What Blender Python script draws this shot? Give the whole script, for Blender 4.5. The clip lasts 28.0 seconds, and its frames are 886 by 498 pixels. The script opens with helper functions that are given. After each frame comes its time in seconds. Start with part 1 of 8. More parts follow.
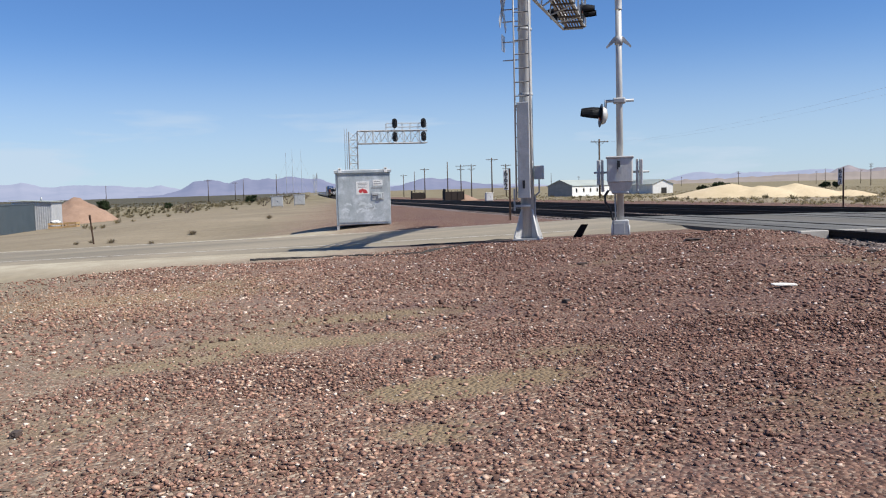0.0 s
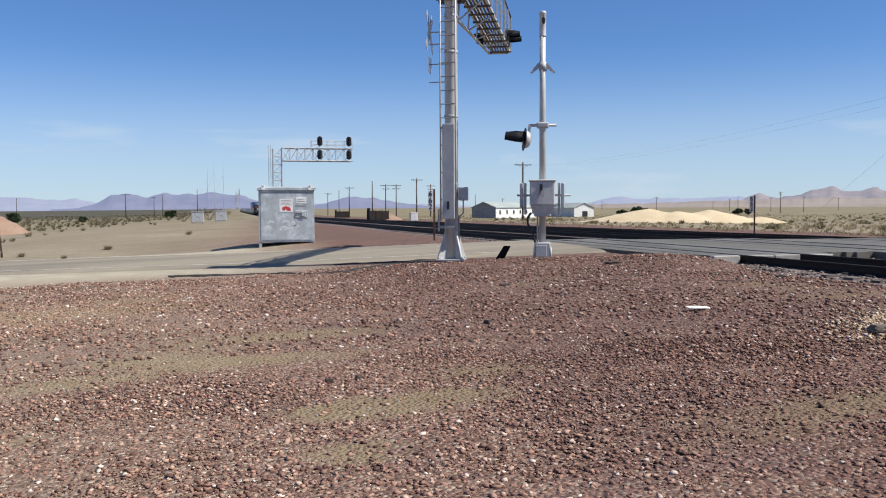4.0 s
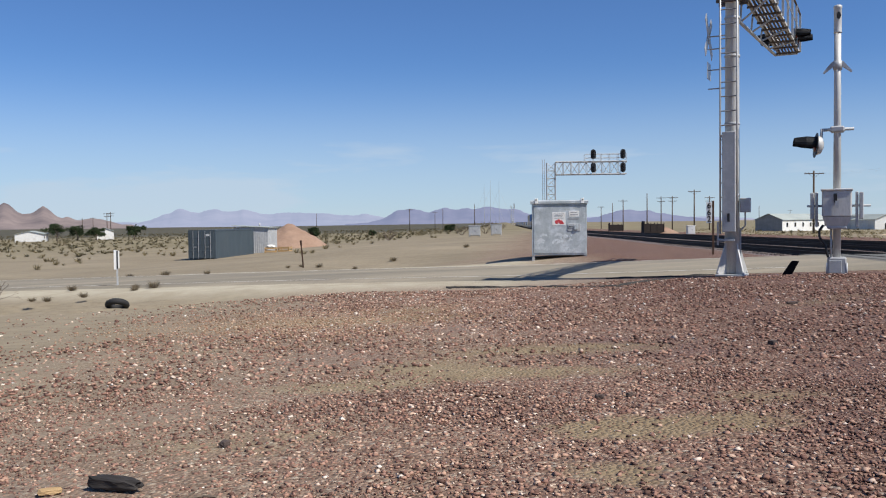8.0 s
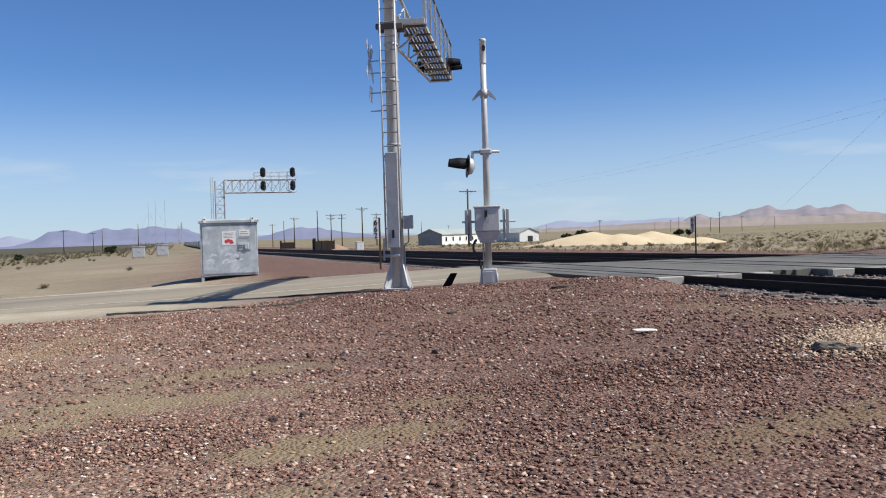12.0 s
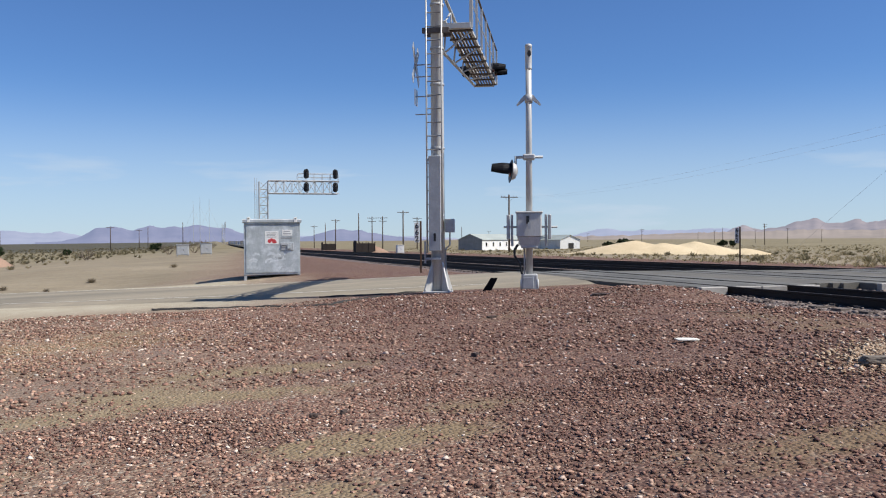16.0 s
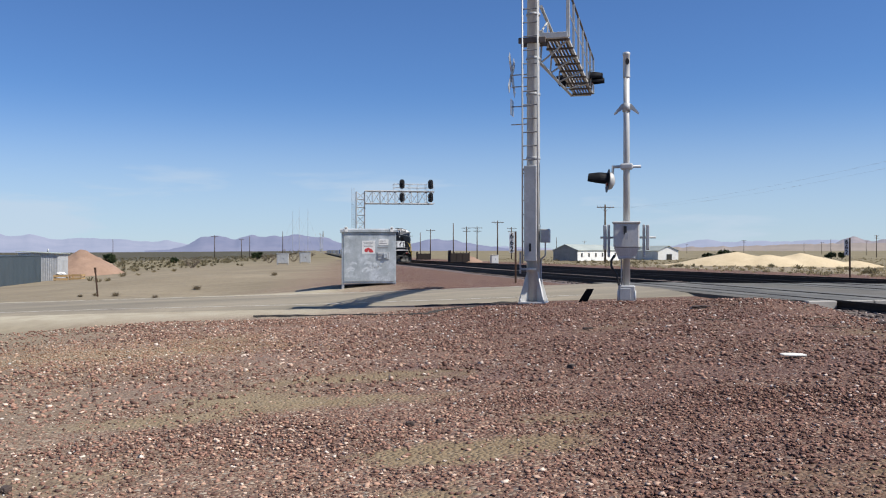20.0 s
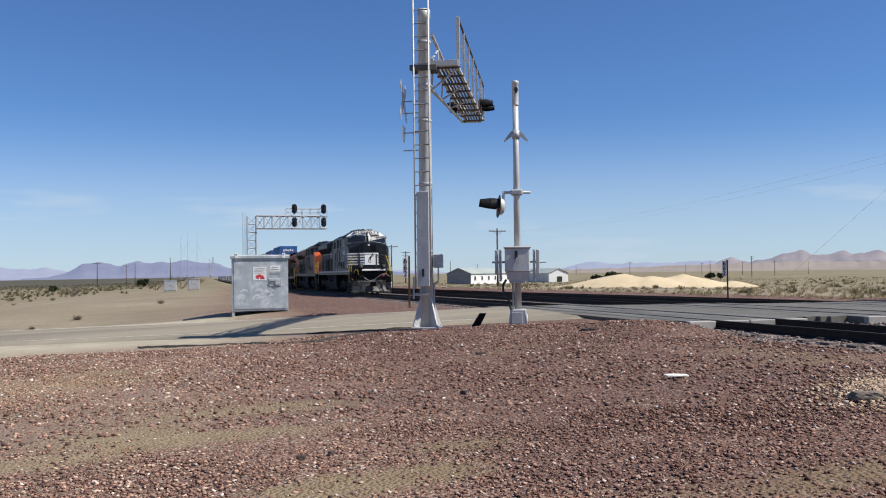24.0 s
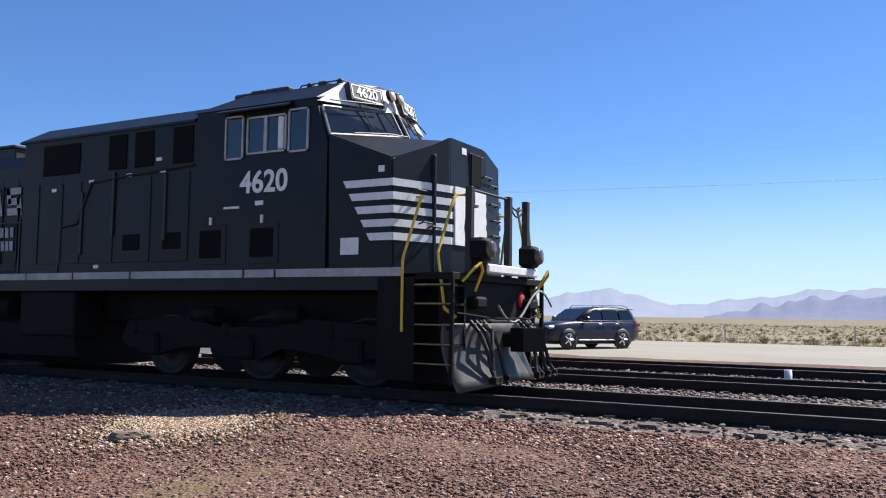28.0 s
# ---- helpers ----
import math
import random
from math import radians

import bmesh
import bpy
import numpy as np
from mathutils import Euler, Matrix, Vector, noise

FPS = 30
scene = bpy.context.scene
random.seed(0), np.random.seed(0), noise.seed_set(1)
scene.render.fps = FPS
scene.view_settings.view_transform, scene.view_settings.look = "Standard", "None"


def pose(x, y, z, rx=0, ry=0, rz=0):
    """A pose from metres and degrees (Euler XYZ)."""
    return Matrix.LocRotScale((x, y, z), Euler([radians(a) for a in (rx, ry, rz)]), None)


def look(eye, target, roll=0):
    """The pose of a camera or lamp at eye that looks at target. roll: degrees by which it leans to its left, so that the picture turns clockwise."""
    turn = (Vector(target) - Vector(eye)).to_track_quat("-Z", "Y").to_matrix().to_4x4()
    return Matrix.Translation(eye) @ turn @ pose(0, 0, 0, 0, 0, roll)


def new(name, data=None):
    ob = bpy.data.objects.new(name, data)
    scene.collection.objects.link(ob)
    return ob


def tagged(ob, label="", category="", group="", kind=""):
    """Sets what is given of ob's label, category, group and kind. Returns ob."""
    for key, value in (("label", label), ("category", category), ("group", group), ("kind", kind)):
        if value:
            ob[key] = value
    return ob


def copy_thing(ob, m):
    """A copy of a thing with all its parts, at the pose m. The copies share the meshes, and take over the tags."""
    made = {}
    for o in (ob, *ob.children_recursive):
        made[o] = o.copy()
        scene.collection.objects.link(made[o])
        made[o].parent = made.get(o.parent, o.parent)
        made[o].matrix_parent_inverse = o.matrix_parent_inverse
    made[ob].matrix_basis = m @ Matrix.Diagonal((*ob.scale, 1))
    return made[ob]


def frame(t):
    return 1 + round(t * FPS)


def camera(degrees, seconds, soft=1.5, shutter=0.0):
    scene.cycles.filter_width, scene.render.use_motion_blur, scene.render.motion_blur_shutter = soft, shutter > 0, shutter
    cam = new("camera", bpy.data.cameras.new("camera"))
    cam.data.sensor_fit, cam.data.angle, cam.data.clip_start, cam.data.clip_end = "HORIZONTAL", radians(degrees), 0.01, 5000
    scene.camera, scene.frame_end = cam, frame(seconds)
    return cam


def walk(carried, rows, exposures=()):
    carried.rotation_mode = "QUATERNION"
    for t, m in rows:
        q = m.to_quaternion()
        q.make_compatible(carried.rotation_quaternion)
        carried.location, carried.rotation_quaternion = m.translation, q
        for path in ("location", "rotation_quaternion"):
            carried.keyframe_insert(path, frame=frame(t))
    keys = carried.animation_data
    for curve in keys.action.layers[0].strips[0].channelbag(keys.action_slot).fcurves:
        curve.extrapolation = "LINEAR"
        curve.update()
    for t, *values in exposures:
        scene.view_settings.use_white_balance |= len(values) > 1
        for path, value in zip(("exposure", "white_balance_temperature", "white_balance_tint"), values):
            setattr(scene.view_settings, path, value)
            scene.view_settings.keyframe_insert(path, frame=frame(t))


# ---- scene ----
cam = camera(53.9, 28.0, soft=1.1)
# seconds, eye x y z, heading to the right of the track's line, tilt, lean
PATH = [
    (0, 0.007, -0.061, 1.193, 8.66, -3.97, -1.42),
    (0.5, -0.001, -0.069, 1.198, 10.06, -3.79, -0.81),
    (1, -0.002, -0.068, 1.198, 9.39, -3.36, -0.32),
    (1.5, 0.003, -0.062, 1.192, 9.95, -2.92, -0.14),
    (2, 0.005, -0.076, 1.197, 12.18, -2.04, -0.07),
    (2.5, 0.005, -0.081, 1.196, 14.65, -1.28, 0.18),
    (4.5, -0.001, -0.092, 1.196, 13.07, -3.37, -0.25),
    (5, -0.009, -0.063, 1.192, 11.62, -3.65, 0.64),
    (5.5, -0.012, -0.055, 1.193, 9.90, -3.66, 0.74),
    (6, -0.001, -0.052, 1.194, 5.46, -3.86, -0.14),
    (6.5, -0.030, -0.001, 1.187, 0.18, -3.73, -1.15),
    (7, -0.080, -0.024, 1.175, -4.69, -2.18, -3.67),
    (7.5, -0.035, -0.010, 1.184, -6.17, -1.50, -2.94),
    (8, 0.031, -0.007, 1.190, -4.12, -1.74, -0.54),
    (8.5, 0.001, 0.024, 1.187, 0.65, -2.35, -0.47),
    (9, -0.022, 0.052, 1.195, 3.99, -2.38, -0.30),
    (9.5, -0.010, 0.056, 1.190, 5.51, -1.81, 0.02),
    (10, 0.005, 0.048, 1.191, 8.80, -0.97, 0.47),
    (10.5, -0.004, 0.026, 1.181, 10.98, -0.66, 0.85),
    (11, -0.011, 0.033, 1.180, 11.72, -0.75, -0.12),
    (11.5, 0.042, 0.051, 1.214, 14.34, -0.63, -1.32),
    (13.5, 0.083, 0.009, 1.174, 21.65, -2.15, -0.81),
    (14, 0.050, -0.017, 1.180, 18.23, -0.98, -1.02),
    (14.5, 0.044, 0.028, 1.181, 14.11, -0.77, -0.19),
    (15, 0.017, 0.032, 1.184, 12.39, -1.34, 0.32),
    (15.5, 0.029, 0.022, 1.185, 13.31, -1.18, -0.40),
    (16, 0.029, 0.026, 1.185, 14.59, -0.62, -0.34),
    (16.5, 0.026, 0.005, 1.190, 15.64, -0.14, 0.16),
    (17, 0.023, 0.028, 1.184, 12.76, 0.08, 0.31),
    (17.5, 0.009, 0.041, 1.184, 11.54, 0.16, 0.45),
    (18, 0.009, -0.001, 1.190, 12.45, 0.64, 0.46),
    (18.5, 0.001, 0.019, 1.185, 11.93, 0.85, 0.83),
    (19, 0.009, 0.019, 1.189, 11.98, 0.73, 0.73),
    (19.5, 0.013, 0.019, 1.187, 11.07, 0.39, 0.07),
    (20, 0.007, 0.019, 1.184, 8.40, 0.06, -0.03),
    (20.5, -0.009, 0.023, 1.192, 7.30, 0.42, -0.32),
    (21, -0.005, 0.042, 1.182, 9.60, 0.64, -1.00),
    (21.5, 0.003, 0.013, 1.189, 12.72, 1.01, -1.05),
    (23.5, 0.033, 0.045, 1.205, 14.03, 0.20, -1.10),
    (24, 0.037, 0.036, 1.225, 15.36, 1.60, -0.66),
    (24.5, 0.014, 0.024, 1.213, 18.52, 1.82, 0.48),
    (25, -0.025, 0.014, 1.218, 15.28, 1.78, 0.70),
    (25.5, -0.060, 0.044, 1.215, 12.57, 2.45, 0.57),
    (26, -0.081, 0.058, 1.230, 18.56, 2.73, -0.02),
    (26.5, -0.103, 0.075, 1.227, 23.19, 2.21, 0.34),
    (27, -0.119, 0.035, 1.229, 25.20, 2.39, 1.22),
    (27.5, -0.081, -0.020, 1.221, 35.61, 2.78, 1.31),
    (27.7, 0.010, -0.056, 1.259, 43.91, 3.15, 0.75),
    (27.8, 0.044, -0.037, 1.250, 49.43, 3.60, 0.82),
    (27.9, 0.065, -0.035, 1.269, 55.79, 3.84, 0.91),
    (28, 0.054, -0.053, 1.265, 60.29, 4.23, 0.78),
]
walk(cam, [(t, pose(x, y, z, 0, 0, -h) @ pose(0, 0, 0, 90 + p) @ pose(0, 0, 0, 0, 0, r)) for t, x, y, z, h, p, r in PATH],
     exposures=[(0, 0.4), (5, 0.38), (6, 0.34), (7, 0.08), (8, 0.26), (12, 0.36), (24, 0.32), (27, 0.4), (27.5, 0.6), (28, 0.74)])

# ---- light: high clear sun from beyond the tracks, thin blue sky ----
SHADE = Vector((-0.71, 0.38, -1.0))          # way of the sunlight
world = bpy.data.worlds.new("sky")
scene.world = world
world.use_nodes = True
sky = world.node_tree.nodes.new("ShaderNodeTexSky")
sky.sky_type, sky.sun_disc = "NISHITA", False
sky.sun_elevation = math.atan2(1, SHADE.xy.length)
sky.sun_rotation = math.atan2(-SHADE.x, -SHADE.y)
sky.altitude, sky.air_density, sky.dust_density, sky.ozone_density = 900, 1.0, 0.0, 5.0
back = world.node_tree.nodes["Background"]
clear = world.node_tree.nodes.new("ShaderNodeMix")
clear.data_type, clear.blend_type = "RGBA", "MULTIPLY"
clear.inputs[0].default_value = 1.0
clear.inputs[7].default_value = (0.72, 0.94, 1.24, 1)
world.node_tree.links.new(sky.outputs[0], clear.inputs[6])
# thin bright haze low over the desert
where = world.node_tree.nodes.new("ShaderNodeTexCoord")
split = world.node_tree.nodes.new("ShaderNodeSeparateXYZ")
low = world.node_tree.nodes.new("ShaderNodeMapRange")
low.inputs["From Min"].default_value, low.inputs["From Max"].default_value = 0.0, 0.2
low.inputs["To Min"].default_value, low.inputs["To Max"].default_value = 0.55, 0.0
low.interpolation_type = "SMOOTHERSTEP"
haze = world.node_tree.nodes.new("ShaderNodeMix")
haze.data_type = "RGBA"
haze.inputs[7].default_value = (6.2, 7.4, 8.8, 1)
world.node_tree.links.new(where.outputs["Generated"], split.inputs[0])
world.node_tree.links.new(split.outputs["Z"], low.inputs[0])
# faint veils of cloud close to the horizon
flat = world.node_tree.nodes.new("ShaderNodeMapping")
flat.inputs["Scale"].default_value = (2.2, 2.2, 14.0)
veil = world.node_tree.nodes.new("ShaderNodeTexNoise")
veil.inputs["Scale"].default_value, veil.inputs["Detail"].default_value, veil.inputs["Roughness"].default_value = 1.3, 5.0, 0.55
world.node_tree.links.new(where.outputs["Generated"], flat.inputs[0])
world.node_tree.links.new(flat.outputs[0], veil.inputs["Vector"])
band = world.node_tree.nodes.new("ShaderNodeMapRange")
band.inputs["From Min"].default_value, band.inputs["From Max"].default_value = 0.06, 0.13
band.inputs["To Min"].default_value, band.inputs["To Max"].default_value = 0.8, 0.0
band.interpolation_type = "SMOOTHSTEP"
world.node_tree.links.new(split.outputs["Z"], band.inputs[0])
wisp = world.node_tree.nodes.new("ShaderNodeMapRange")
wisp.inputs["From Min"].default_value, wisp.inputs["From Max"].default_value = 0.42, 0.62
world.node_tree.links.new(veil.outputs["Fac"], wisp.inputs[0])
both_veils = world.node_tree.nodes.new("ShaderNodeMath")
both_veils.operation = "MULTIPLY"
world.node_tree.links.new(band.outputs[0], both_veils.inputs[0])
world.node_tree.links.new(wisp.outputs[0], both_veils.inputs[1])
most = world.node_tree.nodes.new("ShaderNodeMath")
most.operation = "MAXIMUM"
world.node_tree.links.new(low.outputs[0], most.inputs[0])
world.node_tree.links.new(both_veils.outputs[0], most.inputs[1])
world.node_tree.links.new(most.outputs[0], haze.inputs[0])
world.node_tree.links.new(clear.outputs[2], haze.inputs[6])
world.node_tree.links.new(haze.outputs[2], back.inputs[0])
back.inputs[1].default_value = 0.072
sun = new("sun", bpy.data.lights.new("sun", "SUN"))
sun.data.energy, sun.data.angle, sun.data.color = 5.0, radians(0.53), (1.0, 0.96, 0.9)
sun.matrix_basis = look((60, -10, 70), Vector((60, -10, 70)) + SHADE)

# ---- materials ----
def nodes_of(name):
    m = bpy.data.materials.new(name)
    m.use_nodes = True
    nt = m.node_tree
    return m, nt, nt.nodes["Principled BSDF"]


def node(nt, kind, **values):
    n = nt.nodes.new(kind)
    for key, v in values.items():
        n.inputs[key.replace("_", " ")].default_value = v
    return n


def ramp(nt, fac, stops):
    r = nt.nodes.new("ShaderNodeValToRGB")
    while len(r.color_ramp.elements) < len(stops):
        r.color_ramp.elements.new(0.5)
    for e, (p, c) in zip(r.color_ramp.elements, stops):
        e.position, e.color = p, (*c, 1)
    nt.links.new(fac, r.inputs[0])
    return r.outputs[0]


def blend(nt, fac, a, b, how="MIX"):
    m = nt.nodes.new("ShaderNodeMix")
    m.data_type, m.blend_type = "RGBA", how
    for i, v in ((0, fac), (6, a), (7, b)):
        if hasattr(v, "links"):
            nt.links.new(v, m.inputs[i])
        elif i == 0:
            m.inputs[0].default_value = v
        else:
            m.inputs[i].default_value = (*v, 1)
    return m.outputs[2]


def maths(nt, op, a, b=0.0, clamp=False):
    m = nt.nodes.new("ShaderNodeMath")
    m.operation, m.use_clamp = op, clamp
    for i, v in ((0, a), (1, b)):
        if hasattr(v, "links"):
            nt.links.new(v, m.inputs[i])
        else:
            m.inputs[i].default_value = v
    return m.outputs[0]


def coords(nt, where="Object"):
    return nt.nodes.new("ShaderNodeTexCoord").outputs[where]


def noisy(nt, co, scale, detail=4.0, rough=0.6, stretch=None):
    if stretch:
        mp = nt.nodes.new("ShaderNodeMapping")
        mp.inputs["Scale"].default_value = stretch
        nt.links.new(co, mp.inputs[0])
        co = mp.outputs[0]
    n = node(nt, "ShaderNodeTexNoise", Scale=scale, Detail=detail, Roughness=rough)
    nt.links.new(co, n.inputs["Vector"])
    return n.outputs["Fac"]


def bump(nt, bsdf, height, strength, dist=0.02):
    b = node(nt, "ShaderNodeBump", Strength=strength, Distance=dist)
    nt.links.new(height, b.inputs["Height"])
    nt.links.new(b.outputs[0], bsdf.inputs["Normal"])


def stuff_mat(name, c1, c2, scale=3.0, rough=0.7, metal=0.0, relief=0.15, grain=40.0, stretch=None, dirt=None, random_amount=0.0, gloss=0.5):
    """Two colours mixed by a coarse noise, fine grain on top, dirt in patches, some relief."""
    m, nt, bsdf = nodes_of(name)
    co = coords(nt)
    big = noisy(nt, co, scale, 5, 0.65, stretch)
    fine = noisy(nt, co, grain, 3, 0.6, stretch)
    col = ramp(nt, big, [(0.35, c1), (0.65, c2)])
    dark = tuple(0.72 * v for v in c1)
    col = blend(nt, maths(nt, "MULTIPLY", maths(nt, "SUBTRACT", fine, 0.45, True), 1.6, True), col, dark)
    if dirt:
        spots = noisy(nt, co, scale * 0.45, 6, 0.7)
        col = blend(nt, maths(nt, "MULTIPLY", maths(nt, "SUBTRACT", spots, 0.52, True), 4.0, True), col, dirt)
    if random_amount:
        r = nt.nodes.new("ShaderNodeObjectInfo").outputs["Random"]
        k = maths(nt, "ADD", maths(nt, "MULTIPLY", r, random_amount), 1 - random_amount / 2)
        g = nt.nodes.new("ShaderNodeCombineColor")
        for i in range(3):
            nt.links.new(k, g.inputs[i])
        col = blend(nt, 1.0, col, g.outputs[0], "MULTIPLY")
    nt.links.new(col, bsdf.inputs["Base Color"])
    bsdf.inputs["Metallic"].default_value = metal
    bsdf.inputs["Specular IOR Level"].default_value = gloss
    rr = maths(nt, "ADD", maths(nt, "MULTIPLY", big, 0.25), rough - 0.12, True)
    nt.links.new(rr, bsdf.inputs["Roughness"])
    if relief:
        bump(nt, bsdf, maths(nt, "ADD", fine, big), relief, 0.01)
    return m


def glow_mat(name, c, power):
    m, nt, bsdf = nodes_of(name)
    bsdf.inputs["Base Color"].default_value = (*c, 1)
    bsdf.inputs["Emission Color"].default_value = (*c, 1)
    bsdf.inputs["Emission Strength"].default_value = power
    return m


def ground_mat():
    """Dirt, red crushed stone near the tracks, dry desert further off."""
    m, nt, bsdf = nodes_of("desert_ground")
    pos = nt.nodes.new("ShaderNodeNewGeometry").outputs["Position"]
    xyz = nt.nodes.new("ShaderNodeSeparateXYZ")
    nt.links.new(pos, xyz.inputs[0])
    x, y = xyz.outputs[0], xyz.outputs[1]
    wob = maths(nt, "MULTIPLY", maths(nt, "SUBTRACT", noisy(nt, pos, 0.22, 5, 0.65), 0.5), 9.0)
    # crushed stone: single stones by cells
    cell = node(nt, "ShaderNodeTexVoronoi", Scale=26.0)
    nt.links.new(pos, cell.inputs["Vector"])
    small = node(nt, "ShaderNodeTexVoronoi", Scale=55.0)
    nt.links.new(pos, small.inputs["Vector"])
    sep = nt.nodes.new("ShaderNodeSeparateColor")
    nt.links.new(cell.outputs["Color"], sep.inputs[0])
    sep2 = nt.nodes.new("ShaderNodeSeparateColor")
    nt.links.new(small.outputs["Color"], sep2.inputs[0])
    stone = ramp(nt, sep.outputs[0], [(0.0, (0.07, 0.04, 0.033)), (0.3, (0.16, 0.09, 0.07)), (0.55, (0.27, 0.155, 0.118)), (0.8, (0.37, 0.23, 0.17)), (0.94, (0.52, 0.4, 0.3)), (1.0, (0.7, 0.62, 0.52))])
    chips = ramp(nt, sep2.outputs[1], [(0.0, (0.07, 0.04, 0.032)), (0.5, (0.24, 0.138, 0.103)), (0.85, (0.4, 0.255, 0.19)), (1.0, (0.72, 0.62, 0.5))])
    red = blend(nt, 0.5, stone, chips)
    tint = noisy(nt, pos, 0.5, 4, 0.6)
    red = blend(nt, maths(nt, "MULTIPLY", maths(nt, "SUBTRACT", tint, 0.5, True), 3.0, True), red, (0.2, 0.125, 0.12))
    # fine yellowish dirt lying in patches between the stones
    dirt = ramp(nt, noisy(nt, pos, 2.4, 6, 0.7), [(0.3, (0.27, 0.2, 0.11)), (0.7, (0.39, 0.305, 0.185))])
    dirt = blend(nt, maths(nt, "MULTIPLY", sep2.outputs[0], 0.35), dirt, (0.2, 0.13, 0.1))
    worn = nt.nodes.new("ShaderNodeAttribute")
    worn.attribute_name = "fine_dirt"
    patch = maths(nt, "ADD", worn.outputs["Fac"], maths(nt, "MULTIPLY", maths(nt, "SUBTRACT", noisy(nt, pos, 3.0, 5, 0.7), 0.5), 1.3), True)
    patch = maths(nt, "MULTIPLY", maths(nt, "SUBTRACT", patch, 0.25, True), 2.2, True)
    red = blend(nt, maths(nt, "MULTIPLY", patch, 0.8), red, dirt)
    # sandy desert
    sand = ramp(nt, noisy(nt, pos, 0.12, 6, 0.7), [(0.3, (0.25, 0.2, 0.14)), (0.7, (0.37, 0.3, 0.215))])
    sand = blend(nt, maths(nt, "MULTIPLY", maths(nt, "SUBTRACT", noisy(nt, pos, 3.5, 6, 0.75), 0.47, True), 2.2, True), sand, (0.17, 0.13, 0.09))
    ruts = noisy(nt, pos, 0.9, 6, 0.7, (0.35, 1.6, 1.0))
    sand = blend(nt, maths(nt, "MULTIPLY", maths(nt, "SUBTRACT", ruts, 0.5, True), 2.5, True), sand, (0.2, 0.155, 0.11))
    far = ramp(nt, noisy(nt, pos, 0.03, 6, 0.7, (1.0, 1.0, 1.0)), [(0.35, (0.19, 0.155, 0.095)), (0.65, (0.3, 0.245, 0.155))])
    dist = nt.nodes.new("ShaderNodeVectorMath")
    dist.operation = "LENGTH"
    nt.links.new(pos, dist.inputs[0])
    away = maths(nt, "MULTIPLY", maths(nt, "SUBTRACT", dist.outputs["Value"], 90.0), 0.012, True)
    sand = blend(nt, away, sand, far)
    # low dark brush covers the plain to the west
    brush = ramp(nt, noisy(nt, pos, 0.09, 6, 0.75), [(0.38, (0.04, 0.04, 0.028)), (0.62, (0.12, 0.105, 0.075))])
    covered = maths(nt, "MULTIPLY", maths(nt, "MULTIPLY", maths(nt, "SUBTRACT", dist.outputs["Value"], 290.0), 0.012, True), maths(nt, "MULTIPLY", maths(nt, "SUBTRACT", 2.0, x), 0.05, True))
    sand = blend(nt, maths(nt, "MULTIPLY", covered, 0.9), sand, brush)
    # where the red stone lies: from the tracks to a ragged edge west of the camera
    edge = maths(nt, "ADD", x, wob)
    west = maths(nt, "MULTIPLY", maths(nt, "ADD", edge, 7.5), 0.13, True)
    lean_in = maths(nt, "MULTIPLY", maths(nt, "SUBTRACT", maths(nt, "ADD", maths(nt, "ADD", x, 5.0), maths(nt, "MULTIPLY", wob, 0.7)), maths(nt, "MULTIPLY", maths(nt, "SUBTRACT", y, 22.0), 0.07)), 0.14, True)
    near = maths(nt, "GREATER_THAN", 26.0, y)
    west = blend(nt, near, lean_in, west)
    east = maths(nt, "MULTIPLY", maths(nt, "SUBTRACT", 35.0, maths(nt, "ADD", x, maths(nt, "MULTIPLY", wob, 0.2))), 0.8, True)
    both = maths(nt, "MULTIPLY", west, east)
    # pale fine dirt on the shoulders of the road
    across = maths(nt, "ADD", maths(nt, "ADD", y, maths(nt, "MULTIPLY", x, 0.36)), maths(nt, "MULTIPLY", wob, 0.12))
    lane = maths(nt, "ABSOLUTE", maths(nt, "SUBTRACT", across, 27.8))
    shoulder = maths(nt, "MULTIPLY", maths(nt, "SUBTRACT", 7.0, lane), 0.6, True)
    shoulder = maths(nt, "MULTIPLY", shoulder, maths(nt, "MULTIPLY", maths(nt, "SUBTRACT", 4.0, maths(nt, "ADD", x, maths(nt, "MULTIPLY", wob, 0.5))), 0.25, True))
    pale = ramp(nt, noisy(nt, pos, 1.3, 6, 0.7), [(0.3, (0.42, 0.355, 0.265)), (0.7, (0.6, 0.53, 0.42))])
    col = blend(nt, both, sand, red)
    col = blend(nt, maths(nt, "MULTIPLY", shoulder, 0.85), col, pale)
    col = blend(nt, 1.0, col, (0.82, 0.84, 0.8), "MULTIPLY")
    nt.links.new(col, bsdf.inputs["Base Color"])
    # darker, purplish stone towards the tracks
    toward = maths(nt, "MULTIPLY", maths(nt, "ADD", x, maths(nt, "MULTIPLY", wob, 0.3)), 0.28, True)
    col = blend(nt, maths(nt, "MULTIPLY", both, toward), col, blend(nt, 1.0, col, (0.71, 0.65, 0.66), "MULTIPLY"))
    nt.links.new(col, bsdf.inputs["Base Color"])
    bsdf.inputs["Roughness"].default_value = 0.92
    bsdf.inputs["Specular IOR Level"].default_value = 0.2
    lumps = maths(nt, "SUBTRACT", 1.0, maths(nt, "MULTIPLY", cell.outputs["Distance"], 1.0))
    lumps = maths(nt, "MULTIPLY", lumps, maths(nt, "ADD", maths(nt, "MULTIPLY", both, 0.85), 0.15))
    bump(nt, bsdf, lumps, 0.9, 0.03)
    return m


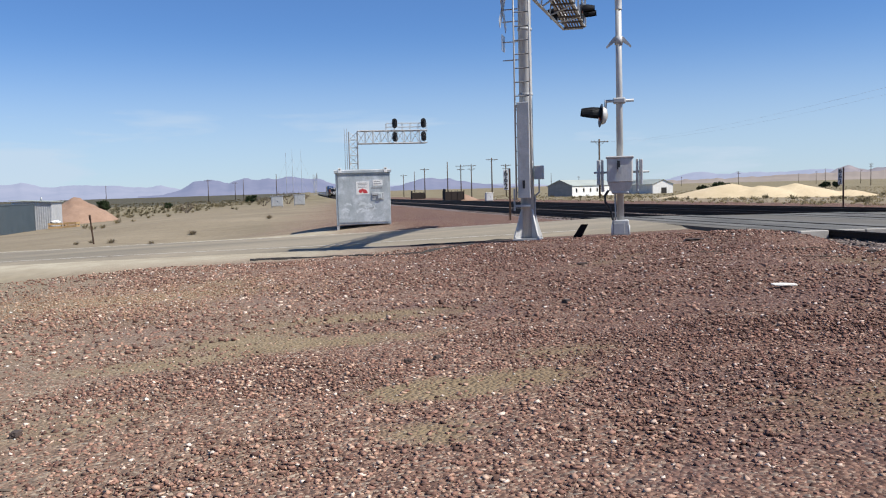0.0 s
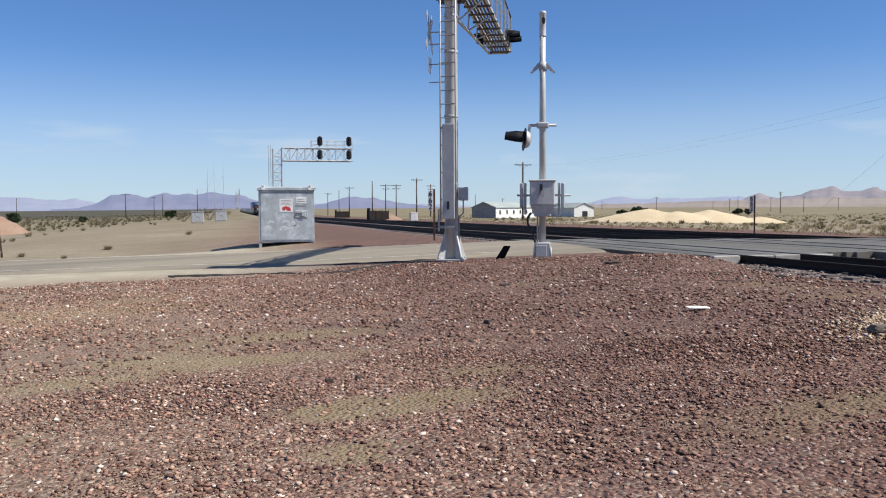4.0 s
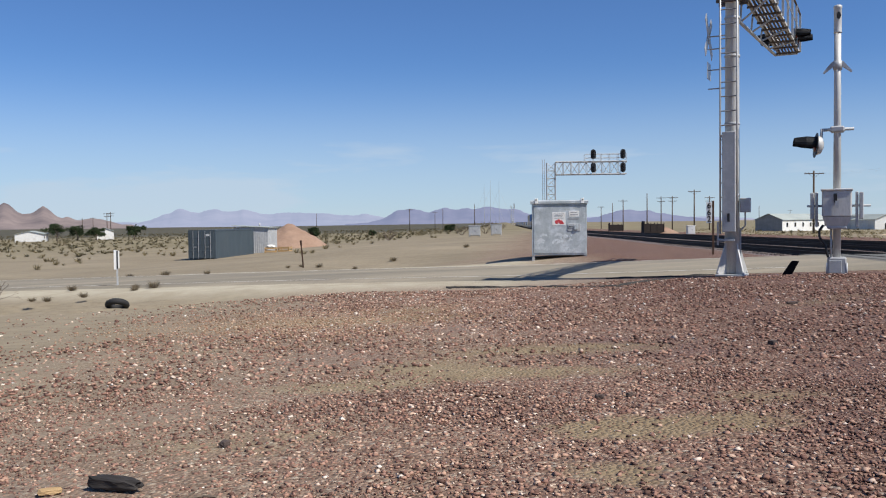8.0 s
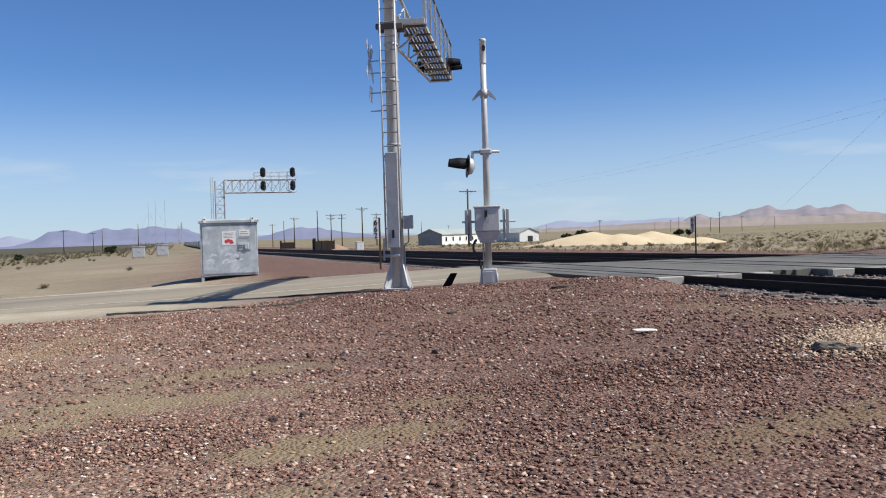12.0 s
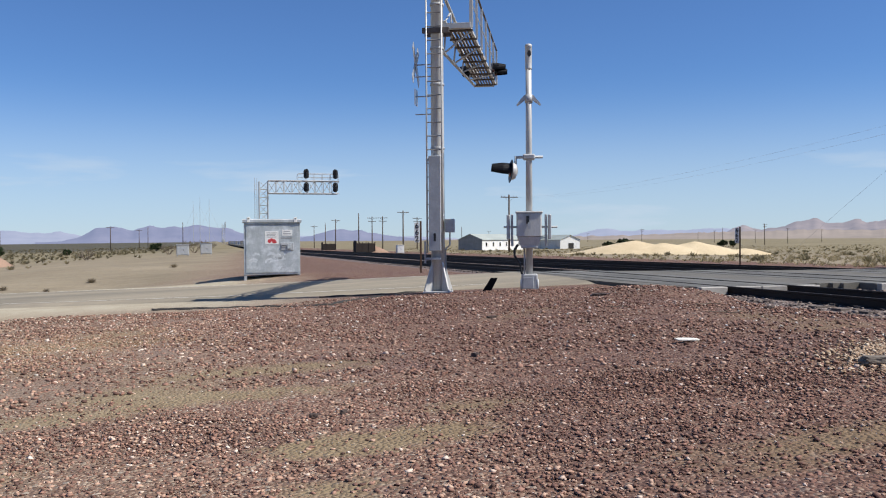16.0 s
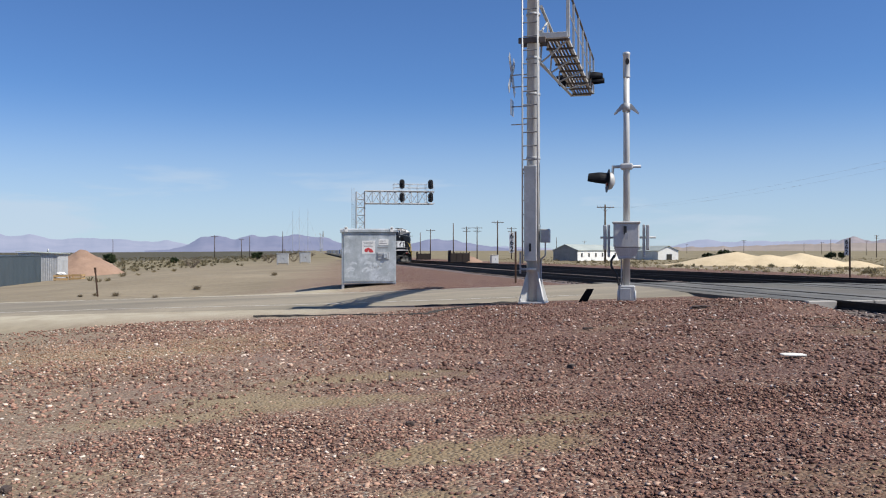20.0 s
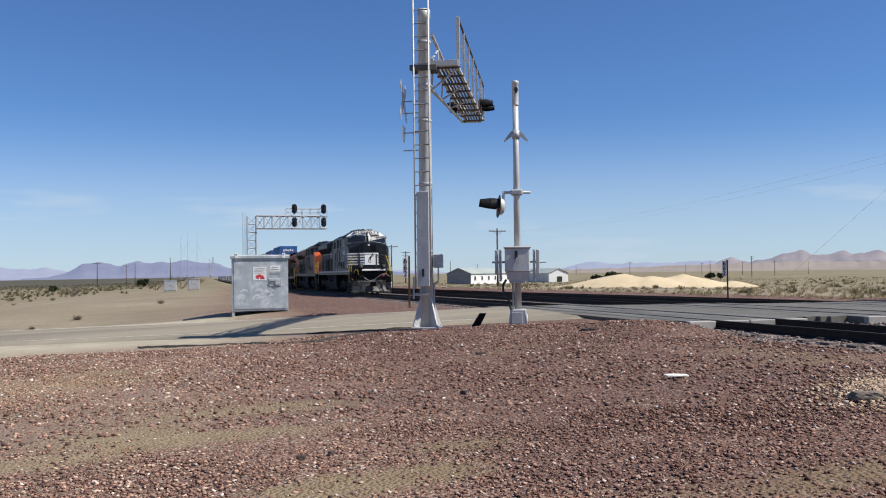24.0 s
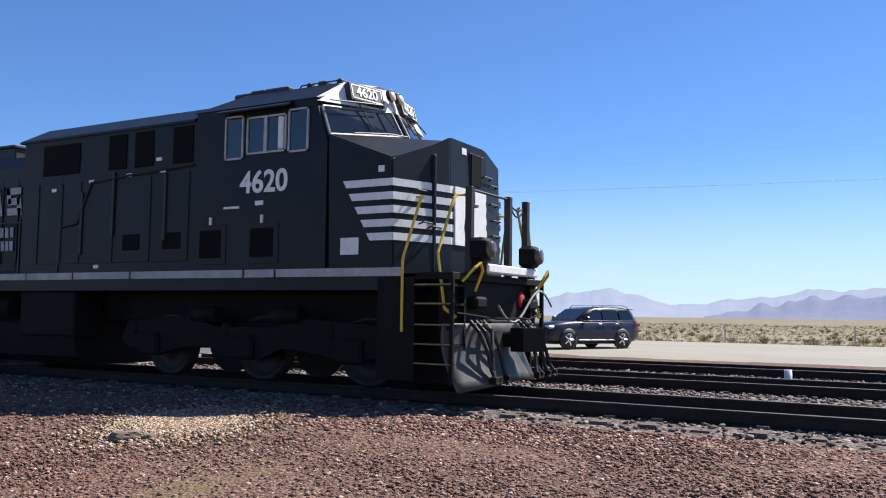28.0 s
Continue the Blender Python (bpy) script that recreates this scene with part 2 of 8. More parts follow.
def stone_mat():
    """Loose crushed stones, each of its own colour."""
    m, nt, bsdf = nodes_of("crushed_stone")
    r = nt.nodes.new("ShaderNodeNewGeometry").outputs["Random Per Island"]
    col = ramp(nt, r, [(0.0, (0.06, 0.034, 0.028)), (0.18, (0.15, 0.083, 0.066)), (0.45, (0.26, 0.15, 0.115)), (0.7, (0.38, 0.23, 0.175)), (0.86, (0.5, 0.34, 0.25)), (0.95, (0.62, 0.48, 0.37)), (1.0, (0.88, 0.82, 0.72))])
    col = blend(nt, maths(nt, "MULTIPLY", noisy(nt, coords(nt), 60, 3), 0.35), col, (0.24, 0.16, 0.12))
    place = nt.nodes.new("ShaderNodeSeparateXYZ")
    nt.links.new(nt.nodes.new("ShaderNodeNewGeometry").outputs["Position"], place.inputs[0])
    col = blend(nt, maths(nt, "MULTIPLY", place.outputs[0], 0.28, True), blend(nt, 1.0, col, (1.0, 0.93, 0.88), "MULTIPLY"), blend(nt, 1.0, col, (0.73, 0.65, 0.64), "MULTIPLY"))
    nt.links.new(col, bsdf.inputs["Base Color"])
    bsdf.inputs["Roughness"].default_value = 0.85
    bsdf.inputs["Specular IOR Level"].default_value = 0.25
    return m


def island_mat(name, stops, rough=0.8, thin=0.0):
    m, nt, bsdf = nodes_of(name)
    r = nt.nodes.new("ShaderNodeNewGeometry").outputs["Random Per Island"]
    col = ramp(nt, r, stops)
    col = blend(nt, maths(nt, "MULTIPLY", noisy(nt, coords(nt), 3.0, 4), 0.5), col, tuple(0.6 * v for v in stops[0][1]))
    nt.links.new(col, bsdf.inputs["Base Color"])
    bsdf.inputs["Roughness"].default_value = rough
    bsdf.inputs["Specular IOR Level"].default_value = 0.2
    if thin:
        # thin blades let light through
        lit = nt.nodes.new("ShaderNodeBsdfTranslucent")
        nt.links.new(col, lit.inputs[0])
        mix = nt.nodes.new("ShaderNodeMixShader")
        mix.inputs[0].default_value = thin
        nt.links.new(bsdf.outputs[0], mix.inputs[1])
        nt.links.new(lit.outputs[0], mix.inputs[2])
        nt.links.new(mix.outputs[0], nt.nodes["Material Output"].inputs[0])
    return m


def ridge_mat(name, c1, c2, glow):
    """Mountains miles away: their own colour, and the air's haze as emission."""
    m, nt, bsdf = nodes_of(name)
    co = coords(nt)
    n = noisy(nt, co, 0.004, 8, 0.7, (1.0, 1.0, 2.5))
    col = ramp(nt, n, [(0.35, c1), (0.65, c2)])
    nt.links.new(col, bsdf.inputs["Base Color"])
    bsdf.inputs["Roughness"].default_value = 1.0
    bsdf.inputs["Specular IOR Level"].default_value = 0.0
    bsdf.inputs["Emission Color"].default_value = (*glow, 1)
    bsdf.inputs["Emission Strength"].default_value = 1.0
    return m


def glass_mat(name, tint, rough=0.06):
    m, nt, bsdf = nodes_of(name)
    bsdf.inputs["Base Color"].default_value = (*tint, 1)
    bsdf.inputs["Roughness"].default_value = rough
    bsdf.inputs["Specular IOR Level"].default_value = 0.8
    return m


GROUND = ground_mat()
STONES = stone_mat()
TAN_STONES = island_mat("tan_stones", [(0.0, (0.2, 0.13, 0.085)), (0.4, (0.38, 0.26, 0.17)), (0.8, (0.56, 0.42, 0.29)), (1.0, (0.74, 0.62, 0.48))])
ORANGE_STONES = island_mat("orange_tan_stones", [(0.0, (0.26, 0.15, 0.09)), (0.5, (0.42, 0.27, 0.17)), (0.9, (0.55, 0.39, 0.26)), (1.0, (0.75, 0.65, 0.52))])
WHITE_STONES = island_mat("white_stones", [(0.0, (0.42, 0.36, 0.3)), (0.5, (0.62, 0.56, 0.48)), (1.0, (0.85, 0.82, 0.76))])
GREY_STONES = island_mat("grey_ballast", [(0.0, (0.09, 0.066, 0.058)), (0.5, (0.19, 0.145, 0.125)), (1.0, (0.4, 0.34, 0.29))])
ASPHALT = stuff_mat("worn_asphalt", (0.19, 0.165, 0.118), (0.31, 0.263, 0.188), 0.45, 0.9, 0, 0.3, 30, (0.2, 1.8, 1.0), (0.15, 0.128, 0.097))
CONCRETE = stuff_mat("concrete", (0.3, 0.28, 0.25), (0.42, 0.395, 0.35), 1.2, 0.85, 0, 0.3, 30, None, (0.2, 0.18, 0.16), 0.3)
PANEL = stuff_mat("crossing_panel", (0.1, 0.098, 0.088), (0.165, 0.16, 0.145), 0.9, 0.85, 0, 0.25, 30, (2.0, 0.4, 1.0), (0.075, 0.072, 0.066), 0.3, 0.25)
SLEEPER_GREY = stuff_mat("dusty_sleeper", (0.09, 0.07, 0.058), (0.15, 0.12, 0.1), 2.0, 0.9, 0, 0.3, 30, None, (0.1, 0.08, 0.07), 0.4)
DARK_ASPHALT = stuff_mat("dark_patched_asphalt", (0.085, 0.08, 0.066), (0.145, 0.132, 0.108), 0.8, 0.9, 0, 0.3, 30, None, (0.07, 0.064, 0.056))
RAIL = stuff_mat("rail_steel", (0.014, 0.011, 0.01), (0.03, 0.022, 0.018), 6, 0.7, 0.0, 0.2, gloss=0.25)
RAIL_TOP = stuff_mat("rail_head", (0.06, 0.054, 0.05), (0.11, 0.1, 0.095), 4, 0.5, 0.3, 0.05)
GALV = stuff_mat("galvanised_steel", (0.36, 0.365, 0.365), (0.5, 0.505, 0.5), 3.5, 0.55, 0.15, 0.06, 60, None, (0.36, 0.37, 0.37))
ALU = stuff_mat("aluminium_mast", (0.46, 0.45, 0.42), (0.58, 0.57, 0.54), 3.0, 0.5, 0.15, 0.06, 50, (1, 1, 0.2), (0.4, 0.4, 0.39))
CABSTEEL = stuff_mat("weathered_zinc", (0.36, 0.39, 0.395), (0.5, 0.53, 0.54), 4.5, 0.5, 0.2, 0.1, 40, (1, 1, 0.6), (0.72, 0.75, 0.76))
# rung grey is darkened to carry the shade on the rungs
RUNG = stuff_mat("dull_shaded_steel", (0.16, 0.155, 0.15), (0.24, 0.235, 0.225), 5, 0.6, 0.1, 0.05)
GRATE = stuff_mat("dark_grating_and_rail_shade", (0.1, 0.08, 0.065), (0.17, 0.14, 0.12), 5, 0.7, 0.2, 0.1)
DARK = stuff_mat("black_paint", (0.012, 0.012, 0.013), (0.02, 0.02, 0.021), 5, 0.55, 0, 0.05)
WHITE = stuff_mat("white_paint", (0.72, 0.71, 0.68), (0.8, 0.79, 0.76), 5, 0.55, 0, 0.04, 40, None, (0.6, 0.58, 0.53))
RUST = stuff_mat("rusty_iron", (0.06, 0.035, 0.022), (0.12, 0.065, 0.04), 5, 0.9, 0.1, 0.2)
TIMBER = stuff_mat("old_timber", (0.06, 0.042, 0.03), (0.12, 0.085, 0.06), 4, 0.9, 0, 0.3, 60, (1, 1, 0.15))
SANDHEAP = stuff_mat("pale_sand", (0.52, 0.41, 0.25), (0.62, 0.5, 0.32), 0.4, 0.95, 0, 0.3, 6)
REDHEAP = stuff_mat("red_gravel_heap", (0.24, 0.15, 0.1), (0.32, 0.21, 0.145), 0.6, 0.95, 0, 0.4, 8)
GLASS = glass_mat("dark_glass", (0.012, 0.014, 0.017))

# ---- mesh helpers ----
def part(name, bm, material, parent, label="", smooth=False):
    """Links a bmesh as one mesh object under a thing or a part."""
    me = bpy.data.meshes.new(name)
    bm.to_mesh(me)
    bm.free()
    for mt in (material if isinstance(material, (list, tuple)) else [material]):
        me.materials.append(mt)
    if smooth:
        me.polygons.foreach_set("use_smooth", [True] * len(me.polygons))
    ob = new(name, me)
    ob.parent = parent
    return tagged(ob, label)


def thing(name, m, label, category, group="", kind=""):
    ob = new(name)
    ob.matrix_basis = m
    return tagged(ob, label, category, group, kind)


def box(bm, x0, x1, y0, y1, z0, z1, bev=0.0, mat=0):
    vs = [bm.verts.new(p) for p in ((x0, y0, z0), (x1, y0, z0), (x1, y1, z0), (x0, y1, z0), (x0, y0, z1), (x1, y0, z1), (x1, y1, z1), (x0, y1, z1))]
    fs = [bm.faces.new([vs[i] for i in f]) for f in ((3, 2, 1, 0), (4, 5, 6, 7), (0, 1, 5, 4), (1, 2, 6, 5), (2, 3, 7, 6), (3, 0, 4, 7))]
    for f in fs:
        f.material_index = mat
    if bev:
        es = list({e for f in fs for e in f.edges})
        bmesh.ops.bevel(bm, geom=es, offset=bev, segments=1, affect="EDGES")
    return bm


def boxes(*rows, bev=0.0):
    bm = bmesh.new()
    for r in rows:
        box(bm, *r, bev=bev)
    return bm


def rod(bm, p, q, r, n=8, r2=None):
    """A round bar from p to q, tapering to r2."""
    p, q = Vector(p), Vector(q)
    r2 = r if r2 is None else r2
    w = (q - p).normalized()
    u = w.cross(Vector((0, 0, 1)) if abs(w.z) < 0.9 else Vector((1, 0, 0))).normalized()
    v = w.cross(u)
    rings = []
    for c, rad in ((p, r), (q, r2)):
        rings.append([bm.verts.new(c + rad * (u * math.cos(a) + v * math.sin(a))) for a in (2 * math.pi * i / n for i in range(n))])
    for i in range(n):
        j = (i + 1) % n
        f = bm.faces.new((rings[0][j], rings[0][i], rings[1][i], rings[1][j]))
        f.smooth = n > 6
    bm.faces.new(rings[0])
    bm.faces.new(rings[1][::-1])
    return bm


def rods(rows, r, n=8):
    bm = bmesh.new()
    for p, q in rows:
        rod(bm, p, q, r, n)
    return bm


def path_rod(points, r, n=6):
    bm = bmesh.new()
    for p, q in zip(points, points[1:]):
        rod(bm, p, q, r, n)
    return bm


def extrude(bm, outline, axis, a, b, mat=0):
    """A closed outline of (u, v) pushed along an axis from a to b. axis x: (y, z); y: (x, z); z: (x, y)."""
    def at(u, v, w):
        return {"x": (w, u, v), "y": (u, w, v), "z": (u, v, w)}[axis]
    lo = [bm.verts.new(at(u, v, a)) for u, v in outline]
    hi = [bm.verts.new(at(u, v, b)) for u, v in outline]
    n = len(outline)
    fs = [bm.faces.new((lo[i], lo[(i + 1) % n], hi[(i + 1) % n], hi[i])) for i in range(n)]
    fs += [bm.faces.new(lo[::-1]), bm.faces.new(hi)]
    for f in fs:
        f.material_index = mat
    bmesh.ops.recalc_face_normals(bm, faces=fs)
    return bm


def lathe(rows, n=16):
    """Turned shape about z: rows of (radius, z)."""
    bm = bmesh.new()
    rings = [[bm.verts.new((r * math.cos(2 * math.pi * i / n), r * math.sin(2 * math.pi * i / n), z)) for i in range(n)] for r, z in rows]
    for a, b in zip(rings, rings[1:]):
        for i in range(n):
            f = bm.faces.new((a[i], a[(i + 1) % n], b[(i + 1) % n], b[i]))
            f.smooth = True
    bm.faces.new(rings[0][::-1])
    bm.faces.new(rings[-1])
    return bm


def turned(bm, m):
    bm.transform(m)
    return bm


def letters(text, size, material, parent, m, label="", deep=0.004, name="lettering"):
    cu = bpy.data.curves.new(name, "FONT")
    cu.body, cu.size, cu.extrude, cu.align_x, cu.align_y = text, size, deep, "CENTER", "CENTER"
    cu.offset = size * 0.022
    cu.materials.append(material)
    ob = new(name, cu)
    ob.parent, ob.matrix_basis = parent, m
    return tagged(ob, label)


def raw_mesh(name, verts, faces, material, smooth=False):
    """A large mesh from arrays: verts (n, 3), faces (m, 3 or 4)."""
    me = bpy.data.meshes.new(name)
    verts, faces = np.asarray(verts, np.float32), np.asarray(faces, np.int32)
    k = faces.shape[1]
    me.vertices.add(len(verts))
    me.vertices.foreach_set("co", verts.ravel())
    me.loops.add(faces.size)
    me.loops.foreach_set("vertex_index", faces.ravel())
    me.polygons.add(len(faces))
    me.polygons.foreach_set("loop_start", np.arange(0, faces.size, k, dtype=np.int32))
    me.polygons.foreach_set("loop_total", np.full(len(faces), k, np.int32))
    if smooth:
        me.polygons.foreach_set("use_smooth", np.ones(len(faces), bool))
    me.update(calc_edges=True)
    me.validate()
    me.materials.append(material)
    return new(name, me)


# ---- lie of the land ----
TRACKS = (11.6, 16.2, 20.7)               # centre lines, running along y
RAIL_Z = 0.165                            # rail tops
CROSSED = {11.6: (16.9, 28.5), 16.2: (16.9, 27.0), 20.7: (16.3, 25.5)}   # where the road lies over each track
GRADE_Y = (8, 19, 26, 33, 47, 61, 87, 106, 160, 230, 400, 1200)
GRADE_Z = (0.0, -0.04, -0.07, -0.12, -0.23, -0.35, -0.5, -0.64, -1.0, -1.4, -2.1, -2.6)
ROAD_HALF = 4.2


def grade(y):
    """How far the railway has dropped below the crossing at y."""
    return float(np.interp(y, GRADE_Y, GRADE_Z))

ROAD_SLOPE = 0.36


def road_y(x):
    """Centre line of the road that crosses the tracks."""
    return 26.0 - ROAD_SLOPE * (x - 5.0)


def road_z(x):
    return float(np.interp(x, (-200, -70, -27, -14, -6, 0, 5, 8.0, 10, 24, 28, 34), (-4.6, -2.5, -1.5, -0.93, -0.58, -0.36, -0.12, 0.02, 0.1, 0.1, -0.06, -0.14)))


def plain_z(x, y):
    z = np.interp(x, (-900, -300, -60, -27, -13, -4, 0, 3, 5, 7, 8.7, 9.7, 10.3, 22.5, 24.5, 27, 40, 60, 300, 900),
                  (-8.0, -4.0, -2.6, -1.9, -1.0, -0.55, -0.42, -0.31, -0.18, -0.05, -0.03, -0.04, -0.15, -0.2, -0.1, -0.16, -0.2, -0.45, -1.0, -1.0))
    z = z + np.interp(y, (28,) + GRADE_Y[3:], (0.0,) + GRADE_Z[3:]) * np.interp(x, (3.5, 9.0, 24.0, 40.0, 400.0), (0.0, 1.0, 1.0, 0.75, 0.4))
    z = z + 0.06 * np.exp(-((x - 6.5) / 3.0) ** 2 - ((y - 20.5) / 2.2) ** 2)
    z = z + 0.22 * np.exp(-(((x - 2.4) / 3.0) ** 4) - ((y - 33.5) / 3.0) ** 4)
    z = z - 0.4 * np.exp(-(((x + 5.0) / 4.5) ** 2) - ((y - 42.0) / 6.0) ** 2) + 0.3 * np.exp(-(((x + 9.0) / 6.0) ** 2) - ((y - 58.0) / 5.0) ** 2)
    z = z + 0.17 * np.exp(-(((x - 9.3) / 1.2) ** 4) - ((y - 16.9) / 1.5) ** 4)
    z = z + 0.45 * np.exp(-(((x - 30.3) / 4.0) ** 2) - ((y - 28.4) / 3.4) ** 2)
    return z


def ground_z(x, y):
    z = plain_z(x, y)
    off = np.abs(y - (26.0 - ROAD_SLOPE * (x - 5.0)))
    k = np.clip((off - ROAD_HALF - 0.1) / 2.2, 0, 1)
    k = k * k * (3 - 2 * k)
    rz = np.interp(x, (-200, -70, -27, -14, -6, 0, 5, 8.0, 10, 24, 28, 34), (-4.6, -2.5, -1.5, -0.93, -0.58, -0.36, -0.12, 0.02, 0.1, 0.1, -0.06, -0.14)) - 0.06
    rz = np.where((x > 9.5) & (x < 24.5), -0.26, rz)
    k = np.where(x > 30, 1.0, k)
    return rz * (1 - k) + z * k


BARE_PATCHES = ((0.4, 9.2, 1.3, 0.4), (0.85, 6.75, 0.5, 0.28), (2.3, 7.7, 0.6, 0.3), (0.7, 10.9, 1.7, 0.55), (-0.8, 9.8, 0.9, 0.5), (1.1, 6.55, 0.75, 0.3), (0.75, 5.5, 0.45, 0.35), (-2.8, 15.0, 2.6, 0.9), (1.85, 6.85, 0.6, 0.3), (-1.5, 8.7, 1.0, 0.4), (4.6, 5.2, 1.9, 0.45))


def fine_dirt(x, y):
    """How much fine dirt lies over the crushed stone, 0 to 1."""
    k = max(0.0, 1.2 * noise.noise((x * 0.3, y * 0.55, 2)) - 0.3)
    for a, b, u, v in BARE_PATCHES:
        k += 0.8 * math.exp(-(((x - a) / u) ** 2 + ((y - b) / v) ** 2))
    return min(1.0, k)


def gz(x, y):
    return float(ground_z(np.array([x], float), np.array([y], float))[0])

# ---- ground ----
def spread(limit, first, growth):
    v, s = [0.0], first
    while v[-1] < limit:
        v.append(v[-1] + s)
        s *= growth
    return np.array(v)


gx = np.concatenate([-spread(4200, 0.22, 1.04)[:0:-1], np.arange(0, 34, 0.22), 34 + spread(4200, 0.4, 1.05)])
gy = np.concatenate([-spread(3600, 0.5, 1.09)[:0:-1], np.arange(0, 40, 0.22), 40 + spread(4400, 0.4, 1.05)])
GX, GY = np.meshgrid(gx, gy)
GZ = ground_z(GX.ravel(), GY.ravel())
near_k = np.clip(1 - np.hypot(GX, GY).ravel() / 60, 0, 1)
lump = np.array([noise.noise((x * 0.6, y * 0.6, 0)) + 0.5 * noise.noise((x * 1.9, y * 1.9, 3)) if k > 0 else 0.0 for x, y, k in zip(GX.ravel(), GY.ravel(), near_k)])
on_road = np.abs(GY - (26.0 - ROAD_SLOPE * (GX - 5.0))).ravel() < ROAD_HALF + 0.4
lump[on_road] = 0
bank = np.exp(-(((GX + 12) / 9) ** 4 + ((GY - 23.5) / 3.0) ** 4)).ravel()
bank *= np.clip((np.abs(GY - (26.0 - ROAD_SLOPE * (GX - 5.0))).ravel() - ROAD_HALF - 1.2) / 1.6, 0, 1)
GZ = GZ + (0.014 + 0.16 * bank) * lump - 0.22 * bank
nx, ny = len(gx), len(gy)
idx = np.arange(nx * ny).reshape(ny, nx)
quads = np.stack([idx[:-1, :-1].ravel(), idx[:-1, 1:].ravel(), idx[1:, 1:].ravel(), idx[1:, :-1].ravel()], 1)
ground = raw_mesh("ground", np.stack([GX.ravel(), GY.ravel(), GZ], 1), quads, GROUND, True)
mask = ground.data.attributes.new("fine_dirt", "FLOAT", "POINT")
mask.data.foreach_set("value", np.array([fine_dirt(x, y) if k > 0 else 0.0 for x, y, k in zip(GX.ravel(), GY.ravel(), near_k)], np.float32))
tagged(ground, "dry tan desert dirt with reddish crushed stone by the tracks", "ground", kind="structure")


# ---- roads ----
def strip(name, xs, centre, half, height, material, label, category, rows=9, crown=0.03, ragged=0.25):
    vs, fs = [], []
    for i, x in enumerate(xs):
        for j in range(rows):
            u = -1 + 2 * j / (rows - 1)
            e = ragged * noise.noise((x * 0.5, u * 3, 7)) if abs(u) == 1 else 0
            z = height(x) + crown * (1 - u * u) - (0.10 if abs(u) == 1 else 0)
            vs.append((x, centre(x) + (half + e) * u, z))
    for i in range(len(xs) - 1):
        for j in range(rows - 1):
            a = i * rows + j
            fs.append((a, a + rows, a + rows + 1, a + 1))
    return tagged(raw_mesh(name, vs, fs, material, True), label, category, kind="structure")


strip("road", np.concatenate([-spread(160, 1.0, 1.06)[::-1] + 9.6]), road_y, ROAD_HALF, lambda x: road_z(x) - 0.01, ASPHALT, "worn sun-bleached asphalt road running up to the tracks", "road")
strip("road_2", np.arange(24.0, 33, 0.9), road_y, ROAD_HALF, lambda x: road_z(x) - 0.01, ASPHALT, "worn asphalt road beyond the railway tracks", "road", ragged=0.1)


FRONTAGE = stuff_mat("sandy_asphalt", (0.25, 0.228, 0.18), (0.34, 0.308, 0.245), 0.3, 0.9, 0, 0.3, 25, (1.6, 0.3, 1.0), (0.24, 0.21, 0.16))


def frontage():
    """The wide road beside the railway on its far side."""
    ys = np.concatenate([np.arange(-70, 23, 2.0)])
    xs = np.linspace(28.2, 50.5, 9)
    vs, fs = [], []
    for y in ys:
        for j, x in enumerate(xs):
            e = 0.4 * noise.noise((y * 0.3, j, 2)) if j in (0, 8) else 0
            vs.append((x + e, y, -0.1 + 0.04 * math.sin(math.pi * j / 8) - (0.16 if j in (0, 8) else 0)))
    for i in range(len(ys) - 1):
        for j in range(8):
            a = i * 9 + j
            fs.append((a, a + 1, a + 10, a + 9))
    return tagged(raw_mesh("road_3", vs, fs, FRONTAGE, True), "pale worn asphalt road beside the railway", "road", kind="structure")


frontage()

WORN_PAINT = stuff_mat("worn_road_paint", (0.5, 0.47, 0.4), (0.62, 0.6, 0.54), 2.5, 0.8, 0, 0.1, 20, None, (0.3, 0.26, 0.2))


def edge_line(name, x0, x1, off):
    xs = np.arange(x0, x1, 0.8)
    vs, fs = [], []
    for x in xs:
        u = off / ROAD_HALF
        for s in (-0.06, 0.06):
            vs.append((x, road_y(x) + off + s, road_z(x) - 0.01 + 0.03 * (1 - u * u) + 0.006))
    fs = [(2 * i, 2 * i + 2, 2 * i + 3, 2 * i + 1) for i in range(len(xs) - 1)]
    tagged(raw_mesh(name, vs, fs, WORN_PAINT), "faded white line along the edge of the road", "road marking", kind="structure")


# near-black: asphalt with the shade of its broken edge put in
SHADED_TAR = stuff_mat("shaded_broken_tar", (0.022, 0.02, 0.018), (0.05, 0.045, 0.04), 6, 0.9, 0, 0.3, 60)


def broken_edge(name, line, seed):
    """A low ragged lip where the old asphalt breaks off over the stones."""
    g = np.random.default_rng(seed)
    pts = []
    for (xa, ya), (xb, yb) in zip(line, line[1:]):
        n = max(2, int(math.hypot(xb - xa, yb - ya) / 0.12))
        pts += [(xa + (xb - xa) * i / n, ya + (yb - ya) * i / n) for i in range(n)]
    vs, fs = [], []
    for i, (x, y) in enumerate(pts):
        y += 0.12 * noise.noise((x * 1.5, seed, 0)) + g.normal() * 0.035
        k = 0.35 + 0.65 * abs(noise.noise((x * 2.2, y, seed)) + 0.3)
        z = gz(x, y)
        vs += [(x, y - 0.13 * k, z - 0.03), (x, y - 0.1 * k, z + 0.055 * k), (x, y + 0.07 * k, z + 0.05 * k), (x, y + 0.16 * k, z - 0.03)]
    for i in range(len(pts) - 1):
        fs += [(4 * i + j, 4 * i + 4 + j, 4 * i + 5 + j, 4 * i + 1 + j) for j in range(3)]
    return tagged(raw_mesh(name, vs, fs, SHADED_TAR), "dark broken lip of the old asphalt", "road edge", kind="structure")


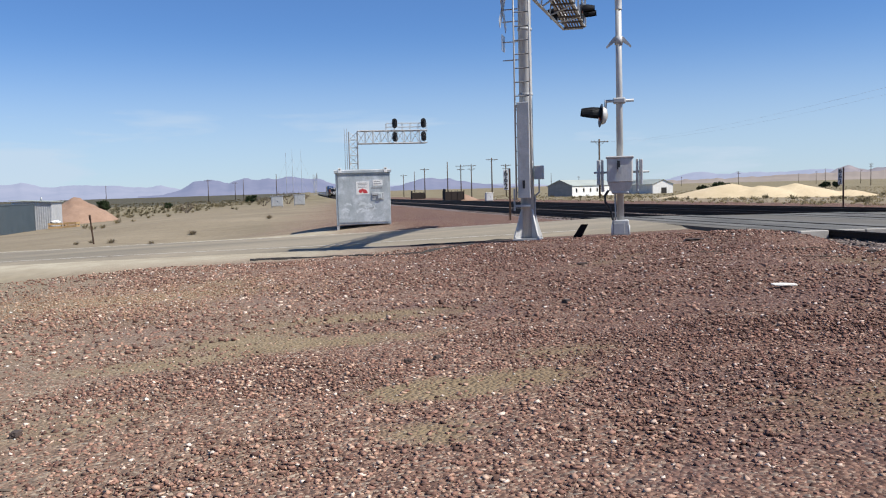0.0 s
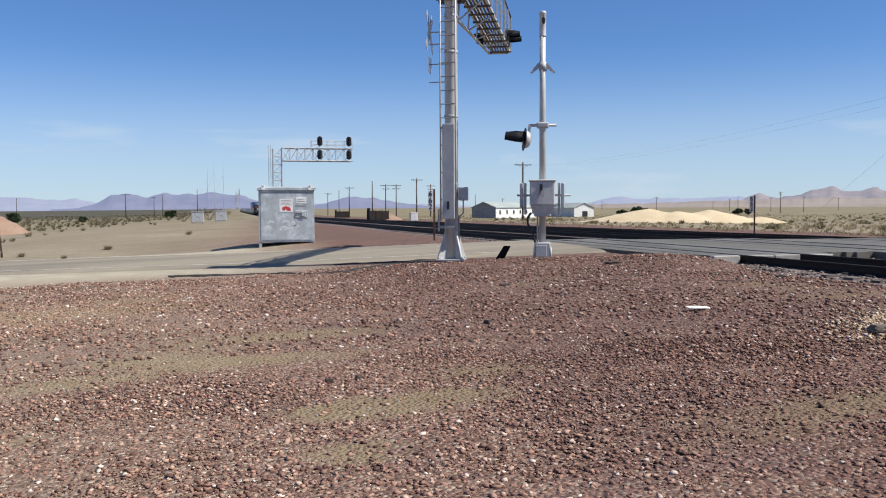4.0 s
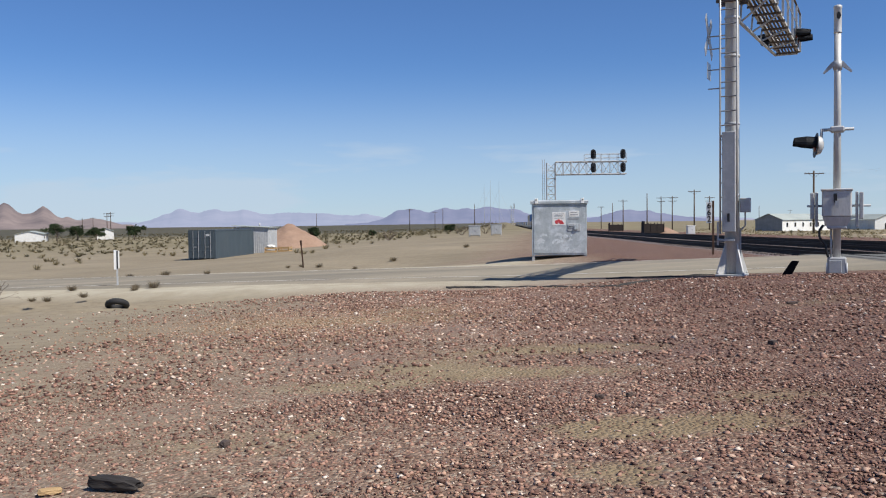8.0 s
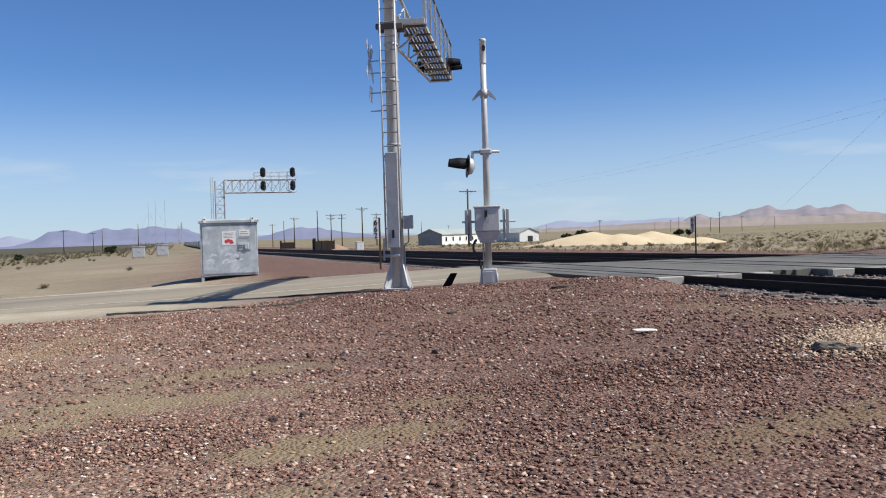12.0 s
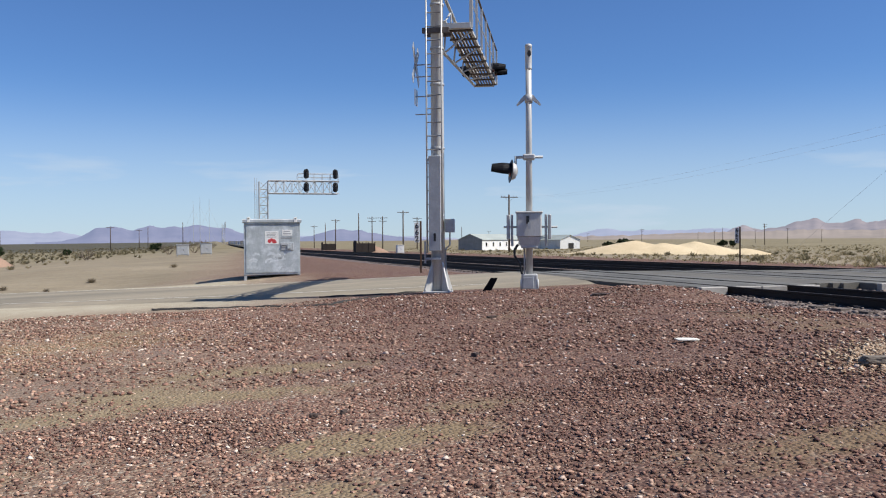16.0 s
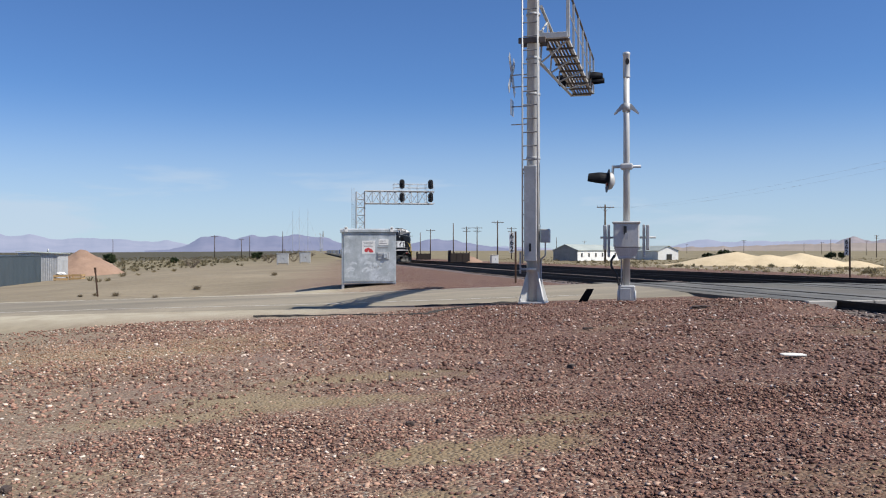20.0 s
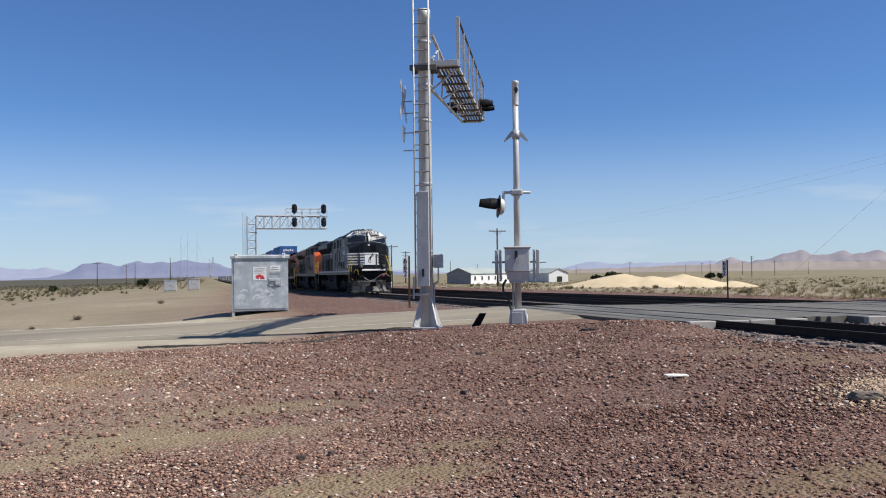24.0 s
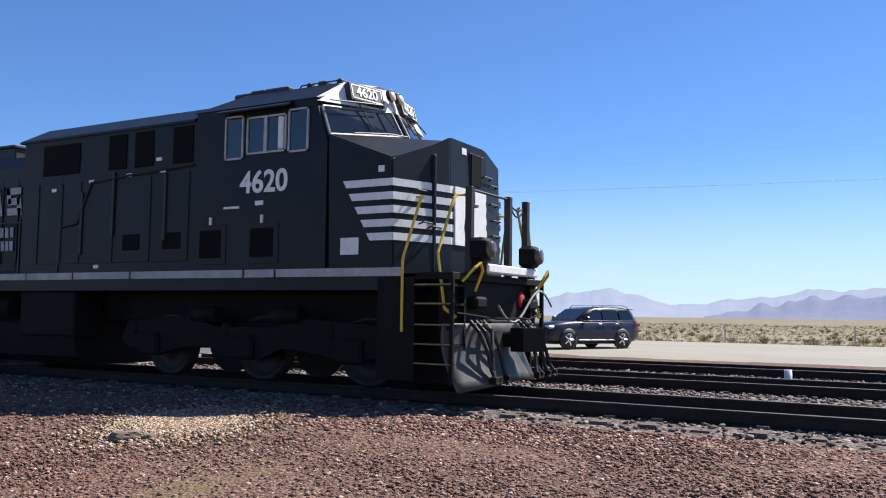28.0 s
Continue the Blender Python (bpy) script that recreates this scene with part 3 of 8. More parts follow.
broken_edge("road_trim", ((-1.5, 22.2), (0.2, 21.4), (1.1, 21.0), (1.9, 20.3), (2.6, 20.3), (3.3, 21.1), (4.2, 21.7)), 3)
broken_edge("road_trim_2", ((2.6, 22.6), (3.4, 22.3), (4.4, 22.1), (5.3, 22.0)), 5)
edge_line("road_marking", -60, 7.5, -2.9)
edge_line("road_marking_2", -60, 7.5, 2.95)

# ---- tracks ----
RAIL_SHAPE = ((-0.07, -0.18), (0.07, -0.18), (0.07, -0.165), (0.012, -0.145), (0.012, -0.045), (0.037, -0.035), (0.037, -0.004), (0.03, 0.0), (-0.03, 0.0), (-0.037, -0.004), (-0.037, -0.035), (-0.012, -0.045), (-0.012, -0.145), (-0.07, -0.165))


def sleeper_mesh():
    bm = bmesh.new()
    extrude(bm, ((-0.14, -0.4), (0.14, -0.4), (0.11, -0.185), (-0.11, -0.185)), "x", -1.3, 1.3)
    for s in (-0.76, 0.76):
        for d in (-0.11, 0.11):
            box(bm, s + d - 0.04, s + d + 0.04, -0.07, 0.07, -0.185, -0.15)
    me = bpy.data.meshes.new("sleeper")
    bm.to_mesh(me)
    bm.free()
    me.materials.append(SLEEPER_GREY)
    return me


SLEEPER = sleeper_mesh()


def railway(x, near, far, label):
    tr = thing("railway_track", pose(x, 0, RAIL_Z), label, "railway track", "railway tracks")
    for s in (-0.755, 0.755):
        bm = bmesh.new()
        stops = (-220,) + GRADE_Y
        for a, b in zip(stops, stops[1:]):
            extrude(bm, [(s + u, v) for u, v in RAIL_SHAPE], "y", a, b)
        bmesh.ops.remove_doubles(bm, verts=bm.verts, dist=0.0005)
        for v in bm.verts:
            v.co.z += grade(v.co.y)
        for f in bm.faces:
            f.material_index = int(f.normal.z > 0.7 and f.calc_center_median().z > -0.01)
        part("rail", bm, [RAIL, RAIL_TOP], tr)
    y = near
    while y < far:
        if not CROSSED[x][0] < y < CROSSED[x][1]:
            ob = new("sleeper", SLEEPER)
            ob.parent, ob.matrix_basis = tr, pose(random.uniform(-0.02, 0.02), y, grade(y) + random.uniform(-0.015, 0.008), 0, 0, random.uniform(-0.6, 0.6))
        y += 0.61
    return tr


def ballast_bed():
    """The low bed of grey stone under the three tracks."""
    vs, fs = [], []
    ys = np.concatenate([np.arange(-80, -6, 4.0), np.arange(-6, 40, 0.4), 40 + spread(1100, 0.5, 1.06)])
    prof = [(9.4, -0.42), (9.9, -0.27), (10.2, -0.235), (10.45, -0.2)]
    for c in TRACKS:
        prof += ([] if c < 12 else [(c - 1.35, -0.19)]) + [(c - 0.95, -0.185), (c - 0.55, -0.185), (c, -0.17), (c + 0.55, -0.178), (c + 0.95, -0.172), (c + 1.5, -0.18)]
    prof += [(23.4, -0.42)]
    prof = [(x, z + RAIL_Z) for x, z in prof]
    for y in ys:
        for x, z in prof:
            vs.append((x + 0.1 * noise.noise((x, y * 0.8, 1)), y, z + grade(y) + 0.022 * noise.noise((x * 2.5, y * 1.7, 4))))
    n = len(prof)
    fs = [(i * n + j, i * n + j + 1, (i + 1) * n + j + 1, (i + 1) * n + j) for i in range(len(ys) - 1) for j in range(n - 1)]
    return tagged(raw_mesh("ballast_bed", vs, fs, BALLAST, True), "grey and reddish crushed stone under the tracks", "ballast", kind="structure")


def ballast_mat():
    m, nt, bsdf = nodes_of("track_ballast")
    pos = nt.nodes.new("ShaderNodeNewGeometry").outputs["Position"]
    cell = node(nt, "ShaderNodeTexVoronoi", Scale=17.0)
    nt.links.new(pos, cell.inputs["Vector"])
    sep = nt.nodes.new("ShaderNodeSeparateColor")
    nt.links.new(cell.outputs["Color"], sep.inputs[0])
    col = ramp(nt, sep.outputs[0], [(0.0, (0.06, 0.042, 0.036)), (0.5, (0.15, 0.105, 0.09)), (0.85, (0.26, 0.2, 0.17)), (1.0, (0.42, 0.37, 0.32))])
    col = blend(nt, maths(nt, "MULTIPLY", noisy(nt, pos, 0.6, 4), 0.5), col, (0.1, 0.075, 0.065))
    nt.links.new(col, bsdf.inputs["Base Color"])
    bsdf.inputs["Roughness"].default_value = 0.9
    bump(nt, bsdf, maths(nt, "SUBTRACT", 1.0, cell.outputs["Distance"]), 1.0, 0.04)
    return m


BALLAST = ballast_mat()
ballast_bed()
tracks = [railway(TRACKS[0], -8, 60, "railway track with dark steel rails on concrete sleepers"), railway(TRACKS[1], -6, 50, "middle railway track with dark rails on concrete sleepers"), railway(TRACKS[2], -4, 44, "far railway track with dark rails on concrete sleepers")]


def crossing():
    """Concrete panels between and beside the rails where the road crosses."""
    cr = thing("level_crossing", pose(0, 0, 0), "grey concrete panels carrying the road over the tracks", "level crossing", kind="structure")
    for c in TRACKS:
        for a, b in ((-1.5, -0.83), (-0.66, 0.0), (0.0, 0.66), (0.83, 1.5)):
            y0, y1 = CROSSED[c]
            long = (y1 - y0) / 5
            for k in range(5):
                ya = y0 + k * long
                bm = boxes((c + a + 0.012, c + b - 0.012, ya + 0.01, ya + long - 0.01, RAIL_Z - 0.26, RAIL_Z - 0.006 - 0.006 * random.random()), bev=0.012)
                for v in bm.verts:
                    v.co.z += grade(v.co.y)
                part("panel", bm, PANEL, cr)
            end = boxes((c + a + 0.012, c + b - 0.012, y0 - 0.16, y0, RAIL_Z - 0.26, RAIL_Z - 0.01), bev=0.015)
            part("panel_end", turned(end, pose(0, 0, grade(y0))), CONCRETE, cr, "pale concrete end block")
    for a, b in ((9.5, TRACKS[0] - 1.5), (TRACKS[0] + 1.5, TRACKS[1] - 1.5), (TRACKS[1] + 1.5, TRACKS[2] - 1.5), (TRACKS[2] + 1.5, 24.3)):
        bm = bmesh.new()
        n = 8
        lo = [(a + (b - a) * i / n) for i in range(n + 1)]
        for x0, x1 in zip(lo, lo[1:]):
            y = 17.2 if (x0 + x1) / 2 < 17 else 16.8
            box(bm, x0, x1, y + 0.3 * random.random(), road_y((x0 + x1) / 2) + 4.6, RAIL_Z - 0.28, RAIL_Z - 0.012)
        bmesh.ops.remove_doubles(bm, verts=bm.verts, dist=0.001)
        for v in bm.verts:
            v.co.z += grade(v.co.y)
        part("infill", bm, DARK_ASPHALT, cr, "patched asphalt between the tracks")


crossing()


# ---- mountains and far land ----
def ridge(name, dist, a0, a1, peaks, material, rough, seed, label, base=-8.0):
    """A range of hills on an arc: peaks of (heading, elevation, half width), all in degrees."""
    angles = np.arange(a0, a1, 0.12)
    rows = 9
    vs, fs = [], []
    for a in angles:
        e = sum((h * math.exp(-abs((a - c) / w) ** 1.6)) ** 3 for c, h, w in peaks) ** (1 / 3)
        e *= 1 + rough * noise.fractal((a * 0.9, seed, 0), 0.9, 2.1, 5)
        e += 0.06 * noise.fractal((a * 1.7, seed, 5), 0.8, 2.1, 5)
        top = dist * math.tan(radians(max(e, 0.02)))
        for j in range(rows):
            v = j / (rows - 1)
            rug = 120 * noise.fractal((a * 0.8, v * 2.0, seed + 9), 0.8, 2.1, 4) * v * (1 - v)
            d = dist - 700 * (1 - v) + 2.2 * rug
            z = base + (top - base) * v ** 1.35
            vs.append((d * math.sin(radians(a)), d * math.cos(radians(a)), z))
    n = len(angles)
    fs = [(i * rows + j, (i + 1) * rows + j, (i + 1) * rows + j + 1, i * rows + j + 1) for i in range(n - 1) for j in range(rows - 1)]
    return tagged(raw_mesh(name, vs, fs, material), label, "mountains", kind="structure")


# last colour of each: bluish air haze painted in as glow
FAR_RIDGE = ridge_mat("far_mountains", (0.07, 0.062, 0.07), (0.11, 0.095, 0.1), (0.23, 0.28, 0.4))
MID_RIDGE = ridge_mat("hazy_purple_mountains", (0.06, 0.055, 0.07), (0.1, 0.088, 0.1), (0.14, 0.175, 0.28))
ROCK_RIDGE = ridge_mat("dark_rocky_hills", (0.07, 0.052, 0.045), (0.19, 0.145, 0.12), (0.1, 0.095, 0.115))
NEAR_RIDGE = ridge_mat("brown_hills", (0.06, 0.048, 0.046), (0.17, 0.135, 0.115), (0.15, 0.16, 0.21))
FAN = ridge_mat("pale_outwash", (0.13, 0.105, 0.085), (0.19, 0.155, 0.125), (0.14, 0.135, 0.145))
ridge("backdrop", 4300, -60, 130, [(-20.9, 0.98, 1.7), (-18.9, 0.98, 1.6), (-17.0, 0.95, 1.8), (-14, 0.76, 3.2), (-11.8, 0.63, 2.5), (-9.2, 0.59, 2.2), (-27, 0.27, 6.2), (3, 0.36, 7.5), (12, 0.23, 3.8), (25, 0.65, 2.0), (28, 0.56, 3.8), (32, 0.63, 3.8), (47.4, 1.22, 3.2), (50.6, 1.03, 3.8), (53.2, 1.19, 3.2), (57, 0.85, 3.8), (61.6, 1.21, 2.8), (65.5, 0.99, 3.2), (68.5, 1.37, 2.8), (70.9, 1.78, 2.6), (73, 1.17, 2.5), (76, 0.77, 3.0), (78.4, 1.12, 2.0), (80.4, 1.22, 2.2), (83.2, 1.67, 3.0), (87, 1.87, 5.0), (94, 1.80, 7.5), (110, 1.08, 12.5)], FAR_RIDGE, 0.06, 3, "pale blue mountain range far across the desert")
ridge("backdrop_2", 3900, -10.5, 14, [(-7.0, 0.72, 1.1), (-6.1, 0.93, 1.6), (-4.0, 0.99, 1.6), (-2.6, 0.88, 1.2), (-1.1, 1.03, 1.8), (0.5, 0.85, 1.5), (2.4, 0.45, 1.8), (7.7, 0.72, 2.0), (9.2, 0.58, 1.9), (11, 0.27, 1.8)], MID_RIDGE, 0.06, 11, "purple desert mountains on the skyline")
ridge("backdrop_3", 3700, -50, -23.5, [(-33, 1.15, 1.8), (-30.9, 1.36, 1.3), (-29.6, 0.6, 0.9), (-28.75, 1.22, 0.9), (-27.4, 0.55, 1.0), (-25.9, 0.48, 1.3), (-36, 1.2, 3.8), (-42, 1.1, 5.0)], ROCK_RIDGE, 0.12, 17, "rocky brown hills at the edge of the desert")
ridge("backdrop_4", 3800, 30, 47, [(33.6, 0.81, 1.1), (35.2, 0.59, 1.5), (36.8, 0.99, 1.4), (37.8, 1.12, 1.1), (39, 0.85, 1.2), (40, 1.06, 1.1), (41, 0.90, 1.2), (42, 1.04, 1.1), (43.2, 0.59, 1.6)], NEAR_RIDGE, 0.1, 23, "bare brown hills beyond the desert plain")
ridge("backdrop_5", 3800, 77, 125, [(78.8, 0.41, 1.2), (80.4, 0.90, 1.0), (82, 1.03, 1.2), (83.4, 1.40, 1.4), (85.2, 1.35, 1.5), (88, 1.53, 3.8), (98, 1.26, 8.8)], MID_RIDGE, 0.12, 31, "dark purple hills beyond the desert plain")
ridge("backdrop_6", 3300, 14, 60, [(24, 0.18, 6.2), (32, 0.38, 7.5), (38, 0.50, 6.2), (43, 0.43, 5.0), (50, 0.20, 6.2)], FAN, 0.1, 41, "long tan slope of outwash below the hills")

# ---- near signal cabinet ----
RED_PRINT = stuff_mat("red_print", (0.5, 0.04, 0.05), (0.6, 0.07, 0.07), 8, 0.6, 0, 0.0)
GREY_PRINT = stuff_mat("grey_print", (0.25, 0.25, 0.25), (0.32, 0.32, 0.32), 8, 0.7, 0, 0.0)


SMEAR = stuff_mat("chalky_smear", (0.5, 0.53, 0.54), (0.66, 0.69, 0.7), 9.0, 0.7, 0.0, 0.05, 60, None, (0.42, 0.45, 0.46))


def signal_cabinet(m):
    t = thing("signal_cabinet", m, "weathered grey metal signal cabinet with warning labels by the road", "cabinet")
    w, d, h = 0.975, 0.55, 2.02
    bm = boxes((-w, w, -d, d, 0.09, h - 0.1), bev=0.012)
    body = part("body", bm, CABSTEEL, t)
    part("door", boxes((-w + 0.07, w - 0.07, -d - 0.022, -d - 0.002, 0.16, h - 0.2), bev=0.008), CABSTEEL, t)
    bm = bmesh.new()
    extrude(bm, ((-d - 0.07, h - 0.11), (-d - 0.07, h - 0.03), (-d, h + 0.01), (d, h + 0.03), (d + 0.07, h - 0.03), (d + 0.07, h - 0.11)), "x", -w - 0.05, w + 0.05)
    part("lid", bm, CABSTEEL, t, "slightly sloping sheet metal lid")
    for x in (-w + 0.16, w - 0.16):
        lug = part("lifting_lug", boxes((x - 0.06, x + 0.06, -d - 0.088, -d - 0.07, h - 0.11, h + 0.07), bev=0.01), WHITE, t, "pale lifting plate with a hole")
        part("hole", turned(lathe(((0.022, 0), (0.022, 0.006)), 12), pose(x, -d - 0.089, h + 0.02, 90)), DARK, lug)
    for x in (-w + 0.05, w - 0.05):
        part("leg", boxes((x - 0.05, x + 0.05, -d + 0.02, d - 0.02, -0.25, 0.09), bev=0.006), GALV, t)
    sign = part("label", boxes((-0.25, 0.22, -d - 0.03, -d - 0.022, 1.14, 1.6), bev=0.003), WHITE, t, "white warning label with red print")
    bm = bmesh.new()
    for i in range(4):
        box(bm, -0.2 + 0.02 * (i % 2), 0.16 - 0.03 * i % 0.07, -d - 0.034, -d - 0.030, 1.54 - 0.05 * i, 1.555 - 0.05 * i)
    part("print", bm, GREY_PRINT, sign)
    bm = bmesh.new()
    for x, z, r in ((-0.09, 1.26, 0.07), (0.06, 1.25, 0.075), (-0.02, 1.31, 0.05), (0.12, 1.22, 0.04)):
        bm2 = turned(lathe(((r, 0), (r * 0.9, 0.003)), 10), pose(x, -d - 0.031, z, 90))
        me = bpy.data.meshes.new("tmp")
        bm2.to_mesh(me)
        bm2.free()
        bm.from_mesh(me)
        bpy.data.meshes.remove(me)
    part("print", bm, RED_PRINT, sign)
    sign = part("label", boxes((0.34, 0.7, -d - 0.03, -d - 0.022, 1.44, 1.65), bev=0.003), WHITE, t, "small white notice")
    part("print", boxes((0.4, 0.62, -d - 0.034, -d - 0.03, 1.58, 1.6), (0.38, 0.66, -d - 0.034, -d - 0.03, 1.5, 1.525)), GREY_PRINT, sign)
    part("notice_bar", boxes((0.3, 0.68, -d - 0.028, -d - 0.022, 1.34, 1.385)), GREY_PRINT, t)
    latch = part("latch_plate", boxes((0.3, 0.74, -d - 0.045, -d - 0.022, 0.94, 1.2), bev=0.01), GALV, t)
    part("padlock_cover", boxes((0.52, 0.66, -d - 0.09, -d - 0.045, 0.98, 1.16), bev=0.015), CABSTEEL, latch)
    part("handle", rods((((0.34, -d - 0.07, 1.1), (0.48, -d - 0.07, 1.1)), ((0.34, -d - 0.045, 1.1), (0.34, -d - 0.07, 1.1))), 0.012), DARK, latch)
    part("rain_strip", boxes((-w, w, -d - 0.03, -d, h - 0.17, h - 0.15)), CABSTEEL, t)
    rg = np.random.default_rng(77)
    for k in range(16):
        x0, z0, a = rg.uniform(-0.75, 0.7), rg.uniform(0.26, 0.8), rg.uniform(0.3, 1.6)
        bm, r0 = bmesh.new(), rg.uniform(0.05, 0.13)
        outer, inner = [], []
        for i in range(10):
            b = a + 2.3 * i / 9
            wide = 0.045 * math.sin(math.pi * (i + 0.6) / 10.2) * rg.uniform(0.6, 1.3)
            for row, r in ((outer, r0 + wide), (inner, r0 - wide * 0.8)):
                row.append(bm.verts.new((x0 + 1.3 * r * math.cos(b), -d - 0.0235, z0 + r * math.sin(b) * 1.1)))
        for i in range(9):
            bm.faces.new((inner[i], outer[i], outer[i + 1], inner[i + 1]))
        part("paint_smear", bm, SMEAR, t, "faint whitish paint smear")
    return t


signal_cabinet(pose(2.05, 33.3, gz(2.0, 32.8) + 0.02, 0, 0, -2) @ Matrix.Diagonal((1.045, 1.0, 1.06, 1)))


# ---- crossing signals ----
SIGN_BACK = stuff_mat("sign_back", (0.5, 0.5, 0.5), (0.6, 0.6, 0.6), 4, 0.4, 0.5, 0.03)
LENS = glass_mat("red_lens", (0.12, 0.008, 0.008), 0.15)
GATE_RED = stuff_mat("gate_red", (0.45, 0.035, 0.03), (0.55, 0.06, 0.045), 5, 0.5, 0, 0.03)


def flasher(parent, m, name="flashing_light"):
    """A round crossing light with its background disc and long hood, facing -x."""
    ob = part(name, turned(lathe(((0.06, 0.14), (0.16, 0.1), (0.19, 0.03), (0.19, 0.0), (0.02, 0.0)), 16), m @ pose(0, 0, 0, 0, 90)), ALU, parent, "grey round crossing light seen from behind")
    part("disc", turned(lathe(((0.25, -0.012), (0.25, 0.0), (0.02, 0.0)), 24), m @ pose(0, 0, 0, 0, 90)), DARK, ob)
    bm = bmesh.new()
    n = 14
    ring = []
    for j, (d, r) in enumerate(((0.0, 0.17), (-0.2, 0.165), (-0.42, 0.12))):
        ring.append([])
        for i in range(n):
            a = radians(-20 + 220 * i / (n - 1))
            ring[-1].append(bm.verts.new((d, r * math.cos(a), r * math.sin(a))))
    for a, b in zip(ring, ring[1:]):
        for i in range(n - 1):
            bm.faces.new((a[i], b[i], b[i + 1], a[i + 1]))
    bmesh.ops.solidify(bm, geom=bm.faces[:], thickness=0.006)
    part("hood", turned(bm, m), DARK, ob, "black hood")
    part("lens", turned(lathe(((0.15, 0.0), (0.1, 0.03), (0.02, 0.04)), 14), m @ pose(-0.012, 0, 0, 0, -90)), LENS, ob)
    return ob


def ladder(parent, x, y, z0, z1, width=0.42, label=""):
    lad = part("ladder", rods((((x - width / 2, y, z0), (x - width / 2, y, z1)), ((x + width / 2, y, z0), (x + width / 2, y, z1))), 0.022), ALU, parent, label)
    z = z0 + 0.2
    while z < z1 - 0.1:
        part("rung", rods((((x - width / 2, y, z), (x + width / 2, y, z)),), 0.015, 6), RUNG, lad)
        z += 0.34
    return lad


def crossbuck(parent, m):
    """Two crossed blades with a plate below, in the xz plane of m."""
    cb = part("crossbuck", turned(boxes((-0.61, 0.61, -0.012, 0.0, -0.11, 0.11)), m @ pose(0, 0, 0, 0, 45)), SIGN_BACK, parent, "crossed sign blades")
    part("blade", turned(boxes((-0.61, 0.61, 0.002, 0.014, -0.11, 0.11)), m @ pose(0, 0, 0, 0, -45)), SIGN_BACK, cb)
    part("track_plate", turned(boxes((-0.22, 0.22, -0.01, 0.004, -1.02, -0.62), bev=0.002), m), SIGN_BACK, cb)
    return cb


def walkway(parent, length, z, side, truss_side):
    """Grated walkway along +y with a railing and a truss, as part of a cantilever."""
    z += 0.12
    deck = part("walkway", boxes((side - 0.31, side - 0.25, 0.1, length, z - 0.08, z), (side + 0.28, side + 0.34, 0.1, length, z - 0.08, z), bev=0.004), ALU, parent, "grated walkway")
    y = 0.25
    while y < length - 0.05:
        part("cross_bar", boxes((side - 0.33, side + 0.38, y, y + 0.06, z - 0.13, z - 0.08)), GRATE, deck)
        y += 0.98
    for i in range(6):
        x = side - 0.23 + 0.092 * i
        part("grating_strip", boxes((x - 0.025, x + 0.025, 0.1, length, z - 0.05, z - 0.02)), GRATE, deck)
    part("end_plate", boxes((side - 0.34, side + 0.36, 0.0, 0.12, z - 0.11, z + 0.03), bev=0.004), ALU, deck)
    rx = side + 0.36
    # top rail is darker than its posts: shade put into the colour
    rail = part("railing", rods((((rx, 0.1, z + 1.12), (rx, length, z + 1.12)),), 0.03), GRATE, parent, "top rail darkened for its shade, on pale posts")
    part("mid_rail", rods((((rx, 0.1, z + 0.56), (rx, length, z + 0.56)),), 0.014), ALU, rail)
    part("end_post", boxes((rx - 0.045, rx + 0.045, 0.05, 0.1, z - 0.1, z + 1.14), bev=0.006), ALU, rail)
    y = 0.1
    while y < length + 0.1:
        part("post", boxes((rx - 0.03, rx + 0.03, y - 0.02, y + 0.02, z - 0.06, z + 1.12)), ALU, rail)
        y += (length - 0.1) / 6
    # truss carrying it
    x0, x1 = truss_side - 0.04, truss_side + 0.04
    zt = z + 0.68
    tr = part("truss", boxes((x0, x1, 0.0, length * 0.96, z + 0.02, z + 0.1), bev=0.004), ALU, parent, "welded cantilever truss")
    part("chord", rods((((truss_side, 0, zt), (truss_side, length * 0.9, z + 0.35)),), 0.045), ALU, tr)
    low = truss_side - 0.06
    part("chord", rods((((low, 0.05, z - 0.68), (low, length * 0.97, z - 0.14)),), 0.042), ALU, tr)
    for k in range(5):
        ya = 0.3 + (length - 0.5) * k / 4
        zl = z - 0.68 + 0.54 * (ya - 0.05) / (length * 0.97)
        part("tie", rods((((low, ya, zl), (side - 0.32, ya, z - 0.1)), ((low, ya, zl), (side + 0.3, ya, z - 0.14))), 0.026, 6), ALU, tr)
    n = 6
    for i in range(n):
        ya, yb = length * 0.9 * i / n, length * 0.9 * (i + 1) / n
        za, zb2 = zt + (z + 0.35 - zt) * i / n, zt + (z + 0.35 - zt) * (i + 1) / n
        part("strut", rods((((truss_side, ya, z + 0.06), (truss_side, yb, zb2)),), 0.026, 6), ALU, tr)
        part("strut", rods((((truss_side, yb, z + 0.06), (truss_side, yb, zb2)),), 0.022, 6), ALU, tr)
    return deck


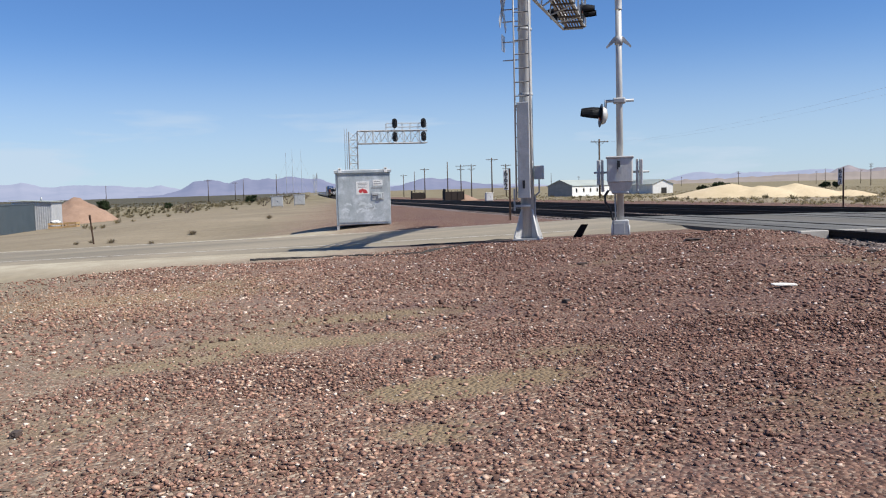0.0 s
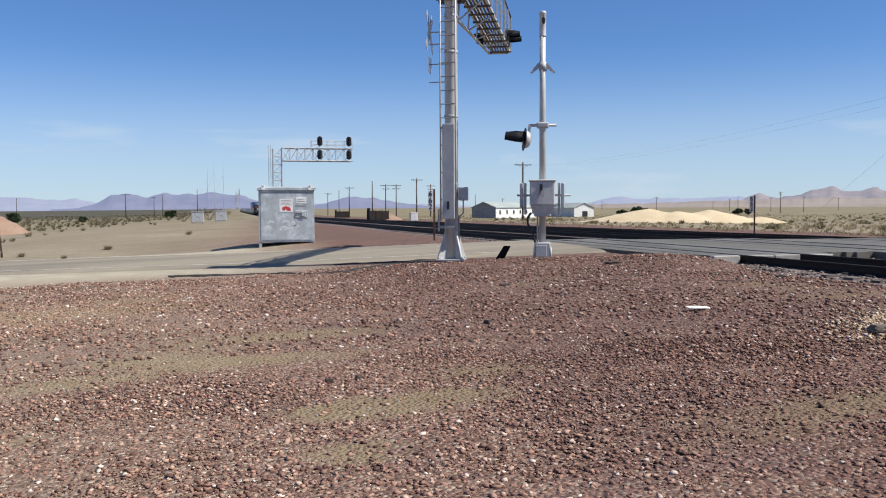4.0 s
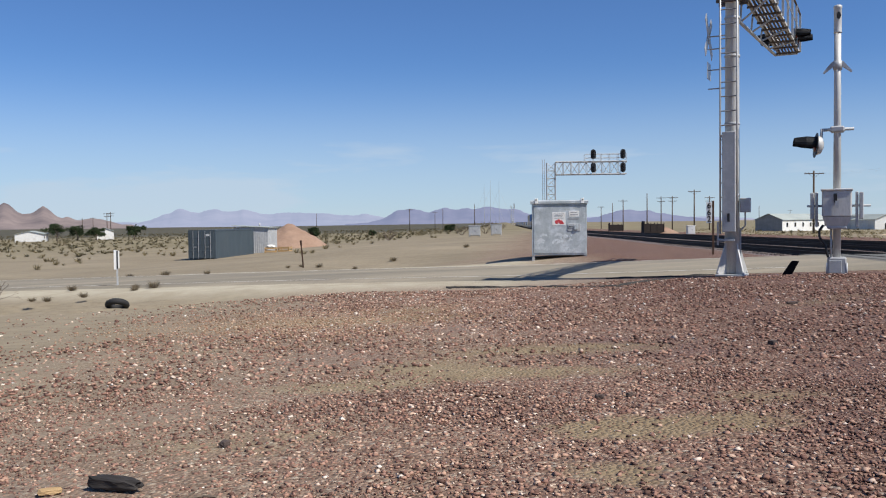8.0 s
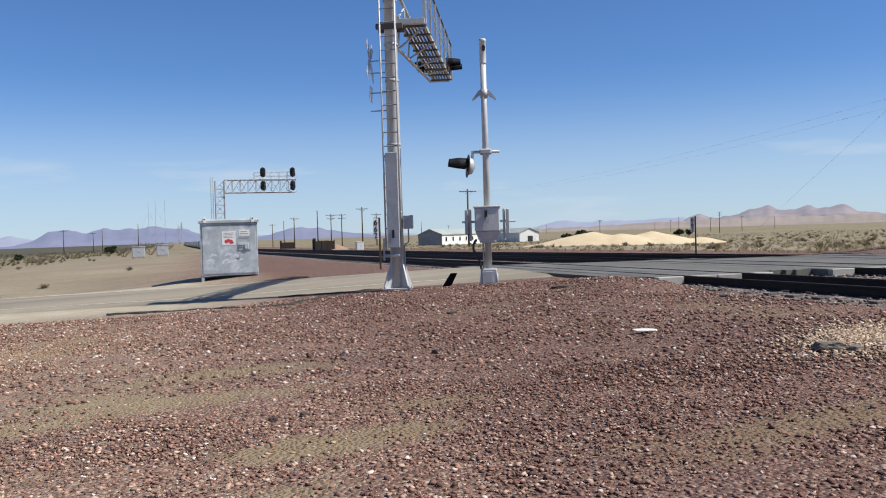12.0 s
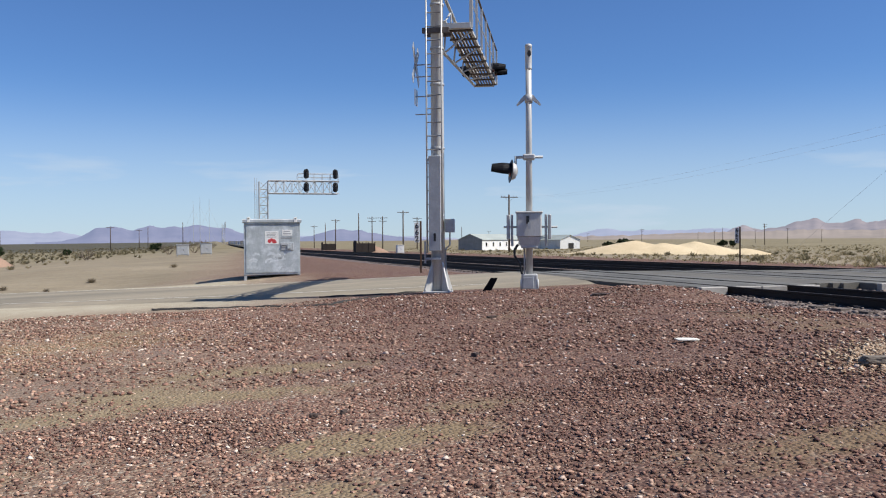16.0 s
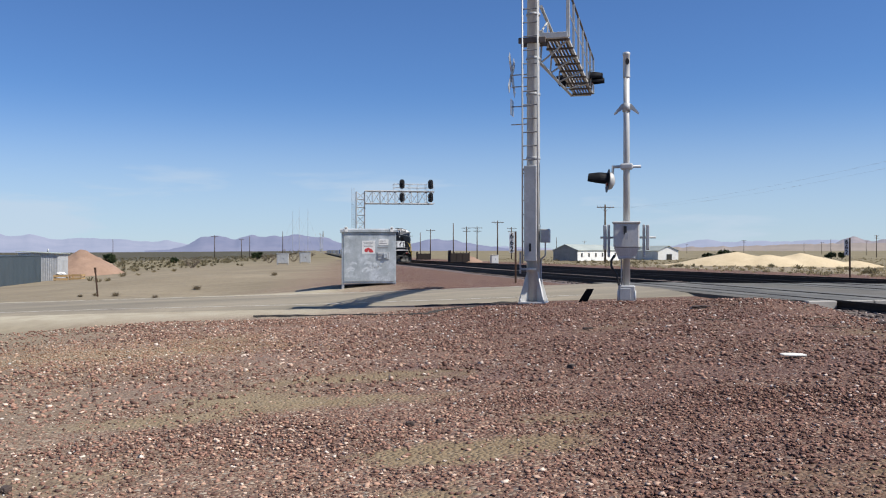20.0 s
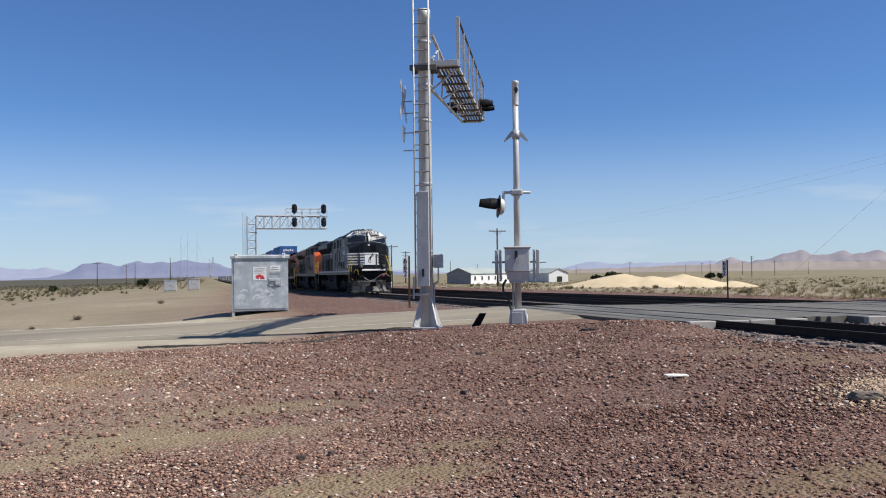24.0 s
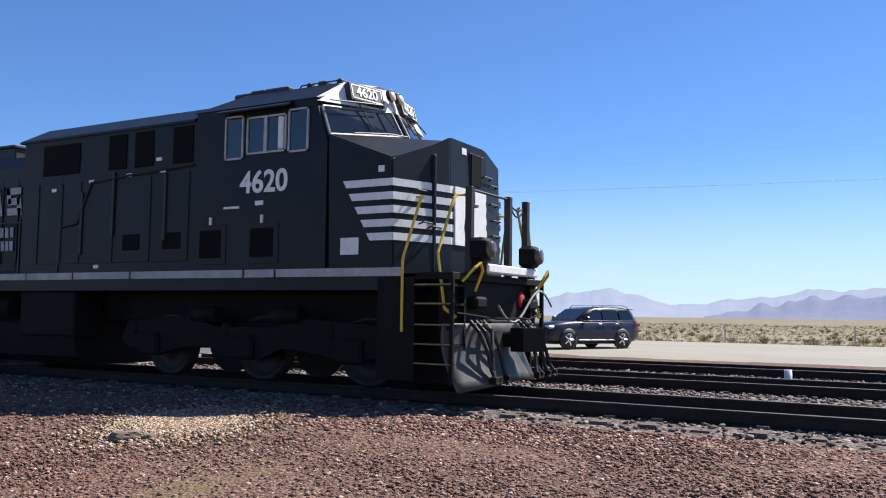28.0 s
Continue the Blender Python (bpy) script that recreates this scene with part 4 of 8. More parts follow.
def cantilever(m, height, arm_len, arm_z, label, near=True):
    t = thing("cantilever_mast", m, label, "crossing signal", "cantilever crossing masts")
    part("mast", turned(lathe(((0.175, 0.06), (0.168, 3.0), (0.155, height - 0.25), (0.165, height - 0.24), (0.165, height - 0.02), (0.13, height)), 20), pose(0, 0, 0)), ALU, t, "tall tapered aluminium mast")
    part("base_plate", boxes((-0.34, 0.34, -0.34, 0.34, 0.0, 0.05), bev=0.01), GALV, t)
    for i in range(4):
        bm = bmesh.new()
        extrude(bm, ((0.15, 0.05), (0.42, 0.05), (0.42, 0.12), (0.19, 0.78), (0.15, 0.78)), "y", -0.02, 0.02)
        part("gusset", turned(bm, pose(0, 0, 0, 0, 0, 45 + 90 * i)), ALU, t)
        part("bolt", turned(lathe(((0.03, 0.05), (0.03, 0.11), (0.015, 0.12)), 8), pose(0, 0, 0, 0, 0, 90 * i) @ pose(0.29, 0.29, 0)), GALV, t)
    if near:
        # ladder and its locked cover face the open ground
        ladder(t, -0.045, -0.26, 1.0, height + 0.45, 0.38)
        part("ladder_guard", boxes((-0.18, 0.125, -0.36, -0.29, 1.06, 3.42), bev=0.012), GALV, t, "flat grey ladder guard")
        part("guard_clamp", boxes((-0.3, 0.1, -0.33, -0.14, 0.84, 0.89)), GALV, t)
        part("guard_clamp", boxes((-0.22, 0.1, -0.29, -0.14, 3.3, 3.36)), GALV, t)
        part("guard_hinge", boxes((-0.3, -0.26, -0.33, -0.29, 0.75, 1.3)), GALV, t)
        part("guard_lock", boxes((-0.06, 0.0, -0.37, -0.34, 1.3, 1.5), bev=0.006), DARK, t)
        part("junction_box", boxes((0.19, 0.42, -0.12, 0.1, 1.52, 1.86), bev=0.015), GALV, t)
        part("conduit", path_rod(((0.3, 0, 1.52), (0.3, 0, 1.2), (0.19, 0, 1.1), (0.19, 0, 0.3)), 0.02), GALV, t)
        crossbuck(t, pose(-0.55, 0.05, 5.75, 0, 0, 90))
        for z in (5.75, 5.45, 4.95, 4.5):
            part("sign_bracket", rods((((-0.12, 0.0, z), (-0.56, 0.04, z)),), 0.016, 6), GALV, t)
    else:
        ladder(t, 0.34, -0.16, 0.9, height + 0.3, 0.36)
        part("ladder_guard", boxes((0.16, 0.52, -0.25, -0.2, 1.4, 3.3), bev=0.01), GALV, t)
        part("junction_box", boxes((0.19, 0.42, -0.12, 0.1, 2.1, 2.45), bev=0.015), GALV, t)
        part("junction_box", boxes((-0.46, -0.19, -0.12, 0.1, 1.7, 2.1), bev=0.015), GALV, t)
        crossbuck(t, pose(-0.5, 0.24, 5.4, 0, 0, 90))
        for z in (5.35, 4.6):
            part("sign_bracket", rods((((-0.1, 0.0, z), (-0.5, 0.2, z)),), 0.016, 6), GALV, t)
    for z in (1.9, 3.6, 5.2, 6.1, 7.2):
        part("band", turned(lathe(((0.174, z), (0.18, z + 0.01), (0.18, z + 0.05), (0.174, z + 0.06)), 16), pose(0, 0, 0)), GALV, t)
    part("arm_bracket", boxes((-0.34, 0.34, -0.24, -0.17, arm_z - 0.14, arm_z + 0.0), (-0.34, 0.34, 0.17, 0.24, arm_z - 0.14, arm_z + 0.0), bev=0.01), GRATE, t, "dark steel clamp holding the arm")
    walkway(t, arm_len, arm_z, 0.5 if near else 0.58, 0.2)
    for y in (arm_len - 0.5, arm_len - 1.3) if near else (arm_len - 0.3, arm_len - 1.0):
        flasher(t, pose(0.15, y, arm_z + 0.33, 0, 0, 0))
        flasher(t, pose(0.85, y - 0.2, arm_z + 0.33, 0, 0, 180))
        part("light_arm", rods((((0.1, y, arm_z + 0.3), (0.9, y - 0.2, arm_z + 0.3)),), 0.03), GALV, t)
    return t


ARM_TURN = -22.5
cantilever(pose(5.44, 21.3, gz(5.5, 21.3) + 0.0, 0, 0, ARM_TURN) , 8.08, 8.4, 6.62, "tall aluminium mast with ladder and walkway over the road")
cantilever(pose(31.25, 28.0, gz(31.25, 28.0) + 0.0, 0, 0, ARM_TURN + 180), 7.6, 8.0, 6.05, "aluminium cantilever mast with crossing lights beyond the tracks", near=False)


def gate_post(m):
    t = thing("crossing_signal", m, "aluminium crossing signal post with gate box and lights", "crossing signal", "crossing signal posts")
    part("pole", turned(lathe(((0.085, 0.1), (0.075, 4.0), (0.072, 5.5)), 16), pose(0, 0, 0)), ALU, t)
    cap = part("junction_cap", turned(lathe(((0.082, 5.42), (0.088, 5.44), (0.082, 5.46), (0.082, 5.96), (0.09, 5.97), (0.09, 6.02), (0.07, 6.04)), 16), pose(0, 0, 0)), ALU, t)
    part("cable_hole", turned(lathe(((0.045, 0.0), (0.045, 0.02)), 12), pose(0.02, -0.075, 5.8, 90) @ Matrix.Diagonal((1, 1.8, 1, 1))), DARK, cap)
    part("base", boxes((-0.2, 0.2, -0.2, 0.2, -0.05, 0.4), bev=0.03), GALV, t, "grey pedestal")
    part("base_door", boxes((-0.16, 0.1, -0.22, -0.2, 0.05, 0.33), bev=0.008), GALV, t)
    for x in (-0.2, 0.2):
        part("base_bolt", rods((((x, -0.18, -0.05), (x, -0.18, 0.28)),), 0.025), GALV, t)
    # clamp with two short wings, where a sign once hung
    part("clamp", turned(lathe(((0.095, 4.6), (0.095, 4.8)), 12), pose(0, 0, 0)), GALV, t)
    bm = bmesh.new()
    extrude(bm, ((-0.3, 4.56), (-0.28, 4.53), (-0.08, 4.68), (-0.08, 4.78), (-0.12, 4.78)), "y", -0.04, 0.04)
    extrude(bm, ((0.3, 4.56), (0.28, 4.53), (0.08, 4.68), (0.08, 4.78), (0.12, 4.78)), "y", -0.04, 0.04)
    part("wing", bm, GALV, t)
    arm = part("light_arm", rods((((-0.32, 0, 3.27), (0.34, 0, 3.27)),), 0.035), GALV, t)
    part("arm_clamp", boxes((-0.15, 0.15, -0.12, 0.12, 3.2, 3.34), bev=0.03), GALV, arm)
    part("drop", rods((((-0.32, 0, 3.3), (-0.34, 0, 2.9)),), 0.03), GALV, arm)
    flasher(t, pose(-0.44, -0.02, 2.93, 0, 6, 10) @ Matrix.Scale(1.14, 4))
    # gate mechanism and its counterweight arms
    bm = boxes((-0.31, 0.3, -0.42, -0.02, 1.3, 1.9), bev=0.03)
    lo = [bm.verts.new(p) for p in ((-0.2, -0.36, 1.06), (0.19, -0.36, 1.06), (0.19, -0.08, 1.06), (-0.2, -0.08, 1.06))]
    hi = [bm.verts.new(p) for p in ((-0.3, -0.41, 1.305), (0.29, -0.41, 1.305), (0.29, -0.03, 1.305), (-0.3, -0.03, 1.305))]
    for i in range(4):
        bm.faces.new((lo[i], lo[(i + 1) % 4], hi[(i + 1) % 4], hi[i]))
    bm.faces.new(lo[::-1])
    gate = part("gate_box", bm, ALU, t, "pale grey gate mechanism box")
    part("box_lid", boxes((-0.335, 0.325, -0.44, 0.0, 1.88, 1.93), bev=0.015), ALU, gate)
    # dark plate put in for the arrow-shaped shadow on the box
    part("lock_plate", boxes((-0.07, 0.0, -0.45, -0.42, 1.62, 1.82), bev=0.004), DARK, gate)
    part("lock_lever", boxes((-0.04, 0.03, -0.46, -0.44, 1.5, 1.66)), GALV, gate)
    part("box_foot", boxes((-0.2, 0.2, -0.38, -0.06, 1.03, 1.1), bev=0.02), GALV, gate)
    for x in (-0.42, 0.4):
        a = part("counterweight_arm", boxes((x - 0.03, x + 0.03, -0.3, -0.16, 1.08, 1.86), bev=0.012), GALV, t)
        part("counterweight", boxes((x + (0.05 if x > 0 else -0.13), x + (0.13 if x > 0 else -0.05), -0.34, -0.1, 1.25, 1.85), bev=0.015), GALV, a)
    part("gate_shaft", rods((((-0.62, -0.22, 1.55), (0.68, -0.22, 1.55)),), 0.025), GALV, t)
    part("cable", path_rod(((-0.28, -0.2, 1.12), (-0.36, -0.24, 1.0), (-0.36, -0.26, 0.85), (-0.24, -0.24, 0.68), (-0.18, -0.22, 0.4)), 0.03), DARK, t, "black cable loop")
    part("conduit", rods((((-0.12, -0.1, 1.05), (-0.12, -0.14, 0.38)),), 0.02), GALV, t)
    return t


gate_post(pose(7.49, 20.25, gz(7.55, 20.25) - 0.02, 0, 0, -20))


def far_gate_post(m):
    t = thing("crossing_signal", m, "aluminium crossing signal post with lowered striped gate arm", "crossing signal", "crossing signal posts")
    part("pole", turned(lathe(((0.08, 0.0), (0.068, 4.0), (0.062, 6.0)), 14), pose(0, 0, 0)), ALU, t)
    part("base", boxes((-0.24, 0.24, -0.24, 0.24, -0.05, 0.45), bev=0.03), GALV, t)
    part("cap", turned(lathe(((0.1, 5.9), (0.1, 6.1), (0.06, 6.14)), 12), pose(0, 0, 0)), ALU, t)
    part("light_arm", rods((((-0.35, 0, 3.42), (0.65, 0, 3.42)),), 0.035), GALV, t)
    part("end_clamp", boxes((-0.38, -0.1, -0.06, 0.06, 3.36, 3.48), bev=0.02), DARK, t)
    flasher(t, pose(0.32, -0.1, 3.08, 0, 0, 10))
    flasher(t, pose(0.5, 0.1, 3.08, 0, 0, 190))
    for x, z in ((0.0, 4.9), (0.0, 5.75)):
        part("band", turned(lathe(((0.095, z), (0.1, z + 0.02), (0.1, z + 0.1), (0.095, z + 0.12)), 12), pose(0, 0, 0)), GALV, t)
    gate = part("gate_box", boxes((-0.24, 0.3, -0.3, 0.3, 0.98, 1.62), bev=0.07), ALU, t, "weathered grey gate mechanism box")
    part("box_lid", boxes((-0.27, 0.33, -0.32, 0.32, 1.6, 1.66), bev=0.02), GALV, gate)
    part("cable", path_rod(((0.2, -0.25, 0.98), (0.24, -0.3, 0.8), (0.2, -0.3, 0.6), (0.12, -0.25, 0.42)), 0.03), DARK, t)
    for x, w, z0, z1, mt in ((-0.42, 0.08, 1.0, 1.8, GALV), (-0.62, 0.1, 0.85, 1.55, DARK), (-0.86, 0.11, 1.15, 1.62, DARK), (0.44, 0.07, 1.05, 1.6, GALV)):
        part("counterweight", turned(boxes((-w, w, -0.3, 0.1, z0 - 1.3, z1 - 1.3), bev=0.04), pose(x, 0, 1.3, 0, -14 if mt is DARK else 0)), mt, t)
    part("weight_arm", boxes((-0.75, -0.2, -0.34, -0.28, 1.1, 1.22), bev=0.01), GALV, t)
    return t


far_gate_post(pose(28.8, 27.75, gz(28.8, 27.75) - 0.02, 0, 0, -40))


def gate_arm(m):
    t = thing("gate_arm", m, "red and white striped gate arm lowered across the road", "gate arm")
    n = 18
    for i in range(n):
        y0, y1 = 7.45 * i / n, 7.45 * (i + 1) / n
        part("stripe", boxes((-0.02, 0.02, y0, y1, -0.08 + 0.03 * i / n, 0.08 - 0.03 * i / n)), GATE_RED if i % 2 else WHITE, t)
    for y in (3.7, 5.2, 7.2):
        part("arm_light", turned(lathe(((0.05, 0.0), (0.07, 0.05), (0.06, 0.17), (0.02, 0.2)), 10), pose(0, y, 0.08)), GATE_RED, t)
    part("mount", boxes((-0.06, 0.06, -0.3, 0.35, -0.12, 0.12), bev=0.02), GALV, t)
    return t


gate_arm(pose(28.6, 27.35, 1.3, 0, 0, ARM_TURN + 180))


# ---- signal gantry over the tracks ----
def lattice(bm, a, b, w, n, r, r2):
    """Square lattice girder from a to b, w wide."""
    a, b = Vector(a), Vector(b)
    d = (b - a).normalized()
    u = Vector((0, 1, 0))
    v = d.cross(u).normalized()
    cs = [u * s + v * q for s, q in ((-w / 2, -w / 2), (w / 2, -w / 2), (w / 2, w / 2), (-w / 2, w / 2))]
    for c in cs:
        rod(bm, a + c, b + c, r, 5)
    for i in range(n):
        p, q = a + (b - a) * i / n, a + (b - a) * (i + 1) / n
        for k in range(4):
            c, e = cs[k], cs[(k + 1) % 4]
            rod(bm, p + c, p + e, r2, 4)
            rod(bm, p + (c if i % 2 else e), q + (e if i % 2 else c), r2, 4)
    return bm


def signal_head(parent, x, y, z):
    bm = bmesh.new()
    outline = []
    for i in range(20):
        a = 2 * math.pi * i / 20
        outline.append((x + 0.36 * math.cos(a), z + 0.36 * math.sin(a) + (0.3 if math.sin(a) > 0 else -0.3)))
    extrude(bm, outline, "y", y - 0.03, y + 0.02)
    head = part("signal_head", bm, DARK, parent, "black oval signal head")
    for dz in (0.34, 0.0, -0.34):
        part("visor", turned(lathe(((0.11, 0.0), (0.11, 0.25), (0.1, 0.25), (0.1, 0.02)), 12), pose(x, y - 0.03, z + dz, 90)), DARK, head)
    part("case", boxes((x - 0.16, x + 0.16, y + 0.02, y + 0.25, z - 0.45, z + 0.45), bev=0.03), DARK, head)
    return head


def gantry(m, span, height, heads, label):
    t = thing("signal_gantry", m, label, "railway signal", "signal gantries")
    part("tower", lattice(bmesh.new(), (0, 0, 0), (0, 0, height), 1.15, 9, 0.07, 0.035), GALV, t, "galvanised lattice tower")
    part("boom", lattice(bmesh.new(), (0.6, 0, height - 0.75), (span, 0, height - 0.75), 1.7, 9, 0.075, 0.04), GALV, t, "galvanised lattice boom over the tracks")
    bm = bmesh.new()
    for y in (-0.65, 0.65):
        rod(bm, (span * 0.45, y, height + 1.1), (span, y, height + 1.1), 0.035, 5)
        rod(bm, (span * 0.45, y, height + 0.6), (span, y, height + 0.6), 0.03, 5)
        for i in range(6):
            x = span * 0.45 + span * 0.55 * i / 5
            rod(bm, (x, y, height - 0.1), (x, y, height + 1.1), 0.03, 5)
    part("railing", bm, GALV, t)
    bm = bmesh.new()
    for s in (-0.85, -1.15):
        rod(bm, (s, 0, 0.5), (s, 0, height + 0.5), 0.03, 5)
    for i in range(26):
        rod(bm, (-0.85, 0, 0.7 + i * 0.34), (-1.15, 0, 0.7 + i * 0.34), 0.018, 4)
    part("ladder", bm, GALV, t)
    for x, z in heads:
        signal_head(t, x, -0.85, z)
        part("head_bracket", rods((((x, -0.6, z - 0.4), (x, -0.6, z + 0.5)),), 0.05, 6), GALV, t)
    part("footing", boxes((-0.9, 0.9, -0.9, 0.9, -0.4, 0.15), bev=0.05), CONCRETE, t)
    part("relay_box", boxes((-0.5, 0.5, -0.9, -0.62, 1.0, 2.0), bev=0.03), GALV, t)
    return t


gantry(pose(6.25, 119.8, gz(6, 119.8)), 10.1, 9.15 - gz(6, 119.8), ((5.65, 10.2 - gz(6, 119.8)), (9.6, 10.2 - gz(6, 119.8)), (5.65, 8.4 - gz(6, 119.8)), (9.6, 8.4 - gz(6, 119.8))), "galvanised signal gantry with four black heads beside the tracks")
gantry(pose(3.5, 420, gz(3.5, 420)), 0.9, 9.2, (), "distant galvanised lattice signal tower beside the tracks")

# ---- the train ----
SPEED = 14.08                                # metres a second towards -y


def nose_y(t):
    """Where the front of the train is; it slackens a little at the very end."""
    return 6.11 + SPEED * (27.9 - t) if t < 27.9 else 6.11 - 9.0 * (t - 27.9)



BLACK = stuff_mat("locomotive_black", (0.005, 0.0068, 0.0095), (0.0095, 0.0118, 0.0155), 1.2, 0.42, 0, 0.03, 30, (1, 1, 0.35), (0.016, 0.017, 0.02), gloss=0.24)
STRIPE = stuff_mat("stripe_white", (0.78, 0.77, 0.74), (0.85, 0.84, 0.81), 2.5, 0.5, 0, 0.02, 30, (1, 1, 0.4), (0.66, 0.64, 0.6))
SILL = stuff_mat("dusty_sill_white", (0.34, 0.33, 0.31), (0.48, 0.47, 0.44), 2.5, 0.6, 0, 0.02, 30, None, (0.24, 0.22, 0.2))
ORANGE = stuff_mat("faded_orange", (0.5, 0.085, 0.02), (0.62, 0.12, 0.03), 1.6, 0.5, 0, 0.03, 30, (1, 1, 0.4), (0.36, 0.12, 0.05))
# dusty orange, with the shade of the unlit side put in
CAB_DUST_SHADE = stuff_mat("dusty_shaded_cab_orange", (0.1, 0.05, 0.036), (0.16, 0.09, 0.066), 1.4, 0.6, 0, 0.04, 30, (1, 1, 0.3), (0.16, 0.085, 0.06))
WORN_YELLOW = stuff_mat("worn_step_yellow", (0.16, 0.12, 0.04), (0.3, 0.23, 0.07), 9, 0.7, 0, 0.05)
# hood colour: dust, and the brown-grey of orange in shade
DULL_SHADED_ORANGE = stuff_mat("dusty_shaded_orange", (0.07, 0.045, 0.036), (0.12, 0.085, 0.07), 1.2, 0.6, 0, 0.04, 30, (1, 1, 0.3), (0.1, 0.065, 0.045))
DUSTY_EDGE = stuff_mat("dusty_edge", (0.08, 0.065, 0.05), (0.14, 0.115, 0.09), 2.5, 0.7, 0, 0.03)
RUSTY_RED = stuff_mat("rusty_red_paint", (0.1, 0.032, 0.02), (0.15, 0.06, 0.04), 1.2, 0.6, 0, 0.04, 30, (1, 1, 0.3), (0.09, 0.06, 0.045))
PALE_NOSE = stuff_mat("grimy_pale_nose", (0.2, 0.1, 0.07), (0.3, 0.2, 0.15), 1.2, 0.6, 0, 0.04, 30, (1, 1, 0.3), (0.16, 0.12, 0.1))
FRAME_GREY = stuff_mat("grey_window_seal", (0.16, 0.165, 0.17), (0.24, 0.245, 0.25), 4, 0.5, 0, 0.02)
YELLOW = stuff_mat("safety_yellow", (0.62, 0.42, 0.03), (0.74, 0.53, 0.06), 4, 0.5, 0, 0.03)
GRIME = stuff_mat("running_gear", (0.004, 0.0036, 0.0033), (0.011, 0.01, 0.009), 3, 0.75, 0.0, 0.2, gloss=0.2)
PLOW = stuff_mat("worn_plow_steel", (0.04, 0.038, 0.034), (0.1, 0.094, 0.082), 2.2, 0.55, 0.1, 0.08, 30, (1, 1, 0.5), (0.05, 0.046, 0.04))
LAMP_GLASS = glass_mat("ditch_light_glass", (0.1, 0.075, 0.055), 0.12)
HEAD_GLASS = glow_mat("headlight_glass", (0.5, 0.38, 0.3), 0.1)
HOSE = stuff_mat("rubber_hose", (0.012, 0.012, 0.012), (0.02, 0.02, 0.02), 8, 0.7, 0, 0.05)
CABLE = stuff_mat("pale_cable", (0.26, 0.25, 0.23), (0.36, 0.35, 0.32), 8, 0.6, 0.2, 0.05)
GRILLE = stuff_mat("dark_grille", (0.006, 0.006, 0.006), (0.008, 0.008, 0.008), 5, 0.8, 0, 0.1, gloss=0.1)
WHEEL = stuff_mat("wheel_steel", (0.012, 0.01, 0.009), (0.03, 0.025, 0.022), 6, 0.6, 0.2, 0.1)
WHEELSETS = []
TRUCK_SHIFT = -2.00                         # the rear truck sits this much further forward


def hull(bm, bottom, top, mat=0):
    """A closed solid between two outlines of 3D points, same count."""
    lo = [bm.verts.new(p) for p in bottom]
    hi = [bm.verts.new(p) for p in top]
    n = len(lo)
    fs = [bm.faces.new((lo[i], lo[(i + 1) % n], hi[(i + 1) % n], hi[i])) for i in range(n)]
    fs += [bm.faces.new(lo[::-1]), bm.faces.new(hi)]
    for f in fs:
        f.material_index = mat
    bmesh.ops.recalc_face_normals(bm, faces=fs)
    return bm


def bogie(loco, yc, gear=GRIME):
    """Three-axle truck with its wheelsets."""
    tr = part("truck_frame", boxes((-0.9, 0.9, yc - 2.5, yc + 2.5, 0.75, 0.95), bev=0.03), gear, loco, "black three-axle truck")
    for s in (-1, 1):
        bm = bmesh.new()
        x0 = s * 1.12
        extrude(bm, ((yc - 2.75, 0.62), (yc - 2.6, 0.5), (yc - 1.95, 0.36), (yc - 1.4, 0.5), (yc - 0.75, 0.55), (yc - 0.3, 0.36), (yc + 0.3, 0.36), (yc + 0.75, 0.55), (yc + 1.4, 0.5), (yc + 1.95, 0.36), (yc + 2.6, 0.5), (yc + 2.75, 0.62), (yc + 2.6, 0.92), (yc + 1.2, 1.0), (yc + 0.6, 0.86), (yc - 0.6, 0.86), (yc - 1.2, 1.0), (yc - 2.6, 0.92)), "x", min(x0, x0 + s * 0.14), max(x0, x0 + s * 0.14))
        part("side_frame", bm, gear, tr)
        for y in (yc - 2.05, yc, yc + 2.05):
            part("axle_box", boxes((s * 1.25 - 0.09, s * 1.25 + 0.09, y - 0.22, y + 0.22, 0.36, 0.74), bev=0.04), gear, tr)
            part("spring", turned(lathe(((0.09, 0.0), (0.1, 0.03), (0.085, 0.06), (0.1, 0.09), (0.085, 0.12), (0.1, 0.15), (0.09, 0.2)), 10), pose(s * 1.2, y + 0.38, 0.72)), gear, tr)
        part("brake_cylinder", rods((((s * 1.22, yc - 1.1, 1.05), (s * 1.22, yc - 0.55, 1.05)),), 0.13, 10), gear, tr)
        part("brake_cylinder", rods((((s * 1.22, yc + 0.55, 1.05), (s * 1.22, yc + 1.1, 1.05)),), 0.13, 10), gear, tr)
        part("sand_pipe", path_rod(((s * 1.2, yc - 2.8, 1.2), (s * 1.1, yc - 2.75, 0.5), (s * 0.8, yc - 2.65, 0.12)), 0.025), gear, tr)
    for y in (yc - 2.05, yc, yc + 2.05):
        ws = part("wheelset", rods((((-1.2, 0, 0), (1.2, 0, 0)),), 0.09, 10), WHEEL, loco)
        y += TRUCK_SHIFT if yc > 11.0 else 0.0
        ws.matrix_basis = pose(0, y, 0.533)
        for s in (-1, 1):
            part("wheel", turned(lathe(((0.565, -0.075), (0.56, -0.04), (0.533, -0.03), (0.53, 0.06), (0.46, 0.065), (0.44, 0.03), (0.2, 0.02), (0.16, 0.08), (0.1, 0.08)), 24), pose(s * 0.755, 0, 0, 0, 90 * s)), WHEEL, ws)
        WHEELSETS.append((ws, y))
    return tr


